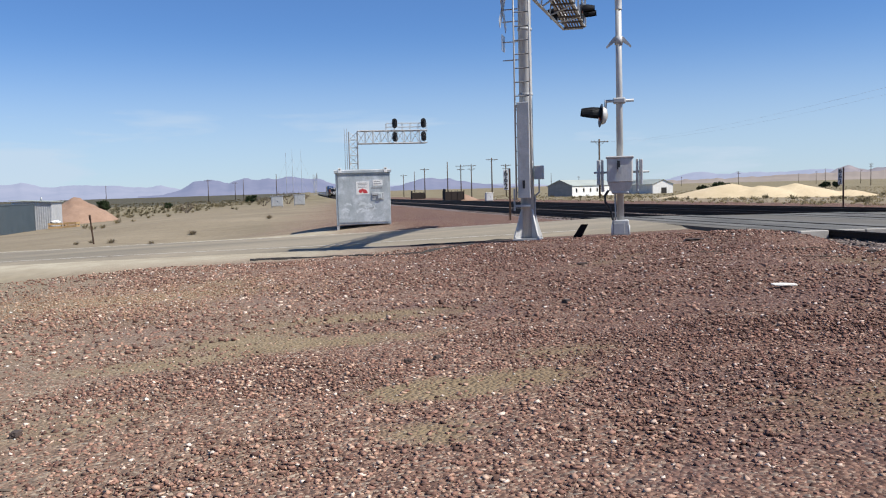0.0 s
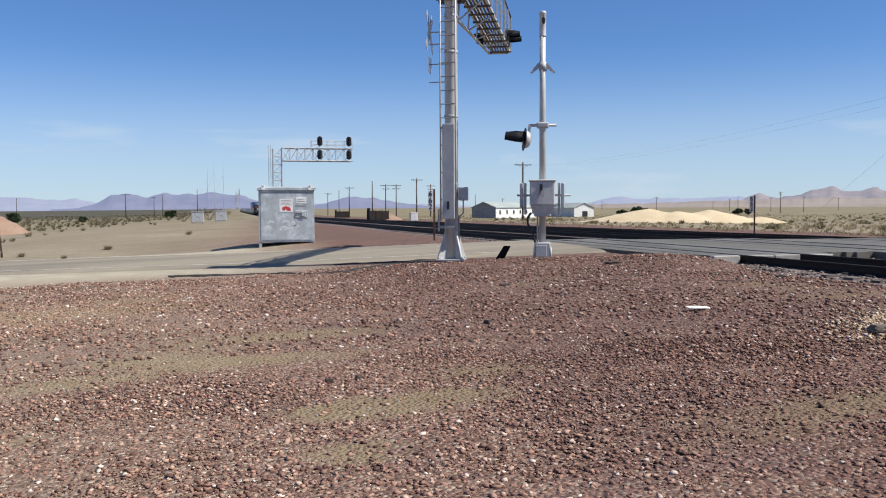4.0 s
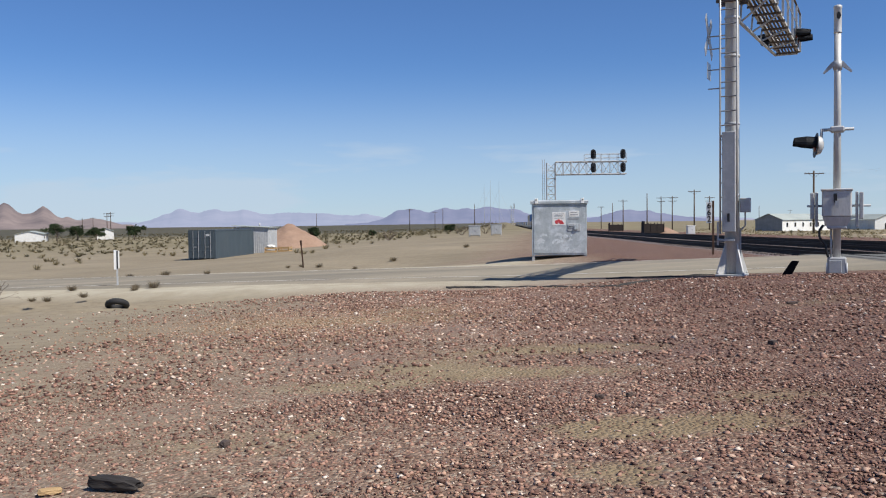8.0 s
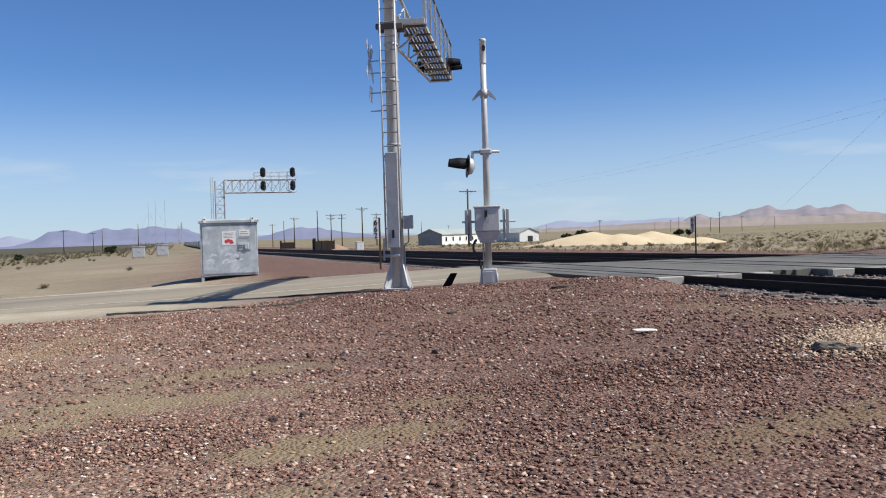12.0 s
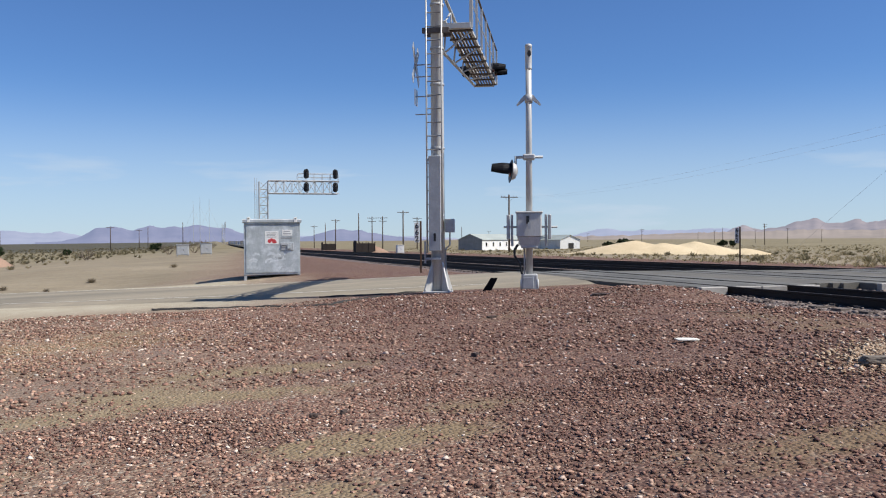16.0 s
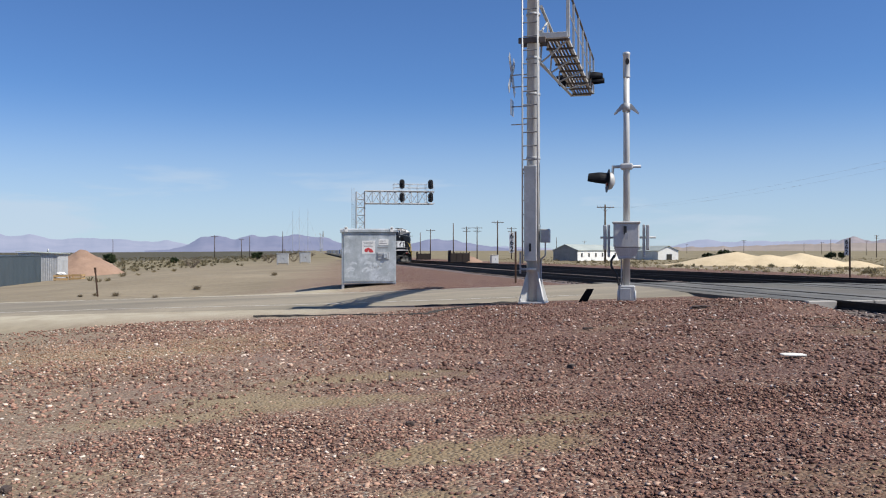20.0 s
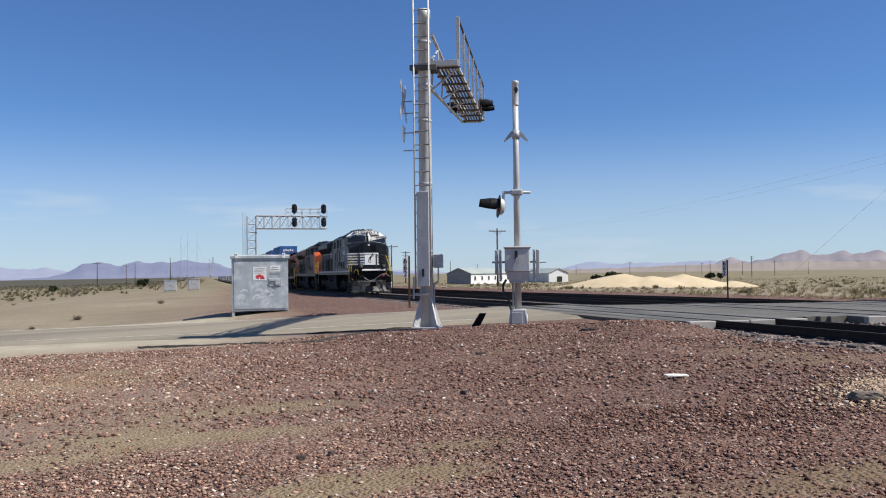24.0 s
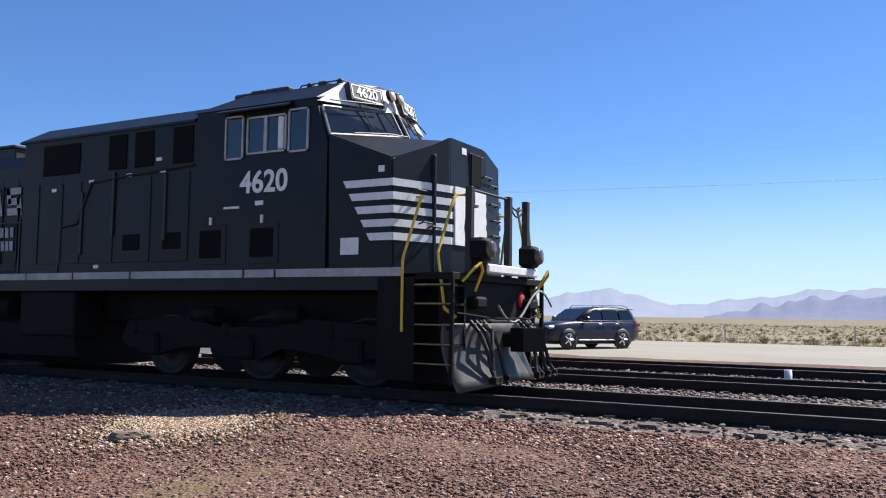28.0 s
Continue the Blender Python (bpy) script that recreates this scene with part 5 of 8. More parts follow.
def side_window(loco, s, y0, y1, z0, z1, x, frame_mat):
    w = part("window", boxes((x, x + s * 0.03, y0, y0 + 0.028, z0, z1), (x, x + s * 0.03, y1 - 0.028, y1, z0, z1), (x, x + s * 0.03, y0, y1, z0, z0 + 0.028), (x, x + s * 0.03, y0, y1, z1 - 0.028, z1)), frame_mat, loco, "cab side window")
    part("pane", boxes((x - s * 0.005, x + s * 0.008, y0 + 0.025, y1 - 0.025, z0 + 0.025, z1 - 0.025)), GLASS, w)
    return w


def number(loco, text, m, size, material):
    return letters(text, size, material, loco, m, deep=0.006, name="number")


# outline of the nose in plan, near corner first
NOSE_PLAN = ((-1.5, 1.3), (-0.8, 1.05), (-0.5, 0.95), (0.6, 0.92), (1.2, 0.98), (1.46, 1.4), (1.46, 2.42), (-1.5, 2.42))


def nose_front(x, z):
    """The nose's front face at x and height z."""
    return float(np.interp(x, [p[0] for p in NOSE_PLAN[:6]], [p[1] for p in NOSE_PLAN[:6]])) - 0.05 * (3.5 - z) / 1.8


def set_body(loco, low, high):
    """Sets the body to its height over the trucks: low for what hangs below the deck, high for what stands on it."""
    for ob in loco.children_recursive:
        if ob.type == "MESH" and not ob.name.startswith(("wheel", "truck", "side_frame", "axle", "spring", "brake", "sand")):
            for v in ob.data.vertices:
                v.co.z += low + (high - low) * min(1.0, max(0.0, (v.co.z - 1.2) / 0.4))
        elif ob.type == "FONT":
            ob.matrix_basis = Matrix.Translation((0, 0, high)) @ ob.matrix_basis


def shorten(loco):
    """Closes the long hood up to its true length behind the middle; trucks move whole."""
    def back(y):
        return y if y < 9.0 else 9.0 + (y - 9.0) * 0.775

    for ob in loco.children_recursive:
        if ob.type != "MESH" or ob.name.startswith("wheel"):
            continue
        rigid = ob.name.startswith(("truck", "side_frame", "axle", "spring", "brake", "sand"))
        shift = TRUCK_SHIFT if ob.data.vertices[0].co.y > 11.0 else 0.0
        for v in ob.data.vertices:
            v.co.y = v.co.y + shift if rigid else back(v.co.y)


def locomotive(lead, label, coat=None):
    """Six-axle wide-nosed diesel. Its front points to -y; near side is -x."""
    body, side, nose_mat = (BLACK, BLACK, BLACK) if lead else coat
    loco = thing("locomotive", pose(TRACKS[0], 0, 0), label, "locomotive", "locomotives")
    # frame and deck
    bm = bmesh.new()
    hull(bm, ((-1.5, 0.9, 1.5), (1.5, 0.9, 1.5), (1.5, 21.6, 1.5), (-1.5, 21.6, 1.5)), ((-1.5, 0.9, 1.7), (1.5, 0.9, 1.7), (1.5, 21.6, 1.7), (-1.5, 21.6, 1.7)))
    part("deck", bm, body if lead else BLACK, loco)
    part("main_frame", boxes((-0.75, 0.75, 0.5, 21.9, 1.05, 1.5), bev=0.03), GRIME, loco)
    for s in (-1, 1):
        y = 1.12
        for ln in (2.25, 0.62, 2.5, 1.45, 1.35, 1.55, 2.5, 2.4, 2.5, 2.4):
            part("sill_strip", boxes((s * 1.5 + min(0, s * 0.012), s * 1.5 + max(0, s * 0.012), y, y + ln - 0.04, 1.67, 1.79), bev=0.003), SILL if lead else DUSTY_EDGE, loco, "pale edge strip along the walkway")
            y += ln
    # front end: platform, steps, plow
    part("front_platform", boxes((-1.5, 1.5, 0.32, 1.2, 1.62, 1.72), bev=0.01), GRIME, loco)
    part("front_edge", boxes((-0.75, 0.95, 0.16, 0.34, 1.74, 1.865), bev=0.02), STRIPE if lead else YELLOW, loco, "pale front edge of the platform")
    bm = bmesh.new()
    cols, rws = 15, 8
    grid = []
    for side_off in (0.0, 0.04):
        for i in range(cols):
            x = -1.5 + 2.93 * i / (cols - 1)
            for j in range(rws):
                v = j / (rws - 1)
                z = 0.22 + 0.9 * v
                yy = (0.18 if x < 0 else 0.42) * (x / 1.45) ** 2 + 0.36 * math.sin(v * math.pi * 0.55) - 0.12 * v + side_off
                z0 = z + (0.1 * (1 - v) * (1 - abs(x) / 1.5))
                grid.append(bm.verts.new((x, yy, z0)))
    bm.verts.ensure_lookup_table()
    k = cols * rws
    for i in range(cols - 1):
        for j in range(rws - 1):
            a = i * rws + j
            bm.faces.new((grid[a], grid[a + rws], grid[a + rws + 1], grid[a + 1])).smooth = True
            bm.faces.new((grid[k + a], grid[k + a + 1], grid[k + a + rws + 1], grid[k + a + rws])).smooth = True
    for i in range(cols - 1):
        for j in (0, rws - 1):
            a, b = i * rws + j, (i + 1) * rws + j
            bm.faces.new((grid[a], grid[b], grid[k + b], grid[k + a]))
    for i in (0, cols - 1):
        for j in range(rws - 1):
            a, b = i * rws + j, i * rws + j + 1
            bm.faces.new((grid[a], grid[b], grid[k + b], grid[k + a]))
    bmesh.ops.recalc_face_normals(bm, faces=bm.faces)
    plow = part("snow_plow", bm, PLOW if lead else GRIME, loco, "curved grey steel plow, scuffed")
    part("draft_housing", boxes((-0.42, 0.42, 0.3, 0.9, 0.7, 1.2), bev=0.05), GRIME, loco)
    part("end_plate", boxes((-1.45, 1.45, 0.42, 0.56, 1.02, 1.62), bev=0.01), GRIME, loco)
    bm = bmesh.new()
    box(bm, -0.1, 0.1, -0.1, 0.4, 0.78, 1.0, 0.03)
    hull(bm, ((-0.2, -0.12, 0.72), (0.16, -0.3, 0.72), (0.24, -0.2, 0.72), (0.2, 0.1, 0.72), (-0.16, 0.1, 0.72)), ((-0.2, -0.12, 1.06), (0.16, -0.3, 1.06), (0.24, -0.2, 1.06), (0.2, 0.1, 1.06), (-0.16, 0.1, 1.06)))
    part("coupler", bm, GRIME, loco, "black knuckle coupler")
    part("uncoupling_lever", path_rod(((-1.4, 0.3, 1.25), (-0.5, 0.12, 1.18), (0.0, -0.02, 1.2), (0.5, 0.12, 1.18), (1.4, 0.3, 1.25)), 0.013), GRIME, loco)
    for x, dx in ((-0.95, 0.06), (-0.8, 0.04), (-0.68, -0.05), (-0.56, 0.05), (0.62, 0.05), (0.75, -0.04), (0.88, 0.06), (1.0, 0.1)):
        part("air_hose", path_rod(((x, 0.34, 1.15), (x - dx, 0.16, 1.0), (x + dx, 0.1, 0.75), (x + 2 * dx, 0.06, 0.48), (x + 3 * dx, 0.02, 0.36), (x + 2.2 * dx, 0.0, 0.3)), 0.03), HOSE, loco, "hanging rubber air hose")
        part("gladhand", boxes((x + 3 * dx - 0.04, x + 3 * dx + 0.04, -0.02, 0.07, 0.3, 0.4), bev=0.01), GRIME, loco)
    if lead:
        pts = [(-0.6 + 1.9 * i / 14, 0.08, 1.32 - 0.14 * math.sin(i * 0.75) - 0.05 * (i % 3)) for i in range(15)]
        part("jumper_cable", path_rod([(x, y, 1.34 - 0.2 * math.sin(2.2 * math.pi * i / 14 * 0.9)) for i, (x, y, z) in enumerate(pts)], 0.016), CABLE, loco, "pale looping cable")
        part("red_marker", turned(lathe(((0.1, 0), (0.1, 0.03), (0.06, 0.045)), 14), pose(0.86, 0.42, 1.43, 90)), RED_PRINT, loco)
        for x in (-0.75, 1.0):
            part("cable_receptacle", boxes((x - 0.16, x + 0.16, 0.25, 0.42, 1.3, 1.44), bev=0.03), GRIME, loco)
    for s in (-1, 1):
        well = part("step_well", boxes((s * 1.1 - 0.02, s * 1.1 + 0.02, 0.34, 1.2, 0.3, 1.66)), GRIME, loco, "boarding steps at the corner")
        part("step_post", boxes((s * 1.49 - 0.02, s * 1.49 + 0.02, 0.3, 0.36, 0.3, 1.66)), GRIME, well)
        part("step_side", boxes((s * 1.49 - 0.02, s * 1.49 + 0.02, 0.9, 1.5, 0.34, 1.66)), GRIME, well)
        for z in (0.56, 0.82, 1.08, 1.33, 1.54):
            part("step", boxes((min(s * 1.06, s * 1.5), max(s * 1.06, s * 1.5), 0.34, 0.9, z, z + 0.03)), GRIME, well)
            part("step_edge", boxes((s * 1.5 - 0.012, s * 1.5 + 0.012, 0.34, 0.9, z + 0.012, z + 0.03)), WORN_YELLOW, well, "worn yellow step edge")
        part("hand_rail", path_rod(((s * 1.52, 1.09, 1.0), (s * 1.52, 1.09, 1.9), (s * 1.38, 0.92, 2.68), (s * 1.33, 0.9, 2.76), (s * 1.18, 1.08, 2.79)), 0.022), YELLOW, loco, "yellow handrail")
        part("hand_rail", path_rod(((s * 1.38, 0.32, 1.2), (s * 1.46, 0.46, 1.3), (s * 1.46, 0.57, 1.98), (s * 1.06, 0.56, 2.76), (s * 1.0, 0.55, 2.82), (s * 0.86, 0.45, 2.83)), 0.022), YELLOW, loco, "yellow handrail")
        part("grab_loop", path_rod(((s * 1.0, 0.24, 1.5), (s * 1.05, 0.1, 1.75), (s * 1.15, 0.08, 1.85), (s * 1.25, 0.12, 1.78), (s * 1.3, 0.28, 1.6)), 0.02), YELLOW, loco)
        dl = part("ditch_light", boxes((s * 0.82 - 0.16, s * 0.82 + 0.16, 0.12, 0.38, 1.89, 2.22), bev=0.05), GRIME, loco, "ditch light on the front platform")
        part("lamp_bracket", boxes((s * 0.82 - 0.1, s * 0.82 + 0.1, 0.2, 0.4, 1.72, 1.9), bev=0.01), GRIME, dl)
        part("lamp", turned(lathe(((0.12, 0.0), (0.13, 0.03), (0.11, 0.07), (0.03, 0.09)), 16), pose(s * 0.82, 0.12, 2.055, 90)), LAMP_GLASS, dl)
        # rear corner rails
        part("hand_rail", path_rod(((s * 1.5, 21.5, 0.8), (s * 1.5, 21.5, 2.6), (s * 1.2, 21.4, 2.75)), 0.022), YELLOW if not lead else STRIPE, loco)
    for x in (-0.9, 0.34, 0.98):
        part("end_post", boxes((x - 0.05, x + 0.05, 0.34, 0.44, 1.72, 2.94), bev=0.008), DARK, loco)
    part("end_rail", rods((((-0.9, 0.39, 2.9), (0.34, 0.39, 2.9)), ((0.98, 0.39, 2.86), (1.2, 0.5, 2.7))), 0.02, 6), DARK, loco)
    for dip in (0.1, 0.2):
        part("chain", path_rod([(0.36 + 0.6 * i / 8, 0.39, 2.86 - dip * math.sin(math.pi * i / 8)) for i in range(9)], 0.013, 5), GRIME, loco)
    part("corner_rail", path_rod(((1.02, 0.4, 2.84), (1.3, 0.42, 2.0), (1.42, 0.4, 1.45), (1.45, 0.34, 1.2)), 0.02), YELLOW, loco, "yellow slanting handrail")
    # wide nose
    bm = bmesh.new()
    foot = [bm.verts.new((x, y - 0.05, 1.72)) for x, y in NOSE_PLAN]
    brim = [bm.verts.new((x, y, z)) for (x, y), z in zip(NOSE_PLAN, (3.32, 3.6, 3.76, 3.74, 3.55, 3.4, 3.75, 3.75))]
    ridge_f, ridge_b = bm.verts.new((0.02, 1.25, 3.82)), bm.verts.new((0.0, 2.12, 3.94))
    n = len(foot)
    for i in range(n):
        bm.faces.new((foot[i], foot[(i + 1) % n], brim[(i + 1) % n], brim[i]))
    bm.faces.new(foot[::-1])
    for a in range(5):
        bm.faces.new((brim[a], brim[a + 1], ridge_f))
    bm.faces.new((brim[5], brim[6], ridge_b, ridge_f))
    bm.faces.new((brim[6], brim[7], ridge_b))
    bm.faces.new((brim[7], brim[0], ridge_f, ridge_b))
    bmesh.ops.recalc_face_normals(bm, faces=bm.faces)
    bmesh.ops.bevel(bm, geom=[e for e in bm.edges if e.calc_face_angle(0) > 0.12], offset=0.02, segments=2, affect="EDGES")
    nose = part("nose", bm, nose_mat, loco, "wide sloping nose")
    part("nose_door", boxes((0.06, 0.56, 0.91, 1.0, 3.05, 3.62), bev=0.01), nose_mat, nose)
    # black plate on the door stands in for its shaded recess
    part("door_recess", boxes((0.1, 0.42, 0.895, 0.91, 3.12, 3.6)), GRILLE, nose)
    part("corner_post", boxes((-0.84, -0.76, 1.0, 1.07, 1.75, 3.46), bev=0.02), nose_mat, nose)
    for x, z in ((-1.05, 2.9), (-0.95, 2.45), (-0.8, 2.4), (0.85, 2.9), (0.95, 2.65), (0.9, 2.4), (0.85, 3.2), (0.6, 3.3)):
        y = nose_front(x, z) - 0.02
        part("grab_iron", path_rod(((x - 0.14, y + 0.05, z - 0.03), (x - 0.13, y - 0.03, z), (x + 0.13, y - 0.03, z), (x + 0.14, y + 0.05, z - 0.03)), 0.013, 5), DARK, nose)
    if lead:
        def front_paint(name, label, xs, z0, z1, out, z0b=None):
            bm = bmesh.new()
            for (u0, v0), (u1, v1) in zip(xs, xs[1:]):
                lo = [(u0, nose_front(u0, z0) - out, z0), (u1, nose_front(u1, z0) - out, z0), (u1, nose_front(u1, z0) + 0.01, z0), (u0, nose_front(u0, z0) + 0.01, z0)]
                hi = [(v0, nose_front(v0, z1) - out, z1), (v1, nose_front(v1, z1) - out, z1), (v1, nose_front(v1, z1) + 0.01, z1), (v0, nose_front(v0, z1) + 0.01, z1)]
                hull(bm, lo, hi)
            return part(name, bm, STRIPE, nose, label)

        for i in range(5):
            z = 2.17 + 0.19 * i
            edge = -0.44 + 0.05 * abs(i - 2)
            front_paint("nose_stripe", "white painted stripe", [(-1.5, -1.5), (-0.8, -0.8), (-0.5, -0.5), (edge, edge + 0.03)], z, z + 0.105, 0.007)
            front_paint("nose_stripe", "white painted stripe", [(0.5, 0.53), (0.6, 0.6), (1.5, 1.5)], z, z + 0.105, 0.007)
            for s in (-1, 1):
                x0, y1 = s * 1.5, (1.28 if s < 0 else 1.08)
                part("side_stripe", hull(bmesh.new(), ((x0, y1, z), (x0, 1.65 + 0.105 * i, z), (x0 + s * 0.008, 1.65 + 0.105 * i, z), (x0 + s * 0.008, y1, z)), ((x0, y1, z + 0.105), (x0, 1.71 + 0.105 * i, z + 0.105), (x0 + s * 0.008, 1.71 + 0.105 * i, z + 0.105), (x0 + s * 0.008, y1, z + 0.105))), STRIPE, nose, "white painted stripe")
        front_paint("emblem_field", "white panel on the nose", [(-0.42, -0.4), (0.52, 0.54)], 2.17, 3.04, 0.034)
        bm = bmesh.new()
        for a, b, r0, r1 in (((-0.05, 2.62), (0.14, 2.86), 0.07, 0.06), ((0.14, 2.86), (0.17, 3.02), 0.055, 0.03), ((-0.06, 2.62), (-0.14, 2.42), 0.055, 0.025), ((-0.14, 2.42), (-0.04, 2.28), 0.025, 0.014), ((0.12, 2.8), (0.3, 2.82), 0.035, 0.016), ((0.02, 2.6), (0.02, 2.3), 0.03, 0.014)):
            rod(bm, (a[0], 0.0, a[1]), (b[0], 0.0, b[1]), r0, 8, r1)
        for v in bm.verts:
            v.co.y = nose_front(v.co.x, v.co.z) - 0.036 + 0.05 * v.co.y
        part("emblem", bm, DARK, nose, "plain black emblem")
        part("notice", boxes((-1.512, -1.5, 1.42, 1.52, 3.13, 3.22)), STRIPE, nose)
        part("notice", boxes((-1.512, -1.5, 1.84, 2.15, 1.98, 2.22)), STRIPE, nose, "pale square plate")
        part("front_notice", boxes((-0.16, -0.02, 0.925, 0.95, 3.56, 3.66)), STRIPE, nose)
    else:
        for i in range(3):
            z = 2.35 + 0.12 * i
            for s in (-1, 1):
                part("nose_stripe", hull(bmesh.new(), ((s * 1.49, 1.21, z), (s * 0.5, 0.985, z), (s * 0.5, 1.0, z), (s * 1.49, 1.225, z)), ((s * 1.49, 1.215, z + 0.06), (s * 0.5, 0.99, z + 0.06), (s * 0.5, 1.0, z + 0.06), (s * 1.49, 1.23, z + 0.06))), YELLOW, nose)
    # cab
    bm = bmesh.new()
    hull(bm, ((-1.5, 2.42, 3.6), (-0.1, 1.97, 3.6), (0.1, 1.97, 3.6), (1.5, 2.42, 3.6), (1.5, 5.05, 3.6), (-1.5, 5.05, 3.6)),
         ((-1.5, 2.66, 4.32), (-0.1, 2.33, 4.36), (0.1, 2.33, 4.36), (1.5, 2.66, 4.32), (1.5, 5.05, 4.32), (-1.5, 5.05, 4.32)))
    box(bm, -1.5, 1.5, 2.43, 5.05, 1.72, 3.6)
    cab = part("cab", bm, body, loco)
    bm = bmesh.new()
    hull(bm, ((-1.52, 2.64, 4.32), (-0.1, 2.3, 4.36), (0.1, 2.3, 4.36), (1.52, 2.64, 4.32), (1.52, 5.1, 4.32), (-1.52, 5.1, 4.32)),
         ((-0.88, 2.62, 4.69), (-0.2, 2.44, 4.76), (0.2, 2.44, 4.76), (0.88, 2.62, 4.69), (0.88, 4.6, 4.7), (-0.88, 4.6, 4.7)))
    extrude(bm, ((-1.5, 4.2), (1.5, 4.2), (0.9, 4.6), (-0.9, 4.6)), "y", 4.6, 5.12)
    part("cab_roof", bm, body if lead else BLACK, loco, "sloping cab roof")
    if lead:
        for s in (-1, 1):
            bm = bmesh.new()
            hull(bm, ((s * 1.5, 2.6, 4.27), (s * 0.02, 2.25, 4.36), (s * 0.02, 2.32, 4.36), (s * 1.5, 2.68, 4.27)), ((s * 0.92, 2.58, 4.67), (s * 0.02, 2.39, 4.73), (s * 0.02, 2.5, 4.73), (s * 0.92, 2.66, 4.67)))
            part("brow_panel", bm, STRIPE, loco, "white panel above the windshield")
    for s in (-1, 1):
        # windshields
        a, b = (s * 1.44, 2.475, 3.76), (s * 0.1, 2.075, 3.92)
        c, d = (s * 0.1, 2.3, 4.33), (s * 1.43, 2.64, 4.2)
        off = Vector((0, -0.045, 0.0))
        pts = [Vector(p) + off for p in (a, b, c, d)]
        fr = bmesh.new()
        for p, q in zip(pts, pts[1:] + pts[:1]):
            rod(fr, p, q, 0.026, 6)
        win = part("windshield", fr, FRAME_GREY if lead else DARK, loco, "cab windshield")
        bm = bmesh.new()
        hull(bm, [p + Vector((0, -0.004, 0)) for p in pts], [p + Vector((0, 0.03, 0)) for p in pts])
        part("pane", bm, GLASS, win)
        part("wiper", rods(((pts[2] * 0.5 + pts[3] * 0.5 + Vector((0, -0.03, 0.08)), pts[0] * 0.5 + pts[1] * 0.5 + Vector((0.1, -0.04, 0.12))),), 0.012, 5), DARK, win)
        part("wiper", rods(((pts[2] * 0.8 + pts[3] * 0.2 + Vector((0, -0.03, 0.06)), pts[0] * 0.15 + pts[1] * 0.85 + Vector((0, -0.04, 0.14))),), 0.012, 5), DARK, win)
        part("grab_rail", path_rod([pts[3] * k + pts[2] * (1 - k) + Vector((0, -0.09 - 0.02 * math.sin(3.1 * k), 0.09)) for k in (0.96, 0.9, 0.5, 0.2)], 0.013, 5), DARK, win)
        part("sill_rail", path_rod([pts[0] * k + pts[1] * (1 - k) + Vector((0, -0.16, -0.02 + 0.05 * math.sin(3.1 * k))) for k in (0.8, 0.74, 0.3, 0.05)], 0.013, 5), DARK, win)
        # number boards
        nb = part("number_board", turned(boxes((-0.36, 0.36, -0.03, 0.12, -0.15, 0.15), bev=0.012), pose(s * 0.6, 2.41, 4.52, -16, 0, s * 12)), DARK, loco, "black number board")
        part("board_face", turned(boxes((-0.35, 0.35, -0.045, -0.03, -0.145, 0.145), bev=0.004), pose(s * 0.6, 2.41, 4.52, -16, 0, s * 12)), DARK, nb)
        if lead:
            part("board_border", turned(boxes((-0.32, 0.32, -0.05, -0.046, 0.1, 0.12), (-0.32, 0.32, -0.05, -0.046, -0.12, -0.1), (-0.32, -0.3, -0.05, -0.046, -0.12, 0.12), (0.3, 0.32, -0.05, -0.046, -0.12, 0.12)), pose(s * 0.6, 2.41, 4.52, -16, 0, s * 12)), STRIPE, nb)
            number(nb, "4620", pose(s * 0.6, 2.41, 4.52, -16, 0, s * 12) @ pose(0, -0.048, 0, 90), 0.225, STRIPE)
        hl = part("headlight", turned(lathe(((0.1, 0.0), (0.1, 0.06), (0.085, 0.06)), 14), pose(s * 0.12, 2.28, 4.6, 78)), DARK, loco, "headlight between the number boards")
        part("lamp", turned(lathe(((0.085, 0.0), (0.075, 0.03), (0.03, 0.045)), 14), pose(s * 0.12, 2.23, 4.59, 78)), HEAD_GLASS, hl)
        # side windows and doors
        x = s * 1.5
        fm = GALV if lead else DARK
        side_window(loco, s, 2.77, 3.15, 3.53, 4.19, x, fm)
        w = side_window(loco, s, 3.19, 3.97, 3.56, 4.14, x, fm)
        part("mullion", boxes((x, x + s * 0.035, 3.56, 3.62, 3.56, 4.14)), fm, w)
        if lead:
            part("sun_visor", boxes((x - s * 0.02, x + s * 0.05, 3.24, 3.34, 3.6, 4.1), bev=0.02), STRIPE, w, "pale blind in the window")
        side_window(loco, s, 4.04, 4.42, 3.5, 4.19, x, fm)
        part("window_awning", hull(bmesh.new(), ((x, 3.1, 4.28), (x, 4.5, 4.28), (x + s * 0.2, 4.5, 4.2), (x + s * 0.2, 3.1, 4.2)), ((x, 3.1, 4.31), (x, 4.5, 4.31), (x + s * 0.2, 4.5, 4.225), (x + s * 0.2, 3.1, 4.225))), body, loco)
        if lead:
            number(loco, "4620", Matrix.Translation((x + s * 0.004, 3.62, 3.115)) @ pose(0, 0, 0, 90, 0, -90 if s < 0 else 90), 0.47, STRIPE)
            part("class_bar", boxes((min(x, x + s * 0.006), max(x, x + s * 0.006), 4.1, 4.42, 2.74, 2.775), (min(x, x + s * 0.006), max(x, x + s * 0.006), 3.62, 3.78, 2.77, 2.84)), STRIPE, loco)
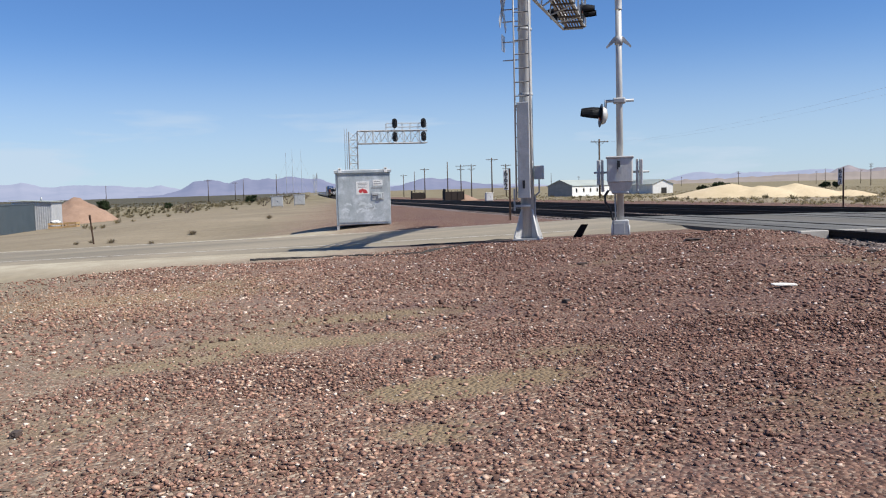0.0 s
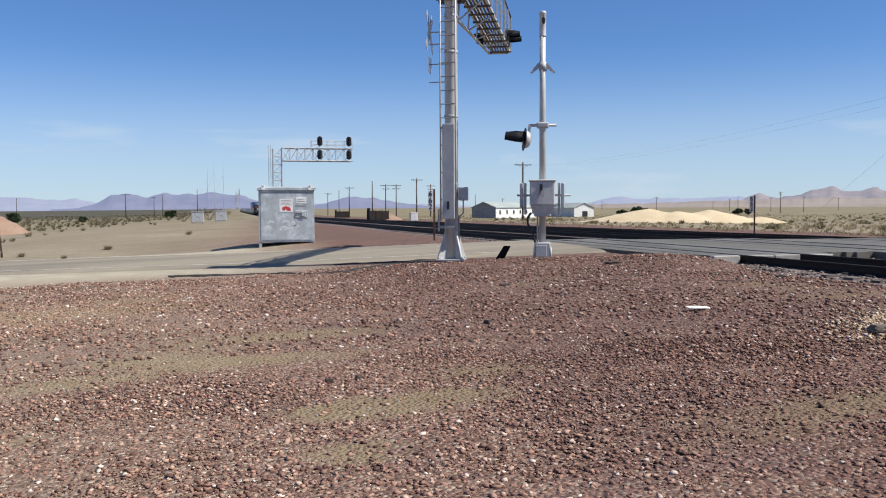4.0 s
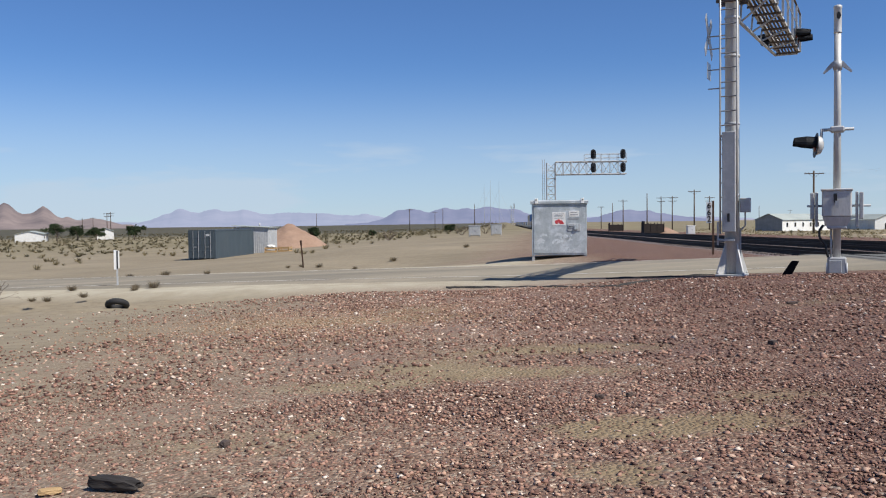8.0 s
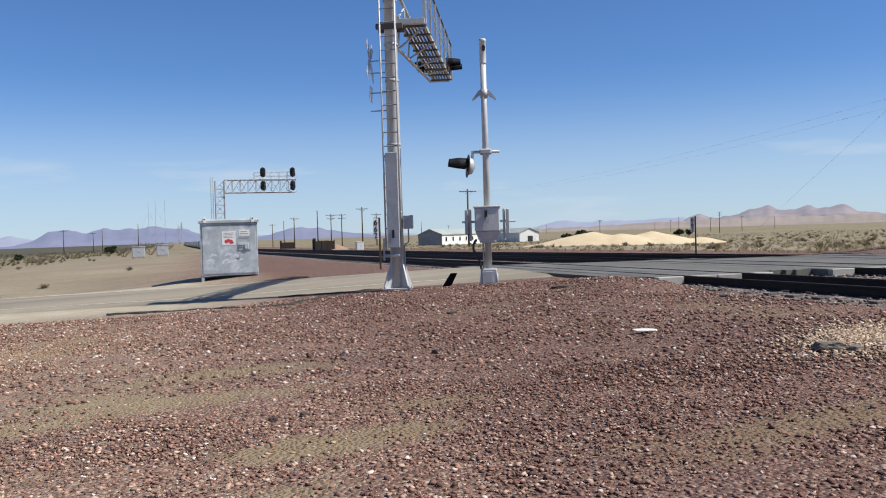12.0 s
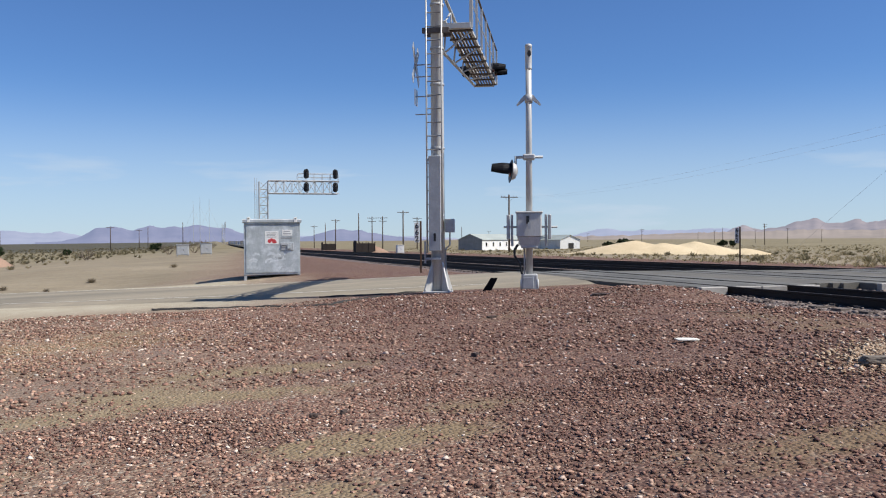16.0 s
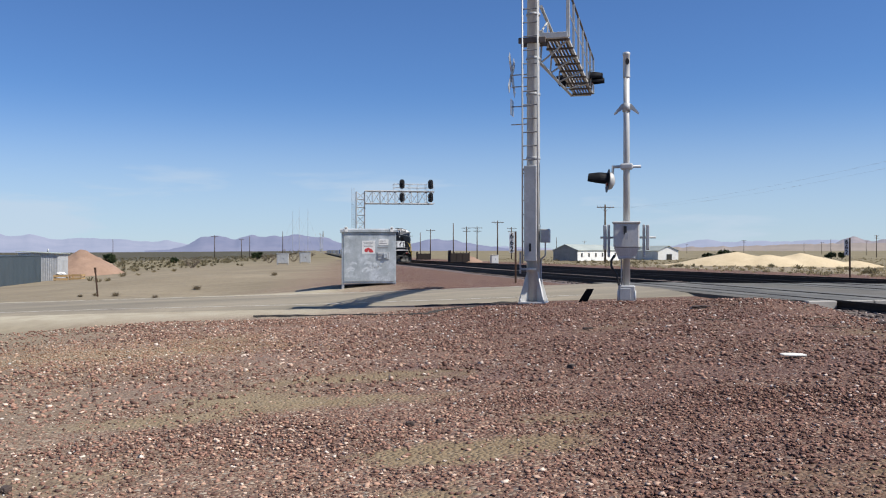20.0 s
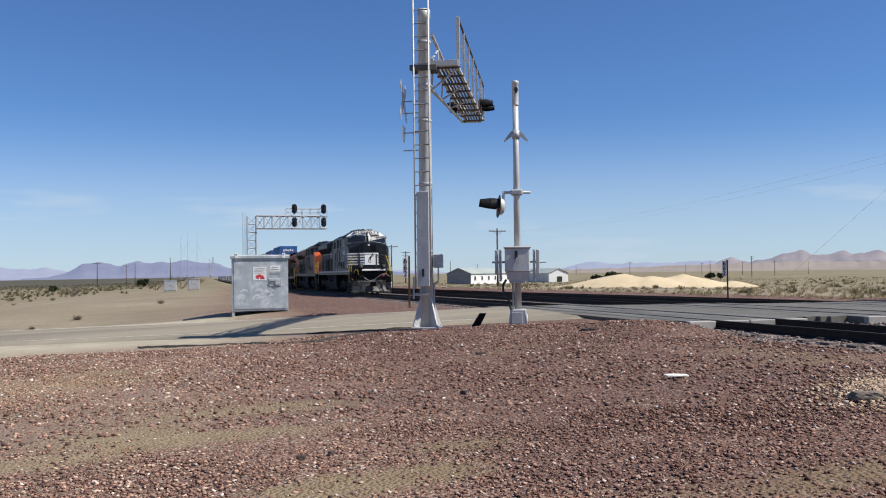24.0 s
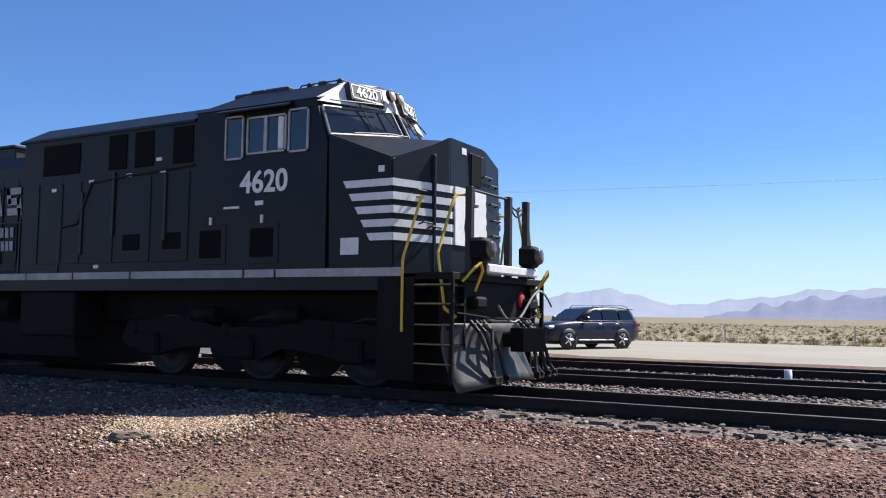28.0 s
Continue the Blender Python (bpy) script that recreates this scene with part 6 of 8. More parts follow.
        for y0, y1 in ((3.3, 3.95), (4.35, 5.0)):
            pn = part("cab_panel", boxes((min(x, x + s * 0.012), max(x, x + s * 0.012), y0, y1, 1.88, 2.5), bev=0.004), body, loco)
            part("vent", boxes((min(x, x + s * 0.018), max(x, x + s * 0.018), y0 + 0.1, y1 - 0.1, 1.98, 2.42)), GRILLE, pn)
            part("latch", boxes((min(x, x + s * 0.03), max(x, x + s * 0.03), (y0 + y1) / 2 - 0.02, (y0 + y1) / 2 + 0.02, 2.5, 2.62)), STRIPE if lead else DARK, pn)
    for x, y, w, ln, h in ((0.3, 3.0, 0.2, 0.3, 0.1), (-0.35, 3.3, 0.14, 0.14, 0.12), (0.0, 3.9, 0.35, 0.6, 0.1), (-0.5, 4.5, 0.25, 0.5, 0.07), (-0.15, 2.95, 0.1, 0.1, 0.14)):
        part("roof_fitting", boxes((x - w, x + w, y - ln, y + ln, 4.7, 4.72 + h), bev=0.03), DARK, loco)
    for y, ln in ((2.7, 0.1), (3.0, 0.16), (3.3, 0.08), (3.75, 0.5), (4.25, 0.3)):
        part("roof_fitting", boxes((-0.84, -0.66, y, y + ln, 4.68, 4.78), bev=0.02), DARK, loco)
    part("roof_rail", path_rod(((-0.8, 2.75, 4.7), (-0.8, 2.8, 4.76), (-0.8, 3.5, 4.76), (-0.8, 3.55, 4.7)), 0.012, 5), DARK, loco)
    part("horn", rods((((-0.3, 4.95, 4.82), (-0.3, 4.4, 4.86)), ((-0.1, 4.95, 4.82), (-0.1, 4.5, 4.86)), ((0.1, 4.95, 4.82), (0.1, 4.45, 4.86))), 0.05, 8), DARK, loco)
    # equipment cab behind
    bm = bmesh.new()
    extrude(bm, ((-1.47, 1.72), (1.47, 1.72), (1.47, 4.22), (0.9, 4.55), (-0.9, 4.55), (-1.47, 4.22)), "y", 5.05, 9.6)
    part("equipment_cab", bm, side, loco)
    bm = bmesh.new()
    extrude(bm, ((-1.5, 4.2), (1.5, 4.2), (1.5, 4.24), (0.9, 4.57), (-0.9, 4.57), (-1.5, 4.24)), "y", 5.1, 9.75)
    part("equipment_roof", bm, body if lead else BLACK, loco)
    bm = bmesh.new()
    extrude(bm, ((-1.2, 1.72), (1.2, 1.72), (1.2, 3.84), (1.0, 4.09), (-1.0, 4.09), (-1.2, 3.84)), "y", 9.6, 13.3)
    part("engine_hood", bm, side, loco)
    bm = bmesh.new()
    extrude(bm, ((-1.2, 1.72), (1.2, 1.72), (1.2, 3.3), (1.53, 3.75), (1.53, 4.04), (0.9, 4.38), (-0.9, 4.38), (-1.53, 4.04), (-1.53, 3.75), (-1.2, 3.3)), "y", 13.6, 21.2)
    extrude(bm, ((-1.2, 1.72), (1.2, 1.72), (1.2, 3.3), (1.25, 3.8), (0.9, 4.1), (-0.9, 4.1), (-1.25, 3.8), (-1.2, 3.3)), "y", 13.3, 13.6)
    part("radiator_cab", bm, side, loco, "overhanging radiator housing")
    part("exhaust_pipe", boxes((-0.4, 0.4, 12.05, 13.6, 4.05, 4.5), bev=0.03), DARK, loco)
    part("exhaust_rim", boxes((-0.45, 0.45, 12.0, 13.65, 4.48, 4.54), bev=0.01), DARK, loco)
    for y in (10.0, 10.45, 10.9):
        part("roof_tank", turned(lathe(((0.05, -0.5), (0.16, -0.45), (0.17, 0.4), (0.05, 0.5)), 12), pose(0, y, 4.2, 0, 90)), GRIME, loco)
    for s in (-1, 1):
        x = s * 1.47
        def slab(name, y0, y1, z0, z1, mt, dx=0.014, parent=loco, x=x):
            return part(name, boxes((min(x, x + s * dx), max(x, x + s * dx), y0, y1, z0, z1), bev=0.004), mt, parent)
        for y0, y1, z0, z1 in ((5.15, 5.6, 3.55, 4.15), (6.05, 6.5, 3.55, 4.15), (6.7, 7.15, 3.55, 4.15), (7.9, 8.9, 3.55, 4.1)):
            slab("grille", y0, y1, z0, z1, GRILLE)
        for y0, y1 in ((5.2, 6.0), (6.08, 6.9), (6.98, 7.75), (7.83, 8.25), (8.33, 8.9), (8.98, 9.5)):
            slab("access_door", y0, y1, 1.95, 3.4, side)
        for y0 in (5.35, 6.3):
            slab("door_vent", y0, y0 + 0.42, 2.15, 2.42, GRILLE, 0.02)
        for y0, dz in ((5.7, 0.0), (6.95, 0.1), (7.75, -0.2)):
            slab("pull_bar", y0, y0 + 0.06, 2.3 + dz, 3.4 + dz, DARK, 0.04)
        part("cable_run", path_rod(((x + s * 0.03, 8.3, 2.6), (x + s * 0.03, 7.9, 2.65), (x + s * 0.03, 7.55, 3.35), (x + s * 0.03, 6.6, 3.42), (x + s * 0.03, 5.1, 3.5)), 0.02, 5), DARK, loco)
        if lead:
            for y0, z0 in ((5.75, 3.42), (6.55, 3.4), (7.5, 3.35), (8.5, 3.25), (7.3, 1.86), (5.85, 3.62)):
                slab("notice", y0, y0 + 0.13, z0, z0 + 0.06, STRIPE, 0.018)
        x = s * 1.2
        for i in range(6):
            y0 = 9.65 + 0.61 * i
            slab("hood_door", y0, y0 + 0.59, 1.85, 3.62, side, 0.02, x=x)
            part("door_hinge", boxes((min(x, x + s * 0.04), max(x, x + s * 0.04), y0 + 0.56, y0 + 0.61, 2.0, 3.5)), side, loco)
        for i in range(9):
            y0 = 13.75 + 0.82 * i
            slab("radiator_door", y0, y0 + 0.7, 1.85, 3.2, GRILLE if i % 2 else side, 0.02, x=x)
        for i in range(6):
            y0 = 13.8 + 1.22 * i
            part("radiator_screen", hull(bmesh.new(), ((s * 1.22, y0, 3.32), (s * 1.22, y0 + 1.1, 3.32), (s * 1.25, y0 + 1.1, 3.3), (s * 1.25, y0, 3.3)), ((s * 1.5, y0, 3.7), (s * 1.5, y0 + 1.1, 3.7), (s * 1.53, y0 + 1.1, 3.69), (s * 1.53, y0, 3.69))), GRILLE, loco)
        if lead:
            # painted shapes on the hood: slanting bands, two broad forms and two rows of marks
            hood_paint(loco, s)
        # side handrail
        hr = part("side_rail", path_rod(((s * 1.46, 8.35, 2.72), (s * 1.46, 13, 2.78), (s * 1.46, 21.3, 2.78)), 0.018, 5), DARK, loco)
        for i in range(11):
            y0 = 8.4 + 1.25 * i
            part("rail_post", boxes((s * 1.46 - 0.026, s * 1.46 + 0.022, y0 - 0.022, y0 + 0.022, 1.7, 2.8)), DARK, hr)
        part("air_reservoir", rods((((s * 1.15, 12.2, 1.2), (s * 1.15, 14.0, 1.2)), ((s * 1.15, 10.2, 1.2), (s * 1.15, 11.9, 1.2))), 0.22, 14), GRIME, loco)
        part("battery_box", boxes((min(s * 0.8, s * 1.42), max(s * 0.8, s * 1.42), 7.95, 9.6, 0.75, 1.5), bev=0.03), GRIME, loco)
    tank = bmesh.new()
    extrude(tank, ((-1.3, 0.4), (-1.0, 0.25), (1.0, 0.25), (1.3, 0.4), (1.4, 0.95), (1.2, 1.05), (-1.2, 1.05), (-1.4, 0.95)), "y", 8.0, 14.3)
    part("fuel_tank", tank, GRIME, loco)
    part("rear_platform", boxes((-1.5, 1.5, 21.2, 22.1, 1.55, 1.72), bev=0.02), GRIME, loco)
    part("rear_plow", boxes((-1.4, 1.4, 21.9, 22.0, 0.2, 1.55), bev=0.02), GRIME, loco)
    part("rear_coupler", boxes((-0.14, 0.14, 21.9, 22.7, 0.75, 1.02), bev=0.04), GRIME, loco)
    bogie(loco, 4.15)
    bogie(loco, 17.9)
    set_body(loco, -0.14, -0.055)
    shorten(loco)
    return loco


def hood_paint(loco, s):
    x = s * 1.246
    def patch(name, rows, label=""):
        bm = bmesh.new()
        for r in rows:
            r = [(y + 0.3, z) for y, z in r]
            hull(bm, [(x, y, z) for y, z in r], [(x + s * 0.006, y, z) for y, z in r])
        part(name, bm, FADED_WHITE, loco, label)
    for i in range(5):
        patch("painted_band", [((11.5 + 0.05 * i, 2.92 + 0.11 * i), (13.3 - 0.06 * i, 2.92 + 0.11 * i), (13.28 - 0.06 * i, 2.985 + 0.11 * i), (11.52 + 0.05 * i, 2.985 + 0.11 * i))], "faded white painted band")
    patch("painted_form", [((11.02, 2.92), (11.2, 2.92), (11.36, 3.45), (11.18, 3.45)), ((10.5, 2.92), (10.68, 2.92), (10.84, 3.45), (10.66, 3.45)), ((10.6, 2.92), (10.82, 2.92), (11.24, 3.45), (11.02, 3.45))], "faded white painted form")
    patch("painted_form", [((9.78, 2.92), (10.3, 2.92), (10.34, 3.06), (9.78, 3.06)), ((9.74, 2.92), (9.9, 2.92), (9.96, 3.25), (9.8, 3.25)), ((9.84, 3.12), (10.3, 3.12), (10.3, 3.25), (9.84, 3.25)), ((10.16, 3.14), (10.32, 3.14), (10.4, 3.45), (10.24, 3.45)), ((9.8, 3.32), (10.36, 3.32), (10.4, 3.45), (9.8, 3.45))], "faded white painted form")
    for z, n in ((2.5, 7), (2.24, 8)):
        rows = []
        for k in range(n):
            y = 10.02 + 1.38 * k / n
            rows.append(((y, z), (y + 0.13, z), (y + 0.15, z + 0.19), (y + 0.02, z + 0.19)))
        patch("painted_bars", rows, "row of small faded white marks")


FADED_WHITE = stuff_mat("faded_white", (0.3, 0.31, 0.32), (0.42, 0.43, 0.44), 3, 0.6, 0, 0.02, 30, None, (0.14, 0.14, 0.15))
lead_loco = locomotive(True, "black diesel locomotive with white nose stripes and yellow handrails")
second_loco = locomotive(False, "faded orange diesel locomotive with yellow nose stripes", (CAB_DUST_SHADE, DULL_SHADED_ORANGE, ORANGE))
LOCO_PITCH = 19.7


# container cars behind
CONTAINER_BLUE = stuff_mat("container_blue", (0.03, 0.11, 0.3), (0.05, 0.15, 0.38), 1.0, 0.5, 0, 0.05, 20, (1, 1, 0.3), (0.04, 0.1, 0.24))
CONTAINER_GREY = stuff_mat("container_grey", (0.32, 0.31, 0.29), (0.42, 0.41, 0.38), 1.0, 0.5, 0, 0.05, 20, (1, 1, 0.3), (0.24, 0.22, 0.2))
CONTAINER_TAN = stuff_mat("container_tan", (0.4, 0.34, 0.26), (0.5, 0.43, 0.34), 1.0, 0.5, 0, 0.05, 20, (1, 1, 0.3), (0.3, 0.25, 0.19))
CONTAINER_WHITE = stuff_mat("container_white", (0.6, 0.6, 0.58), (0.7, 0.7, 0.68), 1.0, 0.5, 0, 0.05, 20, (1, 1, 0.3), (0.5, 0.48, 0.44))


def container_wall(s, w, ln, h, wave=0.278):
    """One corrugated long wall between corner posts and rails."""
    bm = bmesh.new()
    n = int(ln / wave)
    row = []
    for i in range(4 * n + 1):
        y = ln * i / (4 * n)
        d = (0.0, 0.0, 0.036, 0.036)[i % 4]
        row.append((s * (w / 2 - 0.012 - d), y))
    lo = [bm.verts.new((x, y, 0.15)) for x, y in row]
    hi = [bm.verts.new((x, y, h - 0.1)) for x, y in row]
    for i in range(len(row) - 1):
        bm.faces.new((lo[i], lo[i + 1], hi[i + 1], hi[i]) if s < 0 else (lo[i + 1], lo[i], hi[i], hi[i + 1]))
    return bm


def container(m, material, ln=12.19, h=2.6, label="", marks=0, detailed=False, category="shipping container", group="containers on the train"):
    t = thing("shipping_container", m, label, category, group)
    w = 2.44
    part("long_wall", container_wall(-1, w, ln, h), material, t)
    part("long_wall", container_wall(1, w, ln, h), material, t)
    part("inner_lining", boxes((-w / 2 + 0.06, w / 2 - 0.06, 0.03, ln - 0.03, 0.1, h - 0.05)), material, t)
    part("roof", boxes((-w / 2 + 0.02, w / 2 - 0.02, 0.02, ln - 0.02, h - 0.06, h - 0.01), bev=0.01), material, t)
    for x in (-1, 1):
        for y in (0.0, ln):
            y0 = y if y == 0 else y - 0.16
            part("corner_post", boxes((x * w / 2 - (0.16 if x > 0 else 0), x * w / 2 + (0.16 if x < 0 else 0), y0, y0 + 0.16, 0.0, h), bev=0.01), material, t)
    part("bottom_rail", boxes((-w / 2, -w / 2 + 0.08, 0.1, ln - 0.1, 0.02, 0.17), (w / 2 - 0.08, w / 2, 0.1, ln - 0.1, 0.02, 0.17)), material, t)
    part("top_rail", boxes((-w / 2, -w / 2 + 0.06, 0.1, ln - 0.1, h - 0.1, h - 0.01), (w / 2 - 0.06, w / 2, 0.1, ln - 0.1, h - 0.1, h - 0.01)), material, t)
    if detailed:
        for s in (-1, 1):
            x0, x1 = (-w / 2 + 0.17, -0.01) if s < 0 else (0.01, w / 2 - 0.17)
            door = part("door", boxes((x0, x1, -0.03, 0.04, 0.16, h - 0.12), bev=0.008), material, t)
            for z in (0.75, 1.35, 1.95):
                part("door_rib", boxes((x0 + 0.03, x1 - 0.03, -0.05, -0.03, z - 0.05, z + 0.05), bev=0.01), material, door)
            for x in (x0 + 0.28, x1 - 0.28):
                part("locking_bar", rods((((x, -0.075, 0.1), (x, -0.075, h - 0.08)),), 0.018, 6), GALV, door)
            part("handle", boxes((x0 + 0.3, x0 + 0.65, -0.1, -0.08, 1.1, 1.13)), GALV, door)
        part("marking", boxes((0.35, 0.75, -0.04, -0.031, 2.2, 2.25), (0.35, 0.7, -0.04, -0.031, 2.08, 2.13), (0.35, 0.55, -0.04, -0.031, 1.94, 2.0)), WHITE, t, "small white painted code")
    else:
        door = part("end_wall", boxes((-w / 2 + 0.16, w / 2 - 0.16, 0.0, 0.05, 0.15, h - 0.12)), material, t)
        for i in range(7):
            x = -0.9 + 0.3 * i
            part("end_rib", boxes((x - 0.06, x + 0.06, -0.03, 0.0, 0.2, h - 0.15), bev=0.01), material, door)
    if marks:
        bm = bmesh.new()
        for i in range(5):
            box(bm, -0.75 + 0.3 * i, -0.55 + 0.3 * i, -0.045, -0.032, h - 0.75 + 0.05 * (i % 2), h - 0.5 + 0.06 * (i % 2))
        part("painted_mark", bm, STRIPE, t, "white painted mark")
    return t


def well_car(m):
    t = thing("well_car", m, "grey container well car with dark running gear", "railway car", "container cars")
    for s in (-1, 1):
        bm = bmesh.new()
        extrude(bm, ((0.5, 1.05), (1.6, 1.05), (2.2, 0.4), (14.0, 0.4), (14.6, 1.05), (15.7, 1.05), (15.7, 1.3), (14.9, 1.45), (1.3, 1.45), (0.5, 1.3)), "x", min(s * 1.3, s * 1.42), max(s * 1.3, s * 1.42))
        part("side_sill", bm, CONTAINER_TAN, t)
    part("floor", boxes((-1.3, 1.3, 2.1, 14.1, 0.36, 0.44)), GRIME, t)
    part("end_deck", boxes((-1.3, 1.3, 0.3, 1.9, 1.05, 1.2), bev=0.02), GRIME, t)
    part("end_deck", boxes((-1.3, 1.3, 14.3, 15.9, 1.05, 1.2), bev=0.02), GRIME, t)
    for yc in (0.9, 15.3):
        bg = part("truck_frame", boxes((-1.1, 1.1, yc - 0.2, yc + 0.2, 0.55, 0.95), bev=0.04), GRIME, t)
        for s in (-1, 1):
            bm = bmesh.new()
            extrude(bm, ((yc - 1.25, 0.45), (yc - 0.7, 0.4), (yc - 0.4, 0.3), (yc + 0.4, 0.3), (yc + 0.7, 0.4), (yc + 1.25, 0.45), (yc + 1.2, 0.7), (yc + 0.5, 0.85), (yc - 0.5, 0.85), (yc - 1.2, 0.7)), "x", min(s * 1.0, s * 1.1), max(s * 1.0, s * 1.1))
            part("side_frame", bm, GRIME, bg)
        for y in (yc - 0.88, yc + 0.88):
            ax = part("wheelset", rods((((-1.05, y, 0.46), (1.05, y, 0.46)),), 0.08, 8), WHEEL, t)
            for s in (-1, 1):
                part("wheel", turned(lathe(((0.485, -0.07), (0.46, -0.03), (0.46, 0.06), (0.2, 0.03), (0.1, 0.07)), 16), pose(s * 0.755, y, 0.46, 0, 90 * s)), WHEEL, ax)
    part("drawbar", boxes((-0.12, 0.12, -0.35, 0.4, 0.75, 1.0), bev=0.03), GRIME, t)
    return t


TRAIN = [(lead_loco, 0.0, 0.0, 0.0), (second_loco, LOCO_PITCH, 0.0, 0.0)]
third_loco = locomotive(False, "dusty rust-brown diesel locomotive with a pale grimy nose", (RUSTY_RED, RUSTY_RED, PALE_NOSE))
TRAIN.append((third_loco, 3 * LOCO_PITCH - 0.2, 0.0, 180.0))   # runs with its cab to the rear
car0 = well_car(pose(TRACKS[0], 0, 0))
boxes_made = {}


def load(material, h, label, marks=0):
    key = (material.name, h, marks)
    if key not in boxes_made:
        boxes_made[key] = container(pose(TRACKS[0], 0, 0), material, h=h, label=label, marks=marks)
        return boxes_made[key]
    return copy_thing(boxes_made[key], pose(TRACKS[0], 0, 0))


LOADS = [("B", "T"), ("B", "G"), ("T", "T"), ("G", "T"), ("", "G"), ("", "W"), ("G", "B")]
KINDS = {"B": (CONTAINER_BLUE, "bright blue corrugated shipping container on the train"), "G": (CONTAINER_GREY, "dusty grey corrugated shipping container on the train"), "T": (CONTAINER_TAN, "tan corrugated shipping container on the train"), "W": (CONTAINER_WHITE, "off-white corrugated shipping container on the train")}
for i in range(34):
    y = 3 * LOCO_PITCH + 2.5 + 16.6 * i
    car_ob = car0 if i == 0 else copy_thing(car0, pose(TRACKS[0], 0, 0))
    TRAIN.append((car_ob, y, 0.0, 0.0))
    upper, lower = LOADS[i % 7] if i < 4 else ("", "WGTGWB"[i % 6])
    TRAIN.append((load(*[KINDS[lower][0], 2.6, KINDS[lower][1]]), y + 2.0, 0.45, 0.0))
    if upper:
        TRAIN.append((load(KINDS[upper][0], 2.9, KINDS[upper][1], 1 if i == 0 else 0), y + 2.0, 3.08, 0.0))

# ---- across the road: yard with containers ----
SLATE = stuff_mat("slate_blue_paint", (0.04, 0.056, 0.068), (0.06, 0.08, 0.092), 0.9, 0.55, 0, 0.05, 20, (1, 1, 0.3), (0.05, 0.06, 0.068))
WALL_WHITE = stuff_mat("whitewash", (0.66, 0.65, 0.61), (0.76, 0.75, 0.71), 1.5, 0.8, 0, 0.1, 12, None, (0.52, 0.49, 0.43))
ROOF_GREY = stuff_mat("faded_roofing", (0.3, 0.33, 0.3), (0.38, 0.41, 0.37), 0.8, 0.7, 0.1, 0.1, 10, (1, 0.2, 1))
# plain grey walls, and the shade on the white warehouse's gable
WALL_GREY = stuff_mat("grey_wall_and_gable_shade", (0.2, 0.21, 0.22), (0.28, 0.29, 0.3), 1.0, 0.7, 0, 0.1, 12)
BARK = stuff_mat("dry_bark", (0.1, 0.075, 0.055), (0.18, 0.14, 0.105), 4, 0.95, 0, 0.4, 40, (1, 1, 0.3))
LEAF = island_mat("dusty_leaves", [(0.0, (0.02, 0.032, 0.014)), (0.5, (0.035, 0.055, 0.022)), (1.0, (0.07, 0.085, 0.035))])
DRY = island_mat("dry_scrub", [(0.0, (0.22, 0.18, 0.1)), (0.4, (0.31, 0.255, 0.15)), (0.75, (0.4, 0.33, 0.205)), (1.0, (0.28, 0.24, 0.14))], thin=0.45)
BRUSH = island_mat("brown_brush", [(0.0, (0.16, 0.125, 0.08)), (0.5, (0.26, 0.21, 0.14)), (1.0, (0.36, 0.3, 0.2))], thin=0.4)
SAGE = island_mat("sage_scrub", [(0.0, (0.13, 0.115, 0.065)), (0.5, (0.2, 0.17, 0.1)), (1.0, (0.28, 0.235, 0.15))], thin=0.4)
CRATE_WOOD = stuff_mat("crate_wood", (0.36, 0.23, 0.1), (0.45, 0.3, 0.15), 3, 0.85, 0, 0.2, 40)
TYRE = stuff_mat("tyre_rubber", (0.012, 0.012, 0.012), (0.022, 0.021, 0.02), 6, 0.8, 0, 0.15)


def heap(name, m, rx, ry, h, material, label, lobes, seed, n=40, rough=0.12):
    """A heap of loose material: several rounded lobes on one sheet."""
    vs, fs = [], []
    for j in range(n):
        for i in range(n):
            u, v = -1 + 2 * i / (n - 1), -1 + 2 * j / (n - 1)
            z = max(q * max(0.0, 1 - math.hypot((u - a) / w, (v - b) / w)) ** 0.8 for a, b, w, q in lobes)
            z *= 1 + rough * noise.fractal((u * 4, v * 4, seed), 0.9, 2.0, 4)
            vs.append((u * rx, v * ry, h * z - 0.12 + (0.03 * noise.noise((u * 20, v * 20, seed)) if z > 0.02 else 0)))
    fs = [(j * n + i, j * n + i + 1, (j + 1) * n + i + 1, (j + 1) * n + i) for j in range(n - 1) for i in range(n - 1)]
    ob = raw_mesh(name, vs, fs, material, True)
    ob.matrix_basis = m
    return tagged(ob, label, "heap")


def at_ground(x, y, up=0.0, rz=0.0):
    return pose(x, y, gz(x, y) + up, 0, 0, rz)


container(at_ground(-26.4, 74.3, 0.0, 1), SLATE, 12.19, 2.6, "slate-blue steel shipping container standing on the dirt yard", detailed=True, group="yard containers")


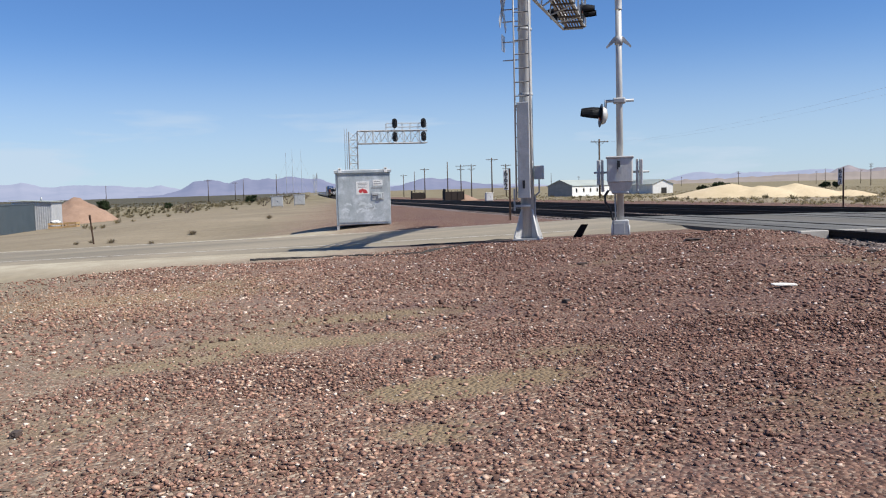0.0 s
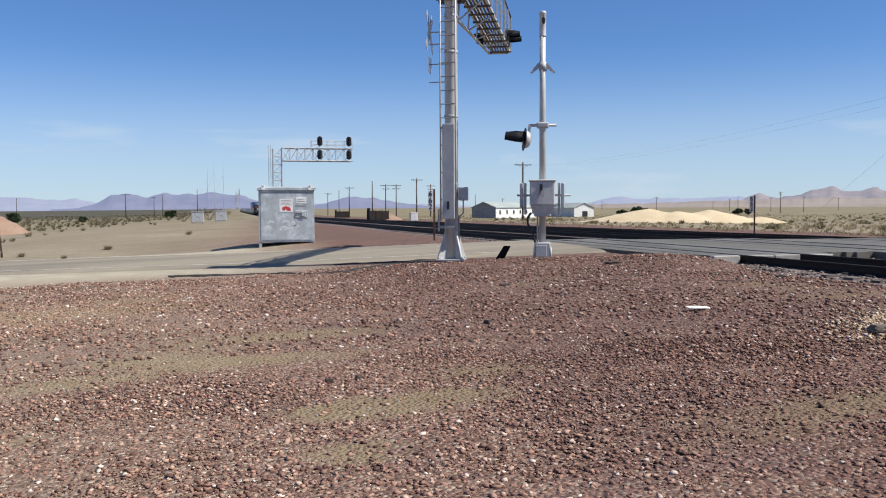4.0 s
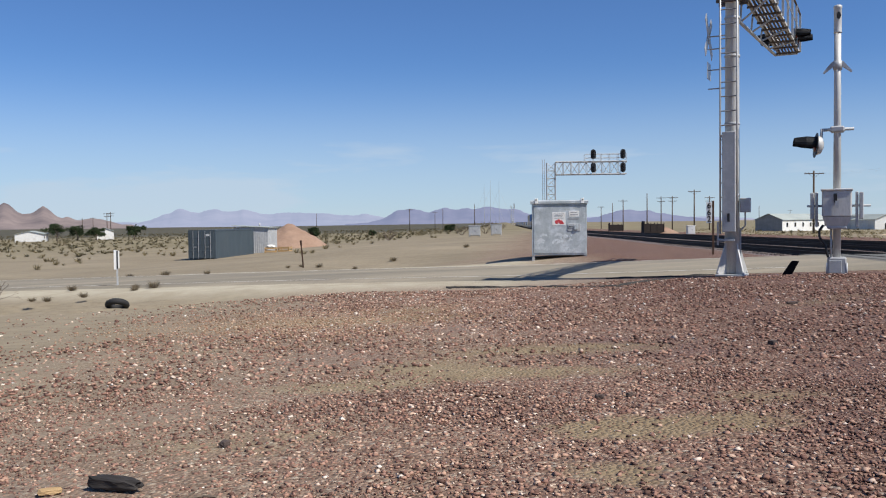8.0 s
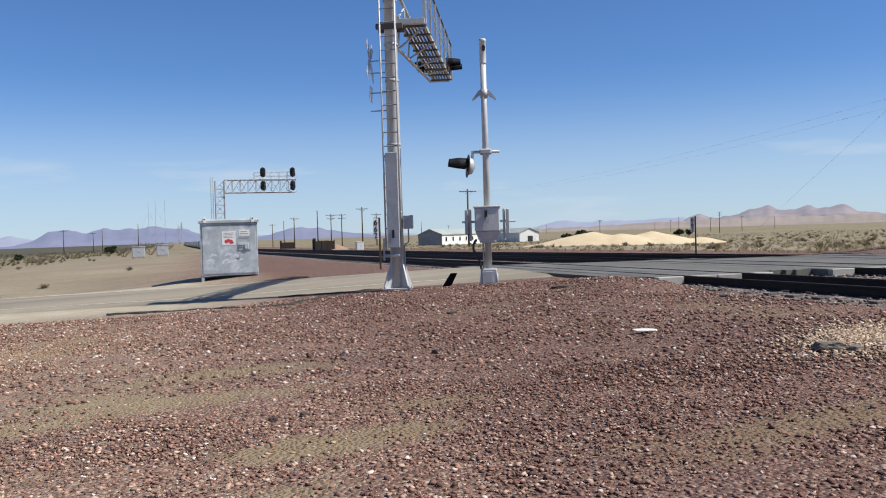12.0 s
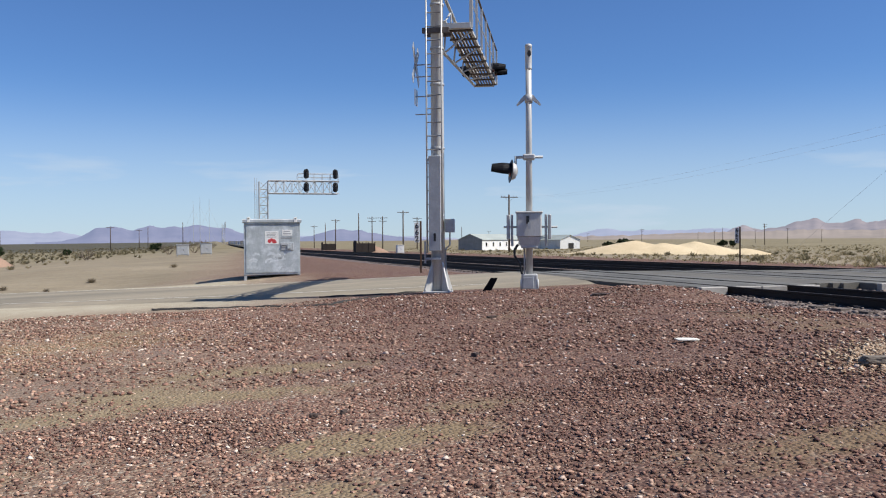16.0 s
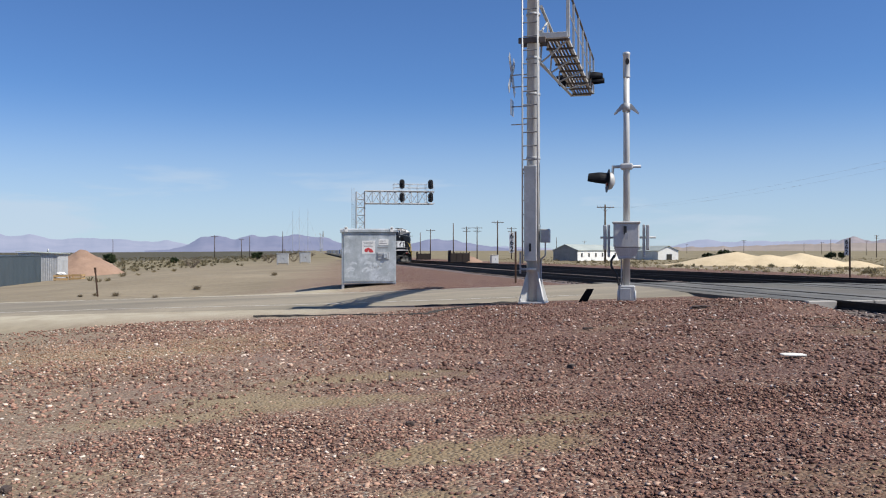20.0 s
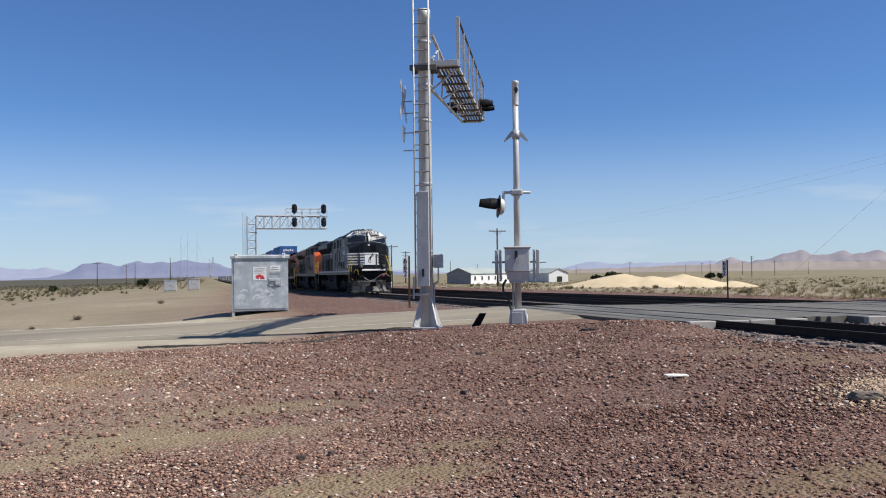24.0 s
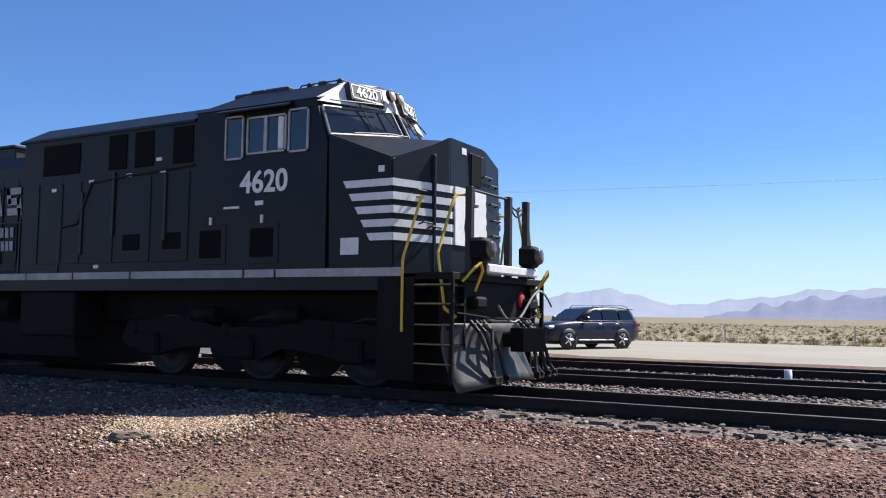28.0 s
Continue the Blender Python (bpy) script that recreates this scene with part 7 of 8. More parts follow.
def tin_shed(m):
    t = thing("metal_shed", m, "small corrugated zinc shed behind the container", "shed")
    for s, (a, b) in enumerate((((-1.8, -2.2), (1.8, -2.2)), ((1.8, -2.2), (1.8, 2.2)), ((1.8, 2.2), (-1.8, 2.2)), ((-1.8, 2.2), (-1.8, -2.2)))):
        bm = bmesh.new()
        a, b = Vector((*a, 0)), Vector((*b, 0))
        out = (b - a).cross(Vector((0, 0, 1))).normalized()
        k = 36
        lo = [bm.verts.new(a + (b - a) * i / k + out * (0.02 if i % 2 else 0.0)) for i in range(k + 1)]
        hi = [bm.verts.new(v.co + Vector((0, 0, 2.75))) for v in lo]
        for i in range(k):
            bm.faces.new((lo[i], lo[i + 1], hi[i + 1], hi[i]))
        part("wall", bm, GALV, t)
    part("roof", turned(boxes((-2.0, 2.0, -2.4, 2.4, 0, 0.06), bev=0.01), pose(0, 0, 2.8, 0, 3)), ROOF_GREY, t)
    part("door", boxes((1.8, 1.85, -0.6, 0.4, 0.05, 2.1), bev=0.01), GALV, t)
    part("vent_pipe", rods((((0.4, 0, 2.8), (0.4, 0, 3.2)),), 0.08), GALV, t)
    return t


tin_shed(at_ground(-26.6, 91.5, 0.0, 3))
heap("gravel_mound", at_ground(-27.6, 110.0), 5.2, 5.2, 3.3, REDHEAP, "tall heap of reddish crushed gravel in the yard", ((0, 0, 1.0, 1.0), (0.35, 0.1, 0.7, 0.55)), 5)


def crate(m):
    t = thing("crate", m, "open yellow-brown wooden crate with slats", "crate", "crates")
    for z in (0.1, 0.4, 0.7):
        part("slat", boxes((-0.6, 0.6, -0.5, -0.46, z, z + 0.17)), CRATE_WOOD, t)
        part("slat", boxes((-0.6, 0.6, 0.46, 0.5, z, z + 0.17)), CRATE_WOOD, t)
        part("slat", boxes((-0.6, -0.56, -0.46, 0.46, z, z + 0.17)), CRATE_WOOD, t)
        part("slat", boxes((0.56, 0.6, -0.46, 0.46, z, z + 0.17)), CRATE_WOOD, t)
    for x in (-0.52, 0.52):
        for y in (-0.42, 0.42):
            part("post", boxes((x - 0.04, x + 0.04, y - 0.04, y + 0.04, 0, 0.9)), CRATE_WOOD, t)
    part("base", boxes((-0.58, 0.58, -0.46, 0.46, 0.02, 0.08)), CRATE_WOOD, t)
    return t


c0 = crate(at_ground(-23.5, 86.0, -0.35, 10))
copy_thing(c0, at_ground(-22.2, 86.6, -0.4, -5))
lump_bm = bmesh.new()
bmesh.ops.create_icosphere(lump_bm, subdivisions=3, radius=0.5)
for v in lump_bm.verts:
    v.co *= 1 + 0.16 * noise.noise(v.co * 4)
sack_mesh = bpy.data.meshes.new("sack")
lump_bm.to_mesh(sack_mesh)
lump_bm.free()
sack_mesh.materials.append(WALL_WHITE)
sack = new("sack", sack_mesh)
sack.matrix_basis = at_ground(-23.5, 86.0, 0.62) @ Matrix.Diagonal((0.9, 0.7, 0.4, 1))
tagged(sack, "slumped white sack lying on a wooden crate", "sack")



def stake(m, h, lean, label="rusty leaning steel stake beside the road"):
    t = thing("stake", m @ pose(0, 0, 0, 0, lean), label, "stake", "stakes")
    part("shaft", boxes((-0.035, 0.035, -0.006, 0.006, -0.2, h), (-0.005, 0.005, -0.035, 0.035, -0.2, h)), RUST, t)
    part("tip", boxes((-0.045, 0.045, -0.02, 0.02, h - 0.25, h), bev=0.006), RUST, t)
    return t


stake(at_ground(-9.9, 42.2), 1.35, -5)


def marker_post(m):
    t = thing("marker_post", m, "white reflector panel on a thin post at the road edge", "marker post")
    part("post", boxes((-0.03, 0.03, -0.01, 0.03, -0.2, 1.2)), GALV, t)
    part("panel", boxes((-0.11, 0.0, -0.022, -0.01, 0.62, 1.3), bev=0.004), WHITE, t)
    part("panel", boxes((0.02, 0.08, -0.024, -0.012, 0.66, 1.28), bev=0.004), WALL_WHITE, t)
    part("stripe", boxes((-0.02, 0.03, -0.03, -0.024, 0.64, 1.27)), DARK, t)
    return t


marker_post(at_ground(-13.6, 29.7, 0.0, 20))


def ring(name, m, label):
    bm = bmesh.new()
    rings = []
    for i in range(28):
        a = 2 * math.pi * i / 28
        rings.append([bm.verts.new(((0.3 + 0.11 * math.cos(b)) * math.cos(a), 0.1 * math.sin(b) * 1.1, (0.3 + 0.11 * math.cos(b)) * math.sin(a))) for b in (2 * math.pi * k / 10 for k in range(10))])
    for i in range(28):
        for k in range(10):
            bm.faces.new((rings[i][k], rings[(i + 1) % 28][k], rings[(i + 1) % 28][(k + 1) % 10], rings[i][(k + 1) % 10])).smooth = True
    me = bpy.data.meshes.new(name)
    bm.to_mesh(me)
    bm.free()
    me.materials.append(TYRE)
    ob = new(name, me)
    ob.matrix_basis = m
    return tagged(ob, label, "tyre")


ring("tyre", at_ground(-10.5, 22.9, -0.08, 15) @ pose(0, 0, 0, 62) @ Matrix.Scale(0.78, 4), "old black tyre half buried in the roadside dirt")


# ---- poles along the line ----
def utility_pole(m, h, arms, label="weathered timber utility pole with crossarms", group="utility poles", girth=0.16):
    t = thing("utility_pole", m, label, "utility pole", group)
    bm = bmesh.new()
    rod(bm, (0, 0, -0.5), (0, 0, h), girth, 10, girth * 0.7)
    part("pole", bm, TIMBER, t)
    for z, w in arms:
        part("crossarm", boxes((-w, w, -0.2, -0.09, z - 0.06, z + 0.06), bev=0.008), TIMBER, t)
        part("brace", rods((((-w * 0.5, -0.15, z - 0.05), (0, -0.13, z - 0.6)), ((w * 0.5, -0.15, z - 0.05), (0, -0.13, z - 0.6))), 0.02, 5), RUST, t)
        for k in (-0.9, -0.55, 0.55, 0.9):
            part("insulator", turned(lathe(((0.03, 0), (0.05, 0.06), (0.03, 0.1), (0.05, 0.14), (0.02, 0.18)), 8), pose(k * w, -0.14, z + 0.06)), GALV, t)
    return t


p0 = utility_pole(at_ground(41.6, 121.2), 8.5, ((8.1, 1.3),))
p1 = utility_pole(at_ground(44.1, 234.7), 8.9, ((8.5, 1.4), (7.6, 1.1)))
p2 = utility_pole(at_ground(35.8, 224.0), 9.4, ())
for x, y, kind, rz in ((38.4, 180.9, p0, 4), (41.3, 235.4, p1, -3), (32.2, 242.0, p0, 8), (39.7, 327.5, p2, 0), (35.6, 328.4, p0, 0), (53.3, 232.7, p1, 10), (33.0, 420.0, p0, 0), (31.0, 520.0, p0, 0),
                       (115.7, 408.0, p2, 0), (159.4, 502.3, p0, 5), (240.6, 463.2, p1, 0), (340.7, 764.1, p0, 0), (333.7, 536.3, p0, 0), (287.2, 452.7, p2, 0), (331.5, 485.8, p0, 0), (218.8, 314.2, p1, 20),
                       (301.6, 412.4, p0, 0), (407.2, 519.6, p0, 0), (455.0, 760.0, p2, 0), (-35.1, 318.8, p0, 0), (-97.9, 447.3, p2, 0), (-12.2, 345.9, p2, 0), (-33.1, 409.3, p0, 0), (-29.4, 409.6, p2, 0),
                       (-135.0, 290.0, p1, 0), (-141.0, 300.0, p1, 0), (-190.0, 390.0, p0, 0), (-210.0, 420.0, p0, 0), (420.0, 330.0, p0, 0), (450.0, 250.0, p2, 0)):
    copy_thing(kind, at_ground(x, y, -0.05, rz))


def transformer_pole(m):
    t = utility_pole(m, 6.4, ((6.2, 1.1), (5.45, 0.95)), "dark timber utility pole with a transformer can beyond the tracks", "utility poles", 0.125)
    part("transformer", turned(lathe(((0.1, 4.15), (0.2, 4.2), (0.2, 4.9), (0.14, 4.98), (0.05, 5.1)), 14), pose(0.3, -0.2, 0.0)), GALV, t, "grey transformer can")
    part("hanger", boxes((0.05, 0.3, -0.24, -0.12, 4.3, 4.38)), RUST, t)
    part("hanger", boxes((0.05, 0.3, -0.24, -0.12, 4.7, 4.78)), RUST, t)
    part("side_bar", rods((((0.1, -0.1, 4.98), (-0.95, -0.15, 4.95)),), 0.04, 6), DARK, t)
    part("drop_wire", path_rod(((0.3, -0.2, 4.5), (0.5, -0.3, 4.0), (0.42, -0.3, 3.4), (0.1, -0.2, 3.1)), 0.012, 5), DARK, t)
    return t


transformer_pole(at_ground(31.5, 29.4, 0.0, -45))


def wire(a, b, sag, label="thin dark overhead wire between the poles"):
    a, b = Vector(a), Vector(b)
    pts = [a + (b - a) * i / 24 - Vector((0, 0, sag * 4 * (i / 24) * (1 - i / 24))) for i in range(25)]
    cu = bpy.data.curves.new("overhead_wire", "CURVE")
    cu.dimensions, cu.bevel_depth, cu.bevel_resolution = "3D", 0.0035, 0
    sp = cu.splines.new("POLY")
    sp.points.add(24)
    for p, q in zip(sp.points, pts):
        p.co = (*q, 1)
    cu.materials.append(GALV)
    tagged(new("overhead_wire", cu), label, "wire", "overhead wires")


wire((30.0, 29.5, 6.6), (41.0, 121.2, 7.3), 1.0)
wire((31.3, 28.2, 6.6), (42.4, 121.2, 7.3), 1.1)
wire((30.0, 29.5, 6.55), (47.0, -60.0, 8.4), 0.9)
wire((31.3, 28.2, 6.55), (48.6, -60.0, 9.1), 0.9)
wire((29.8, 29.6, 6.5), (24.5, 34.0, 0.1), 0.0, "guy wire from the pole down to the ground")


def milepost(m):
    t = thing("milepost", m, "dark milepost with a narrow white number plate", "milepost", "mileposts")
    part("post", boxes((-0.04, 0.04, -0.04, 0.04, -0.35, 1.95), bev=0.006), RUST, t)
    plate = part("plate", boxes((-0.25, -0.05, -0.05, -0.038, 1.1, 1.9), bev=0.003), WHITE, t, "white plate with stacked digits")
    for ch, z in (("6", 1.76), ("6", 1.5), ("2", 1.24)):
        letters(ch, 0.3, DARK, plate, pose(-0.15, -0.056, z, 90), deep=0.003, name="digit")
    return t


mp = milepost(at_ground(8.0, 34.2, 0.12, -13))
copy_thing(mp, at_ground(26.4, 40.0, 0.12, -33))


def antenna(m, h):
    t = thing("antenna_mast", m, "thin distant steel radio mast", "mast", "antenna masts")
    bm = bmesh.new()
    rod(bm, (0, 0, 0), (0, 0, h), 0.16, 6, 0.07)
    part("mast", bm, GALV, t)
    part("guys", rods((((0, 0, h * 0.8), (h * 0.35, 0, 0)), ((0, 0, h * 0.8), (-h * 0.35, 0, 0))), 0.03, 4), GALV, t)
    return t


for x, y, h in ((-13.5, 560, 27), (-9.5, 560, 29), (-4.0, 560, 28)):
    antenna(at_ground(x, y), h)


def trackside_box(m, w, h, material, label):
    t = thing("equipment_box", m, label, "cabinet", "trackside boxes")
    part("body", boxes((-w / 2, w / 2, -0.4, 0.4, 0.15, h), bev=0.03), material, t)
    part("lid", boxes((-w / 2 - 0.05, w / 2 + 0.05, -0.45, 0.45, h, h + 0.06), bev=0.015), material, t)
    for x in (-w / 2 + 0.1, w / 2 - 0.1):
        part("foot", boxes((x - 0.08, x + 0.08, -0.42, 0.42, -0.1, 0.15)), CONCRETE, t)
    part("door_panel", boxes((-w / 2 + 0.08, w / 2 - 0.08, -0.42, -0.4, 0.22, h - 0.08), bev=0.005), material, t)
    part("handle", boxes((0.05, 0.1, -0.45, -0.42, h * 0.5, h * 0.5 + 0.15)), DARK, t)
    return t


trackside_box(at_ground(-3.6, 102.0), 1.35, 1.3, GALV, "grey metal trackside equipment box on the dirt")
trackside_box(at_ground(-1.1, 106.0), 1.3, 1.35, GALV, "wide grey metal trackside equipment box")
trackside_box(at_ground(24.6, 118.0), 1.0, 1.25, WALL_WHITE, "white trackside equipment box beyond the tracks")


OLD_IRON = stuff_mat("blackened_iron", (0.014, 0.01, 0.008), (0.035, 0.024, 0.018), 4, 0.9, 0, 0.2)


def steel_bin(m, ln):
    t = thing("steel_bin", m, "rusty open steel bin beside the far track", "bin", "steel bins")
    part("floor", boxes((0, ln, -0.9, 0.9, 0.1, 0.18)), OLD_IRON, t)
    for y in (-0.9, 0.82):
        part("side", boxes((0, ln, y, y + 0.08, 0.1, 1.7), bev=0.01), OLD_IRON, t)
        for i in range(4):
            part("rib", boxes((ln * i / 3 - 0.05, ln * i / 3 + 0.05, y - 0.06, y + 0.14, 0.0, 1.9)), OLD_IRON, t)
    part("end", boxes((0, 0.08, -0.9, 0.9, 0.1, 2.2)), OLD_IRON, t)
    return t


b0 = steel_bin(at_ground(23.6, 152.0, 0, 6), 3.4)
copy_thing(b0, at_ground(27.0, 230.0, 0, 4))
heap("soil_mound", at_ground(27.5, 153.0), 2.6, 2.0, 1.3, REDHEAP, "low heap of brown soil beside the bin", ((0, 0, 1, 1),), 8, 18)


# ---- buildings ----
def warehouse(m, w, ln, eave, top, end_mat, side_mat, label, door=False, windows=5):
    """Gabled metal building: the gable at y = 0, the long wall along +y at x = w."""
    t = thing("warehouse", m, label, "building", "metal buildings")
    bm = bmesh.new()
    extrude(bm, ((0, -0.5), (w, -0.5), (w, eave), (w / 2, top), (0, eave)), "y", 0, 0.15)
    part("gable_wall", bm, end_mat, t)
    bm = bmesh.new()
    extrude(bm, ((0, -0.5), (w, -0.5), (w, eave), (w / 2, top), (0, eave)), "y", ln - 0.15, ln)
    part("gable_wall", bm, end_mat, t)
    part("long_wall", boxes((w - 0.12, w + 0.004, 0.15, ln - 0.15, -0.5, eave)), side_mat, t)
    part("long_wall", boxes((-0.004, 0.12, 0.15, ln - 0.15, -0.5, eave)), side_mat, t)
    for s in (0, 1):
        x0, x1 = (w / 2, w + 0.25) if s else (w / 2, -0.25)
        z1 = eave - (top - eave) * 0.25 / (w / 2)
        part("roof", hull_box(((x0, -0.25, top + 0.02), (x1, -0.25, z1 + 0.02), (x1, ln + 0.25, z1 + 0.02), (x0, ln + 0.25, top + 0.02)), 0.07), ROOF_GREY, t, "faded sheet roof")
    for i in range(windows):
        y = ln * (i + 0.6) / (windows + 0.3)
        win = part("window", boxes((w + 0.005, w + 0.04, y - 0.45, y + 0.45, eave * 0.42, eave * 0.78)), WALL_GREY, t)
        part("pane", boxes((w + 0.04, w + 0.05, y - 0.38, y + 0.38, eave * 0.46, eave * 0.74)), GLASS, win)
    if door:
        # dark sheet on the gable in place of the doorway's inner shade
        part("doorway", boxes((w * 0.42, w * 0.68, -0.06, -0.005, -0.3, eave * 0.66)), DOORWAY_SHADE, t, "dark panel for the shade inside the open doorway")
    return t


def hull_box(quad, thick):
    bm = bmesh.new()
    lo = [bm.verts.new(p) for p in quad]
    hi = [bm.verts.new((p[0], p[1], p[2] + thick)) for p in quad]
    fs = [bm.faces.new((lo[i], lo[(i + 1) % 4], hi[(i + 1) % 4], hi[i])) for i in range(4)] + [bm.faces.new(lo[::-1]), bm.faces.new(hi)]
    bmesh.ops.recalc_face_normals(bm, faces=fs)
    return bm


DOORWAY_SHADE = stuff_mat("doorway_shade", (0.02, 0.018, 0.016), (0.03, 0.027, 0.024), 3, 0.9, 0, 0)
# first gable: the shade on it is put in as grey
warehouse(pose(52.2, 186.8, gz(55, 185) - 0.35, 0, 0, -40), 5.7, 26.0, 2.7, 3.9, WALL_GREY, WALL_WHITE, "low white warehouse with sheet roof, its shaded gable coloured grey", windows=6)
warehouse(pose(87.6, 214.0, gz(88, 213) - 0.3, 0, 0, 12), 6.2, 16, 2.7, 3.9, WALL_WHITE, WALL_WHITE, "white shed with an dark panel for the shade inside the open doorway", door=True, windows=2)
warehouse(pose(81.0, 224.0, gz(81, 224) - 0.1, 0, 0, -8), 9.0, 7, 2.5, 3.6, WALL_WHITE, WALL_WHITE, "long low white shed beyond the tracks", windows=0)
warehouse(pose(-132.0, 226.0, gz(-132, 226) - 0.1, 0, 0, 20), 7.0, 9, 2.2, 3.0, WALL_WHITE, WALL_WHITE, "small white house among desert scrub", windows=2)
warehouse(pose(-121.0, 250.0, gz(-121, 250) - 0.1, 0, 0, 25), 5.0, 8, 2.6, 3.6, WALL_WHITE, WALL_WHITE, "small white house behind dark trees", windows=2)

heap("sand_mound", at_ground(52.5, 96.0, -0.1, -30), 13.4, 7.5, 1.95, SANDHEAP, "long pale sand heap beyond the tracks", ((-0.25, 0.0, 0.62, 1.0), (0.3, 0.05, 0.5, 0.92), (0.72, 0.0, 0.28, 0.5), (-0.65, 0.1, 0.34, 0.4), (0.02, -0.1, 0.5, 0.85)), 13, 60, 0.07)


# ---- trees and scrub ----
def clumps(centres, radii, per, size, rg):
    """Small leaf triangles strewn in ellipsoids."""
    vs = []
    for c, r in zip(centres, radii):
        d = rg.normal(size=(per, 3))
        d /= np.linalg.norm(d, axis=1)[:, None]
        p = np.asarray(c) + d * np.asarray(r) * (0.55 + 0.5 * rg.random((per, 1)))
        a, b = rg.normal(size=(per, 3)) * size, rg.normal(size=(per, 3)) * size
        vs.append(np.stack([p, p + a, p + b], 1))
    vs = np.concatenate(vs).reshape(-1, 3)
    return vs, np.arange(len(vs)).reshape(-1, 3)


def broad_tree(m, h, seed, label):
    rg = np.random.default_rng(seed)
    t = thing("tree", m, label, "tree", "yard trees")
    bm = bmesh.new()
    rod(bm, (0, 0, -0.3), (0.1, 0, h * 0.4), 0.22, 8, 0.14)
    for k in range(6):
        a = k * 1.05 + rg.random()
        rod(bm, (0.1, 0, h * (0.25 + 0.03 * k)), (1.6 * math.cos(a), 1.6 * math.sin(a), h * (0.6 + 0.04 * k)), 0.09, 6, 0.03)
    part("trunk", bm, BARK, t)
    cs = [(rg.normal() * h * 0.27, rg.normal() * h * 0.27, h * (0.35 + 0.5 * rg.random())) for _ in range(22)]
    rs = [(h * (0.13 + 0.09 * rg.random()),) * 2 + (h * (0.1 + 0.06 * rg.random()),) for _ in cs]
    vs, fs = clumps(cs, rs, 170, 0.16, rg)
    crown = raw_mesh("crown", vs, fs, LEAF)
    crown.parent = t
    return t


for x, y, h, seed in ((-125.5, 236.0, 5.2, 1), (-121.5, 240.0, 4.6, 2), (-104.0, 238.0, 4.4, 3), (-42.0, 190.0, 2.6, 4), (-118.0, 244.0, 4.0, 8), (-12.6, 201.0, 1.7, 32), (-33.0, 215.0, 1.3, 34)):
    broad_tree(at_ground(x, y, 0.0, seed * 40), h, seed, "dusty dark green tree in the desert yard")
for x, y, h, seed in ((93.0, 190.0, 2.6, 5), (96.5, 191.0, 2.2, 51), (89.8, 189.0, 1.8, 52), (146.0, 230.0, 2.2, 7), (150.0, 231.0, 1.9, 71)):
    broad_tree(at_ground(x, y, 0.0, seed * 40), h, seed, "dark green desert tree behind the sand heap")


def scrub(name, spots, sizes, material, label, per, rg, blade=0.5, lean=0.25):
    """Tufts of dry desert growth, each a burst of thin blades."""
    n = len(spots)
    base = np.column_stack([spots, ground_z(spots[:, 0], spots[:, 1])])
    a = rg.random((n, per)) * 2 * np.pi
    tilt = lean + 0.95 * rg.random((n, per))
    ln = sizes[:, None] * (0.5 + 0.6 * rg.random((n, per)))
    d = np.stack([np.cos(a) * np.sin(tilt), np.sin(a) * np.sin(tilt), np.cos(tilt)], -1)
    foot = base[:, None, :] + np.stack([np.cos(a), np.sin(a), np.zeros_like(a)], -1) * sizes[:, None, None] * 0.35 * rg.random((n, per, 1))
    tip = foot + d * ln[..., None]
    side = np.stack([-np.sin(a), np.cos(a), np.zeros_like(a)], -1) * (sizes[:, None, None] * 0.13 * blade)
    mid = foot + d * ln[..., None] * 0.6 + np.array([0, 0, 0.05]) * sizes[:, None, None]
    vs = np.stack([foot - side * 0.5, foot + side * 0.5, mid + side, tip, mid - side], 2).reshape(-1, 3)
    k = np.arange(n * per) * 5
    fs = np.concatenate([np.stack([k, k + 1, k + 2], 1), np.stack([k, k + 2, k + 4], 1), np.stack([k + 4, k + 2, k + 3], 1)])
    return tagged(raw_mesh(name, vs, fs, material), label, "scrub", kind="stuff")


rg = np.random.default_rng(21)


def strewn(n, a0, a1, r0, r1, power, keep):
    a = np.radians(a0 + (a1 - a0) * rg.random(n))
    r = r0 + (r1 - r0) * rg.random(n) ** power
    p = np.column_stack([r * np.sin(a), r * np.cos(a)])
    return p[keep(p[:, 0], p[:, 1])]


def off_heap(x, y):
    return ((x - 52.5) / 15) ** 2 + ((y - 96) / 10) ** 2 > 1


east = strewn(14000, 12, 95, 40, 330, 1.5, lambda x, y: (x > np.where(y < 24, 51.5, 31)) & off_heap(x, y))
scrub("dry_grass", east, 0.14 + 0.2 * rg.random(len(east)), DRY, "pale dry desert grass and low scrub beyond the tracks", 14, rg, 0.75, 0.5)
east2 = strewn(900, 14, 95, 48, 330, 1.4, lambda x, y: (x > np.where(y < 24, 53, 36)) & off_heap(x, y))
scrub("desert_scrub", east2, 0.26 + 0.34 * rg.random(len(east2)), SAGE, "low grey-green desert scrub on the plain", 60, rg, 0.45, 0.45)
wst = strewn(4200, -40, 5, 92, 480, 0.85, lambda x, y: (rg.random(len(x)) < (np.hypot(x, y) - 85) / 110) & (x < -8) & ~((x > -36) & (x < -16) & (y < 125)))
scrub("desert_bushes", wst, 0.35 + 0.5 * rg.random(len(wst)) ** 2, SAGE, "scattered dark desert bushes on the plain", 24, rg, 0.8, 0.5)
wst2 = strewn(420, -42, 3, 60, 300, 1.2, lambda x, y: (x < -14) & ~((x > -34) & (x < -18) & (y < 120)))
scrub("dry_tufts", wst2, 0.25 + 0.35 * rg.random(len(wst2)), DRY, "scattered dry grass tufts on the sandy flat", 46, rg, 0.4, 0.35)
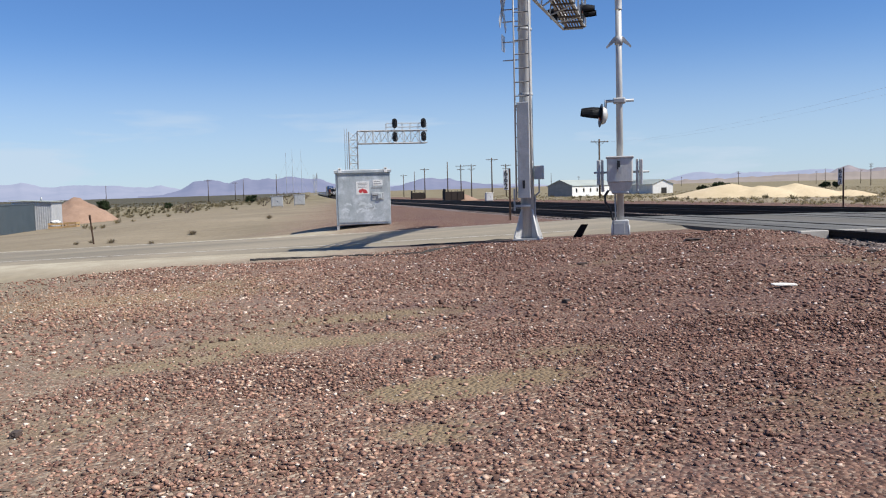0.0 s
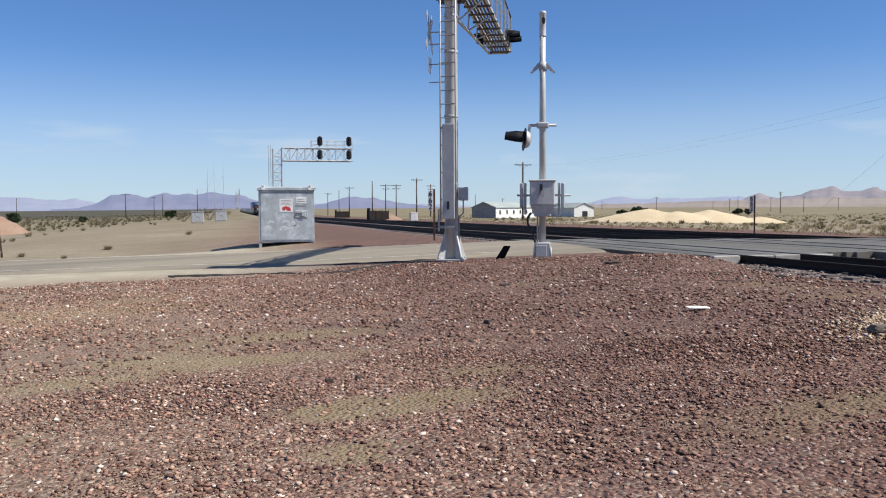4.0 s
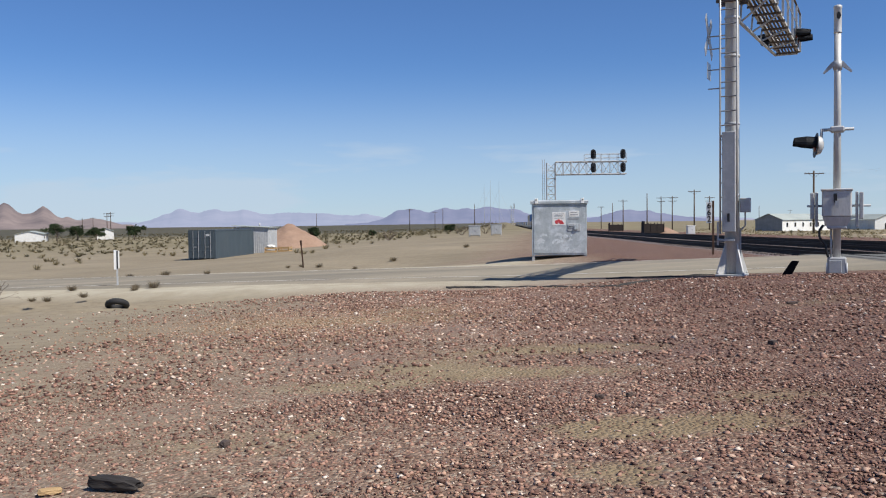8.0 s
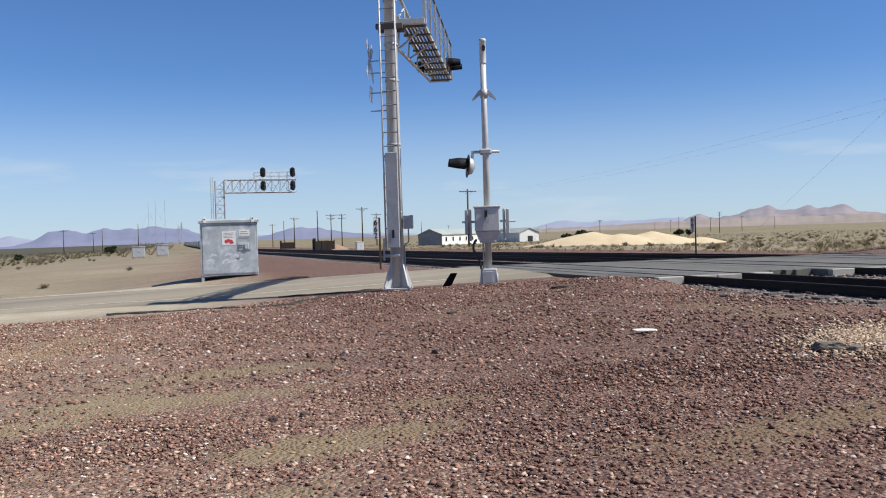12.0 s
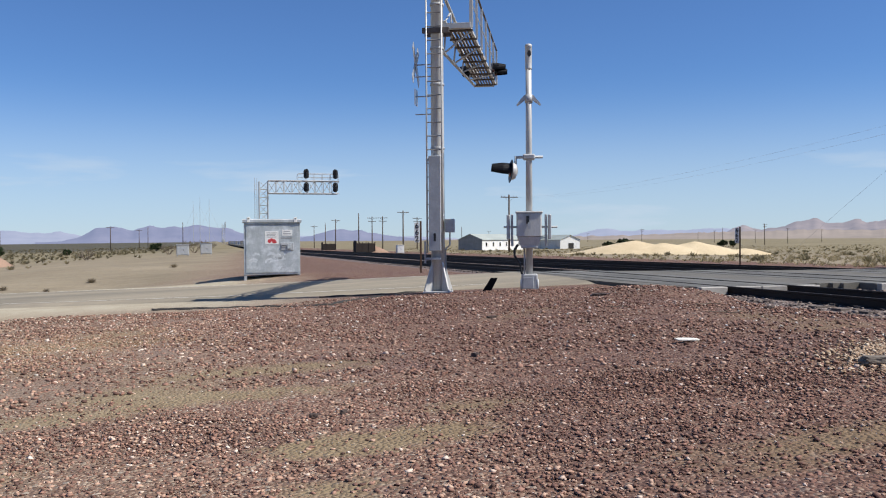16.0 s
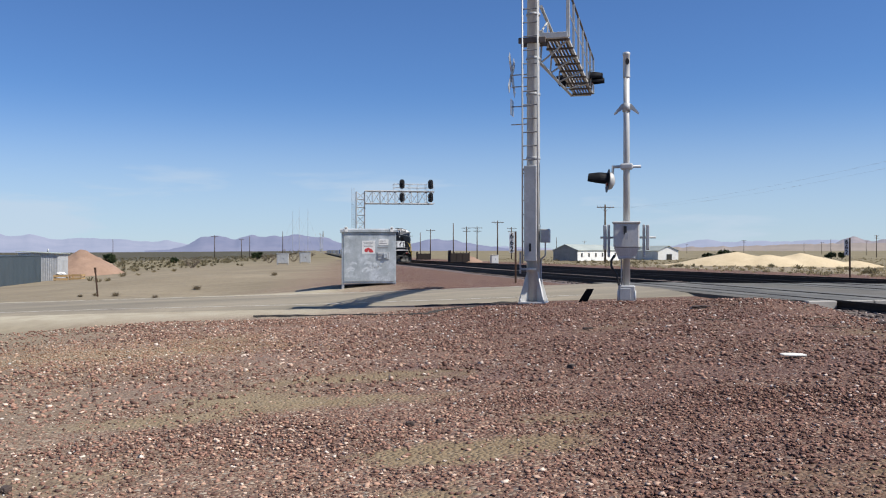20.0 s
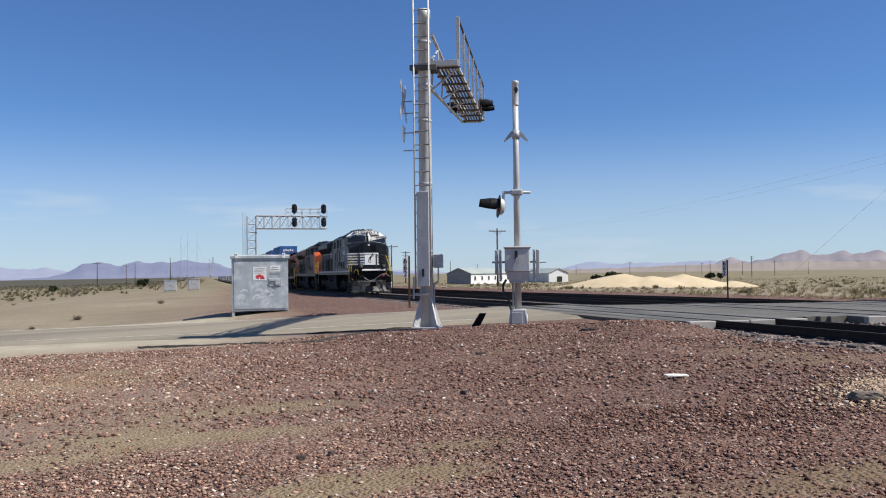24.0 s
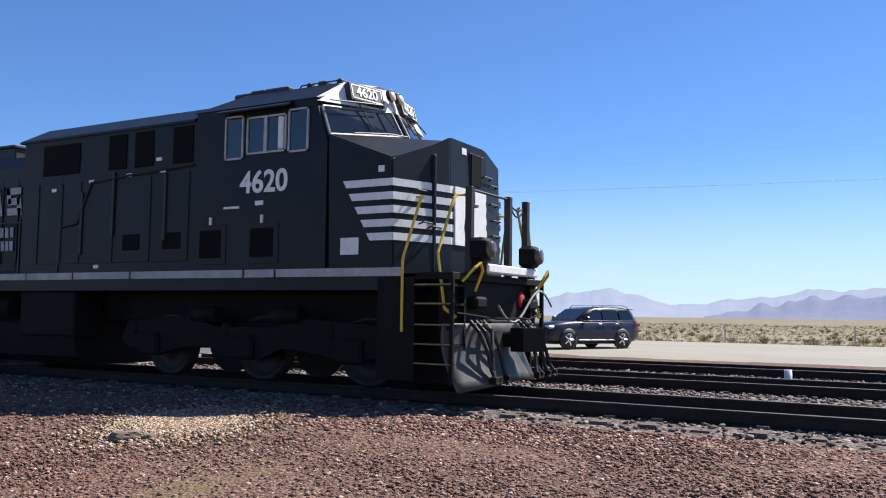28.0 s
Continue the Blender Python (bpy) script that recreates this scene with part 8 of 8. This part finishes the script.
edge = np.array([(-14.2, 25.2), (-13.4, 24.6), (-15.2, 24.4), (-12.8, 25.6), (-16.4, 25.0), (-12.4, 28.4), (-11.6, 28.0), (-14.8, 28.8), (-10.6, 41.9), (-9.2, 42.6), (-10.2, 43.0), (-12.8, 36.6), (-14.6, 36.5), (-11.9, 27.2), (-16.4, 37.0), (-6.0, 46.5), (-7.2, 41.4), (-2.5, 56.0)])
scrub("roadside_brush", edge, 0.18 + 0.2 * rg.random(len(edge)), BRUSH, "dry brown brush along the road edge", 260, rg, 0.13, 0.5)


def twig_bush(m, h, seed, label):
    """A leafless bush of forked twigs."""
    rnd = random.Random(seed)
    bm = bmesh.new()
    def grow(p, d, ln, r, depth):
        q = p + d * ln
        rod(bm, p, q, r, 5, r * 0.65)
        if depth:
            for _ in range(rnd.choice((2, 2, 3))):
                e = (d + Vector((rnd.uniform(-0.8, 0.8), rnd.uniform(-0.8, 0.8), rnd.uniform(-0.35, 0.5)))).normalized()
                grow(q, e, ln * rnd.uniform(0.6, 0.85), r * 0.62, depth - 1)
    return bm, grow, rnd


def dead_tree(m, h, seed):
    t = thing("dead_tree", m, "bare grey dead tree with broken branches", "tree")
    for k in range(5):
        a = k * 1.26
        bm, grow, rnd = twig_bush(m, h, seed + k, "")
        grow(Vector((0.15 * math.cos(a), 0.15 * math.sin(a), -0.2)), Vector((0.55 * math.cos(a), 0.55 * math.sin(a), 0.9)).normalized(), h * 0.36, 0.13, 4)
        part("limb", bm, BARK, t)
    bm = bmesh.new()
    rod(bm, (0, 0, -0.3), (0.05, 0, h * 0.3), 0.3, 9, 0.2)
    part("trunk", bm, BARK, t)
    return t


dead_tree(at_ground(47.5, 24.6, 0.0, 30), 2.5, 3)
for x, y, h, sd in ((-15.2, 24.6, 0.75, 5), (-17.3, 25.6, 0.65, 6), (-16.4, 23.0, 0.5, 9)):
    t = thing("dry_bush", at_ground(x, y), "bare dry twiggy bush by the roadside ditch", "bush", "dry bushes")
    for k in range(6):
        a = k * 1.05
        bm, grow, rnd = twig_bush(None, h, sd + 7 * k, "")
        grow(Vector((0.05 * math.cos(a), 0.05 * math.sin(a), -0.05)), Vector((0.8 * math.cos(a), 0.8 * math.sin(a), 0.75)).normalized(), h * 0.45, 0.014, 3)
        part("stem", bm, BARK, t)
for k, (x, y, h, sd) in enumerate(((-3.0, 130.0, 2.2, 15), (-1.2, 133.0, 1.8, 16), (-6.4, 128.0, 1.6, 17), (-16.0, 119.0, 1.5, 18))):
    t = thing("dry_bush", at_ground(x, y), "brown leafless bush beside the railway yard", "bush", "dry bushes")
    for j in range(7):
        a = j * 0.9
        bm, grow, rnd = twig_bush(None, h, sd + 11 * j, "")
        grow(Vector((0.1 * math.cos(a), 0.1 * math.sin(a), -0.05)), Vector((0.7 * math.cos(a), 0.7 * math.sin(a), 0.8)).normalized(), h * 0.4, 0.05, 3)
        part("stem", bm, BARK, t)


def ruin(m):
    t = thing("ruined_hut", m, "ruined block hut with a doorway under a dead tree", "hut")
    part("wall", boxes((-1.3, 0.9, -0.15, 0.0, -0.3, 1.45), bev=0.02), TIMBER, t, "dark weathered wall")
    part("wall", boxes((1.0, 1.22, -0.2, 0.9, -0.3, 1.75), (1.22, 1.5, -0.2, -0.05, 1.2, 1.75), (1.5, 1.75, -0.2, -0.05, -0.3, 1.75)), WALL_WHITE, t, "pale plastered corner")
    part("back_wall", boxes((-1.3, 1.75, 0.9, 1.05, -0.3, 1.7)), WALL_GREY, t)
    return t


ruin(at_ground(48.9, 24.2, 0.0, -63))


# ---- fence along the far road ----
def fence(m, n, gap, h, label):
    t = thing("wire_fence", m, label, "fence", "wire fences")
    for i in range(n):
        part("post", rods((((i * gap, 0, -0.3), (i * gap, 0, h)),), 0.045, 6), GALV if i % 3 else TIMBER, t)
    for z in (0.35, 0.7, h - 0.1):
        part("wire", rods((((0, 0, z), ((n - 1) * gap, 0, z)),), 0.007, 4), RUST, t)
    return t


fence(at_ground(55.0, -46.2, 0, 90), 9, 7.2, 1.25, "wire fence with thin posts along the desert edge")
fence(at_ground(50.0, 29.5, 0, 70), 6, 2.6, 1.15, "short wire fence with leaning posts beyond the road")
post = thing("short_post", pose(19.0, 2.66, -0.02), "short white plastic pipe standing between the tracks", "post")
part("pipe", turned(lathe(((0.075, -0.25), (0.075, 0.24), (0.065, 0.24), (0.065, 0.1), (0.01, 0.1)), 14), pose(0, 0, 0)), WHITE, post)


# ---- the car on the far road ----
CAR_PAINT = stuff_mat("dark_blue_paint", (0.005, 0.005, 0.02), (0.007, 0.007, 0.027), 2, 0.4, 0.0, 0.0, gloss=0.3)
CAR_PAINT.node_tree.nodes["Principled BSDF"].inputs["Coat Weight"].default_value = 0.45
CHROME = stuff_mat("chrome_trim", (0.6, 0.6, 0.6), (0.7, 0.7, 0.7), 3, 0.2, 0.9, 0.0)
LAMP_CLEAR = glass_mat("lamp_cover", (0.5, 0.5, 0.52), 0.1)
LAMP_RED = glass_mat("tail_lamp", (0.3, 0.01, 0.01), 0.1)


def loft(sections, n):
    """A skin over cross sections, each a list of n points."""
    bm = bmesh.new()
    rows = [[bm.verts.new(p) for p in s] for s in sections]
    for a, b in zip(rows, rows[1:]):
        for i in range(n):
            bm.faces.new((a[i], a[(i + 1) % n], b[(i + 1) % n], b[i])).smooth = True
    bm.faces.new(rows[0][::-1])
    bm.faces.new(rows[-1])
    bmesh.ops.recalc_face_normals(bm, faces=bm.faces)
    return bm


def family_car(m):
    """A five-door utility car pointing to -y."""
    t = thing("car", m, "dark blue sport utility car on the road beyond the tracks", "car")
    secs = []
    for y, w, z0, z1 in ((-2.44, 0.62, 0.42, 0.72), (-2.38, 0.8, 0.34, 0.88), (-2.2, 0.9, 0.28, 1.0), (-1.6, 0.955, 0.25, 1.07), (-0.95, 0.965, 0.25, 1.12), (0.0, 0.965, 0.25, 1.13), (1.2, 0.965, 0.25, 1.14), (2.0, 0.95, 0.28, 1.16), (2.35, 0.88, 0.36, 1.12), (2.47, 0.76, 0.45, 1.0)):
        secs.append([(-w * 0.9, y, z0), (w * 0.9, y, z0), (w, y, z0 + 0.12), (w, y, (z0 + z1) / 2), (w * 0.98, y, z1 - 0.1), (w * 0.86, y, z1), (-w * 0.86, y, z1), (-w * 0.98, y, z1 - 0.1), (-w, y, (z0 + z1) / 2), (-w, y, z0 + 0.12)])
    body = part("body", loft(secs, 10), CAR_PAINT, t)
    secs = []
    for y, w, z in ((-0.98, 0.82, 1.12), (-0.25, 0.74, 1.58), (0.1, 0.72, 1.66), (0.9, 0.72, 1.7), (1.7, 0.7, 1.66), (2.1, 0.68, 1.58), (2.38, 0.76, 1.12)):
        secs.append([(-0.88, y, 1.08), (0.88, y, 1.08), (w, y, max(z - 0.06, 1.1)), (w * 0.85, y, z + 0.005), (-w * 0.85, y, z + 0.005), (-w, y, max(z - 0.06, 1.1))])
    part("cabin", loft(secs, 6), CAR_PAINT, t)
    part("windshield", hull_box(((-0.74, -0.95, 1.15), (0.74, -0.95, 1.15), (0.66, -0.27, 1.57), (-0.66, -0.27, 1.57)), 0.02), GLASS, t)
    for s in (-1, 1):
        for y0, y1, ya, yb in ((-0.62, 0.32, -0.05, 0.3), (0.4, 1.25, 0.38, 1.22), (1.33, 2.1, 1.3, 1.9)):
            bm = bmesh.new()
            pts = [(s * 0.882, y0, 1.14), (s * 0.882, y1, 1.14), (s * 0.755, yb, 1.56), (s * 0.755, ya, 1.56)]
            hull(bm, pts, [(p[0] + s * 0.012, p[1], p[2]) for p in pts])
            part("side_window", bm, GLASS, t)
        part("window_trim", rods((((s * 0.895, -0.65, 1.13), (s * 0.895, 2.1, 1.13)), ((s * 0.895, 2.1, 1.13), (s * 0.78, 1.98, 1.5))), 0.012, 6), CHROME, t)
        part("roof_rail", path_rod(((s * 0.66, -0.05, 1.64), (s * 0.66, 0.1, 1.74), (s * 0.66, 1.7, 1.75), (s * 0.66, 1.95, 1.66)), 0.022), CHROME, t)
        part("mirror", boxes((min(s * 0.92, s * 1.12), max(s * 0.92, s * 1.12), -0.66, -0.5, 1.13, 1.29), bev=0.04), CAR_PAINT, t)
        part("headlight", boxes((min(s * 0.55, s * 0.9), max(s * 0.55, s * 0.9), -2.38, -2.12, 0.8, 0.93), bev=0.04), LAMP_CLEAR, t)
        part("tail_light", boxes((min(s * 0.72, s * 0.965), max(s * 0.72, s * 0.965), 2.1, 2.38, 0.9, 1.06), bev=0.03), LAMP_RED, t)
        part("door_seam", boxes((min(s * 0.962, s * 0.969), max(s * 0.962, s * 0.969), 0.34, 0.35, 0.4, 1.1), (min(s * 0.962, s * 0.969), max(s * 0.962, s * 0.969), 1.26, 1.27, 0.5, 1.1), (min(s * 0.962, s * 0.969), max(s * 0.962, s * 0.969), -0.75, -0.74, 0.4, 1.05)), DARK, t)
        for y in (0.16, 1.08):
            part("door_handle", boxes((min(s * 0.965, s * 0.985), max(s * 0.965, s * 0.985), y - 0.1, y + 0.1, 0.98, 1.01), bev=0.005), CHROME, t)
        part("sill_trim", boxes((min(s * 0.94, s * 0.975), max(s * 0.94, s * 0.975), -0.95, 1.0, 0.34, 0.38), bev=0.005), CHROME, t)
        for y in (-1.47, 1.38):
            part("wheel_arch", turned(lathe(((0.42, -0.02), (0.44, 0.0), (0.44, 0.02), (0.3, 0.02)), 20), pose(s * 0.955, y, 0.38, 0, 90)), DARK, t)
            wh = part("wheel", turned(lathe(((0.25, -0.11), (0.36, -0.1), (0.375, -0.05), (0.375, 0.05), (0.36, 0.1), (0.26, 0.11), (0.25, 0.08)), 24), pose(s * 0.88, y, 0.375, 0, 90)), TYRE, t)
            part("rim", turned(lathe(((0.255, 0.0), (0.25, 0.03), (0.1, 0.01), (0.05, 0.03)), 20), pose(s * 0.96, y, 0.375, 0, 90 * s)), DARK, wh)
            for k in range(5):
                a = k * 72
                part("spoke", turned(boxes((-0.03, 0.03, 0.04, 0.25, 0.0, 0.02), bev=0.006), pose(s * 0.985, y, 0.375, 0, 90 * s) @ pose(0, 0, 0, 0, 0, a)), CHROME, wh)
    part("grille", boxes((-0.5, 0.5, -2.46, -2.36, 0.5, 0.86), bev=0.03), DARK, t)
    part("grille_trim", rods((((-0.55, -2.46, 0.56), (0.55, -2.46, 0.56)), ((-0.1, -2.47, 0.74), (0.1, -2.47, 0.74))), 0.02, 6), CHROME, t)
    part("number_plate", boxes((-0.15, 0.15, -2.49, -2.46, 0.48, 0.6), bev=0.004), WHITE, t, "plain pale plate")
    part("bumper", boxes((-0.8, 0.8, -2.44, -2.3, 0.28, 0.42), bev=0.04), DARK, t)
    part("rear_spoiler", boxes((-0.62, 0.62, 2.02, 2.3, 1.58, 1.63), bev=0.015), CAR_PAINT, t)
    part("underbody", boxes((-0.8, 0.8, -2.0, 2.0, 0.2, 0.3)), DARK, t)
    return t


family_car(pose(34.0, 12.75, -0.07, 0, 0, math.degrees(math.atan2(0.47, -0.88)) + 90))

# ---- litter and loose stones near the camera ----
SLAT = stuff_mat("bleached_wood", (0.62, 0.6, 0.54), (0.74, 0.72, 0.66), 6, 0.8, 0, 0.1, 60, (1, 0.1, 1))
CHAR = stuff_mat("charred_wood", (0.018, 0.015, 0.013), (0.035, 0.029, 0.025), 8, 0.85, 0, 0.6, 50, (0.2, 1, 1))
GREYSTONE = stuff_mat("grey_slab_stone", (0.13, 0.105, 0.082), (0.21, 0.175, 0.14), 5, 0.9, 0, 0.5, 30)


CLOD = stuff_mat("dark_clods", (0.05, 0.036, 0.03), (0.09, 0.062, 0.05), 12, 0.9, 0, 0.5, 60)


def chunk(name, m, size, material, label, category, seed, rough=0.18):
    """A worn irregular lump or splinter."""
    bm = bmesh.new()
    bmesh.ops.create_icosphere(bm, subdivisions=3, radius=1.0)
    for v in bm.verts:
        k = max(abs(v.co.x), abs(v.co.y), abs(v.co.z))
        v.co = v.co.lerp(v.co / k, 0.65)
        v.co *= 1 + rough * noise.fractal(v.co * 1.6 + Vector((seed, 0, 0)), 0.9, 2.0, 3)
        v.co.x, v.co.y, v.co.z = v.co.x * size[0] / 2, v.co.y * size[1] / 2, v.co.z * size[2] / 2
    me = bpy.data.meshes.new(name)
    bm.to_mesh(me)
    bm.free()
    me.materials.append(material)
    ob = new(name, me)
    ob.matrix_basis = m
    return tagged(ob, label, category)


chunk("wooden_slat", at_ground(5.78, 9.9, 0.035, 8) @ pose(0, 0, 0, 6, 3), (0.36, 0.1, 0.03), SLAT, "bleached white splinter of wood lying on the stones", "wood scrap", 1, 0.06)
chunk("flat_stone", at_ground(6.37, 7.3, 0.05, -12), (0.32, 0.15, 0.1), GREYSTONE, "flat dark stone slab lying in the gravel", "stone", 2)
chunk("flat_stone", at_ground(6.5, 7.1, 0.03, 20), (0.16, 0.12, 0.07), GREYSTONE, "pale flat stone beside the dark slab", "stone", 3)
chunk("burnt_log", at_ground(-2.45, 5.3, 0.06, -14), (0.36, 0.09, 0.08), CHAR, "short piece of charred wood on the gravel", "wood scrap", 4, 0.25)
chunk("wood_scrap", at_ground(-2.85, 5.25, 0.03, 30), (0.14, 0.07, 0.04), CRATE_WOOD, "small pale scrap of broken wood", "wood scrap", 5)
bm = bmesh.new()
extrude(bm, ((-0.12, -0.08), (0.1, -0.08), (0.3, 0.31), (0.13, 0.31)), "y", -0.012, 0.012)
flap = thing("rubber_flap", at_ground(6.42, 20.45, 0.02, -12), "stub of black sheet leaning by the road edge", "rubber scrap")
part("sheet", bm, GRILLE, flap)
for k, (x, y, sx) in enumerate(((0.85, 7.75, 0.08), (1.12, 7.8, 0.07), (-2.1, 6.4, 0.1), (3.2, 10.6, 0.12), (7.9, 17.0, 0.4), (4.7, 14.6, 0.18), (9.3, 13.2, 0.25))):
    chunk("dark_clod", at_ground(x, y, 0.02, 37 * k), (sx, sx * 0.6, 0.05), CLOD, "small dark clod lying on the crushed stone", "clod", 10 + k)


def stick(x, y, ln, rz, material=SLAT):
    t = thing("stick", at_ground(x, y, 0.03, rz), "thin dry stick lying on the gravel", "stick", "sticks")
    rnd = random.Random(int(x * 100))
    pts = [(-ln / 2 + ln * i / 5, rnd.uniform(-0.02, 0.02), rnd.uniform(0, 0.02)) for i in range(6)]
    part("stem", path_rod(pts, 0.008, 5), material, t)
    part("twig", rods((((0, 0, 0.01), (ln * 0.2, 0.06, 0.04)),), 0.005, 4), material, t)


for x, y, ln, rz in ((8.3, 18.4, 0.5, 20), (6.9, 14.2, 0.4, -15), (8.6, 14.0, 0.6, 10), (9.4, 15.6, 0.5, 40), (8.3, 7.2, 0.5, 25), (9.0, 6.2, 0.6, -20), (-1.9, 5.0, 0.4, 15), (9.5, 10.8, 0.5, 5), (7.9, 12.4, 0.6, -8), (10.0, 12.0, 0.5, 30)):
    stick(x, y, ln, rz, BARK)


def stones(name, pts, radius, material, label, rg, sink=0.25):
    """Loose stones: six-sided lumps, every corner moved."""
    n = len(pts)
    cube = np.array([(-1, -1, -1), (1, -1, -1), (1, 1, -1), (-1, 1, -1), (-1, -1, 1), (1, -1, 1), (1, 1, 1), (-1, 1, 1)], float) * 0.62
    faces = np.array([(3, 2, 1, 0), (4, 5, 6, 7), (0, 1, 5, 4), (1, 2, 6, 5), (2, 3, 7, 6), (3, 0, 4, 7)])
    v = cube[None] + rg.normal(scale=0.24, size=(n, 8, 3))
    v *= radius[:, None, None] * (0.6 + 0.75 * rg.random((n, 1, 3)))
    q = rg.normal(size=(n, 4))
    q /= np.linalg.norm(q, axis=1)[:, None]
    w, x, y, z = q.T
    R = np.stack([1 - 2 * (y * y + z * z), 2 * (x * y - z * w), 2 * (x * z + y * w), 2 * (x * y + z * w), 1 - 2 * (x * x + z * z), 2 * (y * z - x * w), 2 * (x * z - y * w), 2 * (y * z + x * w), 1 - 2 * (x * x + y * y)], 1).reshape(n, 3, 3)
    v = np.einsum("nij,nkj->nki", R, v)
    v[:, :, 2] *= 0.6
    base = np.column_stack([pts[:, 0], pts[:, 1], pts[:, 2] + radius * (0.5 - sink)])
    v += base[:, None, :]
    f = faces[None] + (np.arange(n) * 8)[:, None, None]
    return tagged(raw_mesh(name, v.reshape(-1, 3), f.reshape(-1, 4), material), label, "gravel", kind="stuff")


def sprinkle(n, a0, a1, r0, r1, keep, seed):
    g = np.random.default_rng(seed)
    a = np.radians(a0 + (a1 - a0) * g.random(n))
    r = np.sqrt(r0 ** 2 + (r1 ** 2 - r0 ** 2) * g.random(n))
    p = np.column_stack([r * np.sin(a), r * np.cos(a)])
    return p[keep(p[:, 0], p[:, 1])], g


def on_stone(x, y):
    ragged = np.array([5.5 + 3.5 * noise.noise((a * 0.3, b * 0.3, 9)) for a, b in zip(x, y)])
    thin = np.random.default_rng(8).random(len(x)) < np.clip((x + ragged + 2.8) * 0.22, 0.1, 1.0)
    return thin & (x > -16) & (x < 10.2) & (y < 26 - ROAD_SLOPE * (x - 5) - 4.9 - 2.4 * np.clip((3.0 - x) / 4.0, 0, 1))


def bare(x, y):
    """Patches where fine dirt covers the stones."""
    return np.array([fine_dirt(a, b) for a, b in zip(x, y)])


p, g = sprinkle(115000, -60, 92, 2.6, 9.5, on_stone, 31)
b = bare(p[:, 0], p[:, 1])
k = g.random(len(p)) > np.clip(b * 1.1, 0, 0.88)
p = p[k]
coarse = np.clip(0.6 + 0.03 * p[:, 0] + 0.25 * np.array([noise.noise((a * 0.5, c * 0.5, 5)) for a, c in p]), 0.35, 1.25)
stones("loose_stones", np.column_stack([p, ground_z(p[:, 0], p[:, 1])]), (0.0065 + 0.022 * g.random(len(p)) ** 3) * (0.5 + 0.5 * coarse), STONES, "reddish crushed stones strewn over the ground", g)
p, g = sprinkle(88000, -50, 60, 9.5, 22.0, on_stone, 32)
b = bare(p[:, 0], p[:, 1])
p = p[g.random(len(p)) > np.clip(b * 1.1, 0, 0.88)]
stones("loose_stones", np.column_stack([p, ground_z(p[:, 0], p[:, 1])]), 0.009 + 0.026 * g.random(len(p)) ** 3, STONES, "reddish crushed stones strewn towards the road", g)
p, g = sprinkle(30000, 45, 100, 8.8, 13.5, on_stone, 37)
p = p[p[:, 0] > 8.0]
stones("loose_stones", np.column_stack([p, ground_z(p[:, 0], p[:, 1])]), 0.012 + 0.022 * g.random(len(p)) ** 2, STONES, "coarse reddish stones along the sleeper ends", g)
p, g = sprinkle(2400, -50, 75, 6.5, 22.0, on_stone, 36)
stones("white_stones", np.column_stack([p, ground_z(p[:, 0], p[:, 1])]), (0.007 + 0.018 * g.random(len(p)) ** 2) * np.clip(np.hypot(p[:, 0], p[:, 1]) / 12, 0.6, 1.3), WHITE_STONES, "scattered whitish stones among the reddish gravel", g)

# the patch of pale stones near the track
g = np.random.default_rng(33)
p = g.normal(size=(5400, 2)) * (0.62, 0.44) @ np.array([[0.86, 0.5], [-0.5, 0.86]]) + (7.35, 7.55)
stones("pale_stones", np.column_stack([p, ground_z(p[:, 0], p[:, 1]) + 0.01]), 0.012 + 0.016 * g.random(len(p)), TAN_STONES, "patch of pale tan stones dumped beside the track", g)

# lighter orange-tan stones scattered in a broad patch on the west side
g = np.random.default_rng(35)
p = g.normal(size=(9000, 2)) * (2.0, 1.5) + (-3.2, 14.9)
stones("tan_gravel", np.column_stack([p, ground_z(p[:, 0], p[:, 1])]), 0.008 + 0.014 * g.random(len(p)) ** 2, ORANGE_STONES, "orange-tan gravel scattered over the dirt", g)

# ballast between and beside the rails
g = np.random.default_rng(34)
n = 15000
p = np.column_stack([10.1 + 13.2 * g.random(n), -2 + 20 * g.random(n) ** 1.2])
off = np.min(np.abs(p[:, 0][:, None] - np.array([c + s for c in TRACKS for s in (-0.755, 0.755)])), axis=1)
p = p[(off > 0.1) & (p[:, 1] < 26 - ROAD_SLOPE * (p[:, 0] - 5) - 5.0)]
stones("track_stones", np.column_stack([p, RAIL_Z + np.interp(p[:, 1], GRADE_Y, GRADE_Z) + np.interp(p[:, 0], (9.9, 10.2, 10.45, 11), (-0.27, -0.235, -0.2, -0.18))]), 0.024 + 0.024 * g.random(len(p)), GREY_STONES, "grey broken stone between the rails", g)


def motions():
    """The train runs in from the north at an even pace; its lead wheels turn."""
    times = [2.0 * k for k in range(11)] + [21.0 + 0.5 * k for k in range(13)] + [27.5, 27.8, 27.9, 28.0]
    for ob, back, up, turn in TRAIN:
        walk(ob, [(t, pose(TRACKS[0], nose_y(t) + back, up + RAIL_Z + grade(nose_y(t) + back + 6.0), 0, 0, turn)) for t in times])
    step = 1 / 30
    count = 841
    for ob, y in WHEELSETS[:6]:
        walk(ob, [(k * step, pose(0, y, 0.533, math.degrees((nose_y(0) - nose_y(k * step)) / 0.533))) for k in range(count)])


motions()
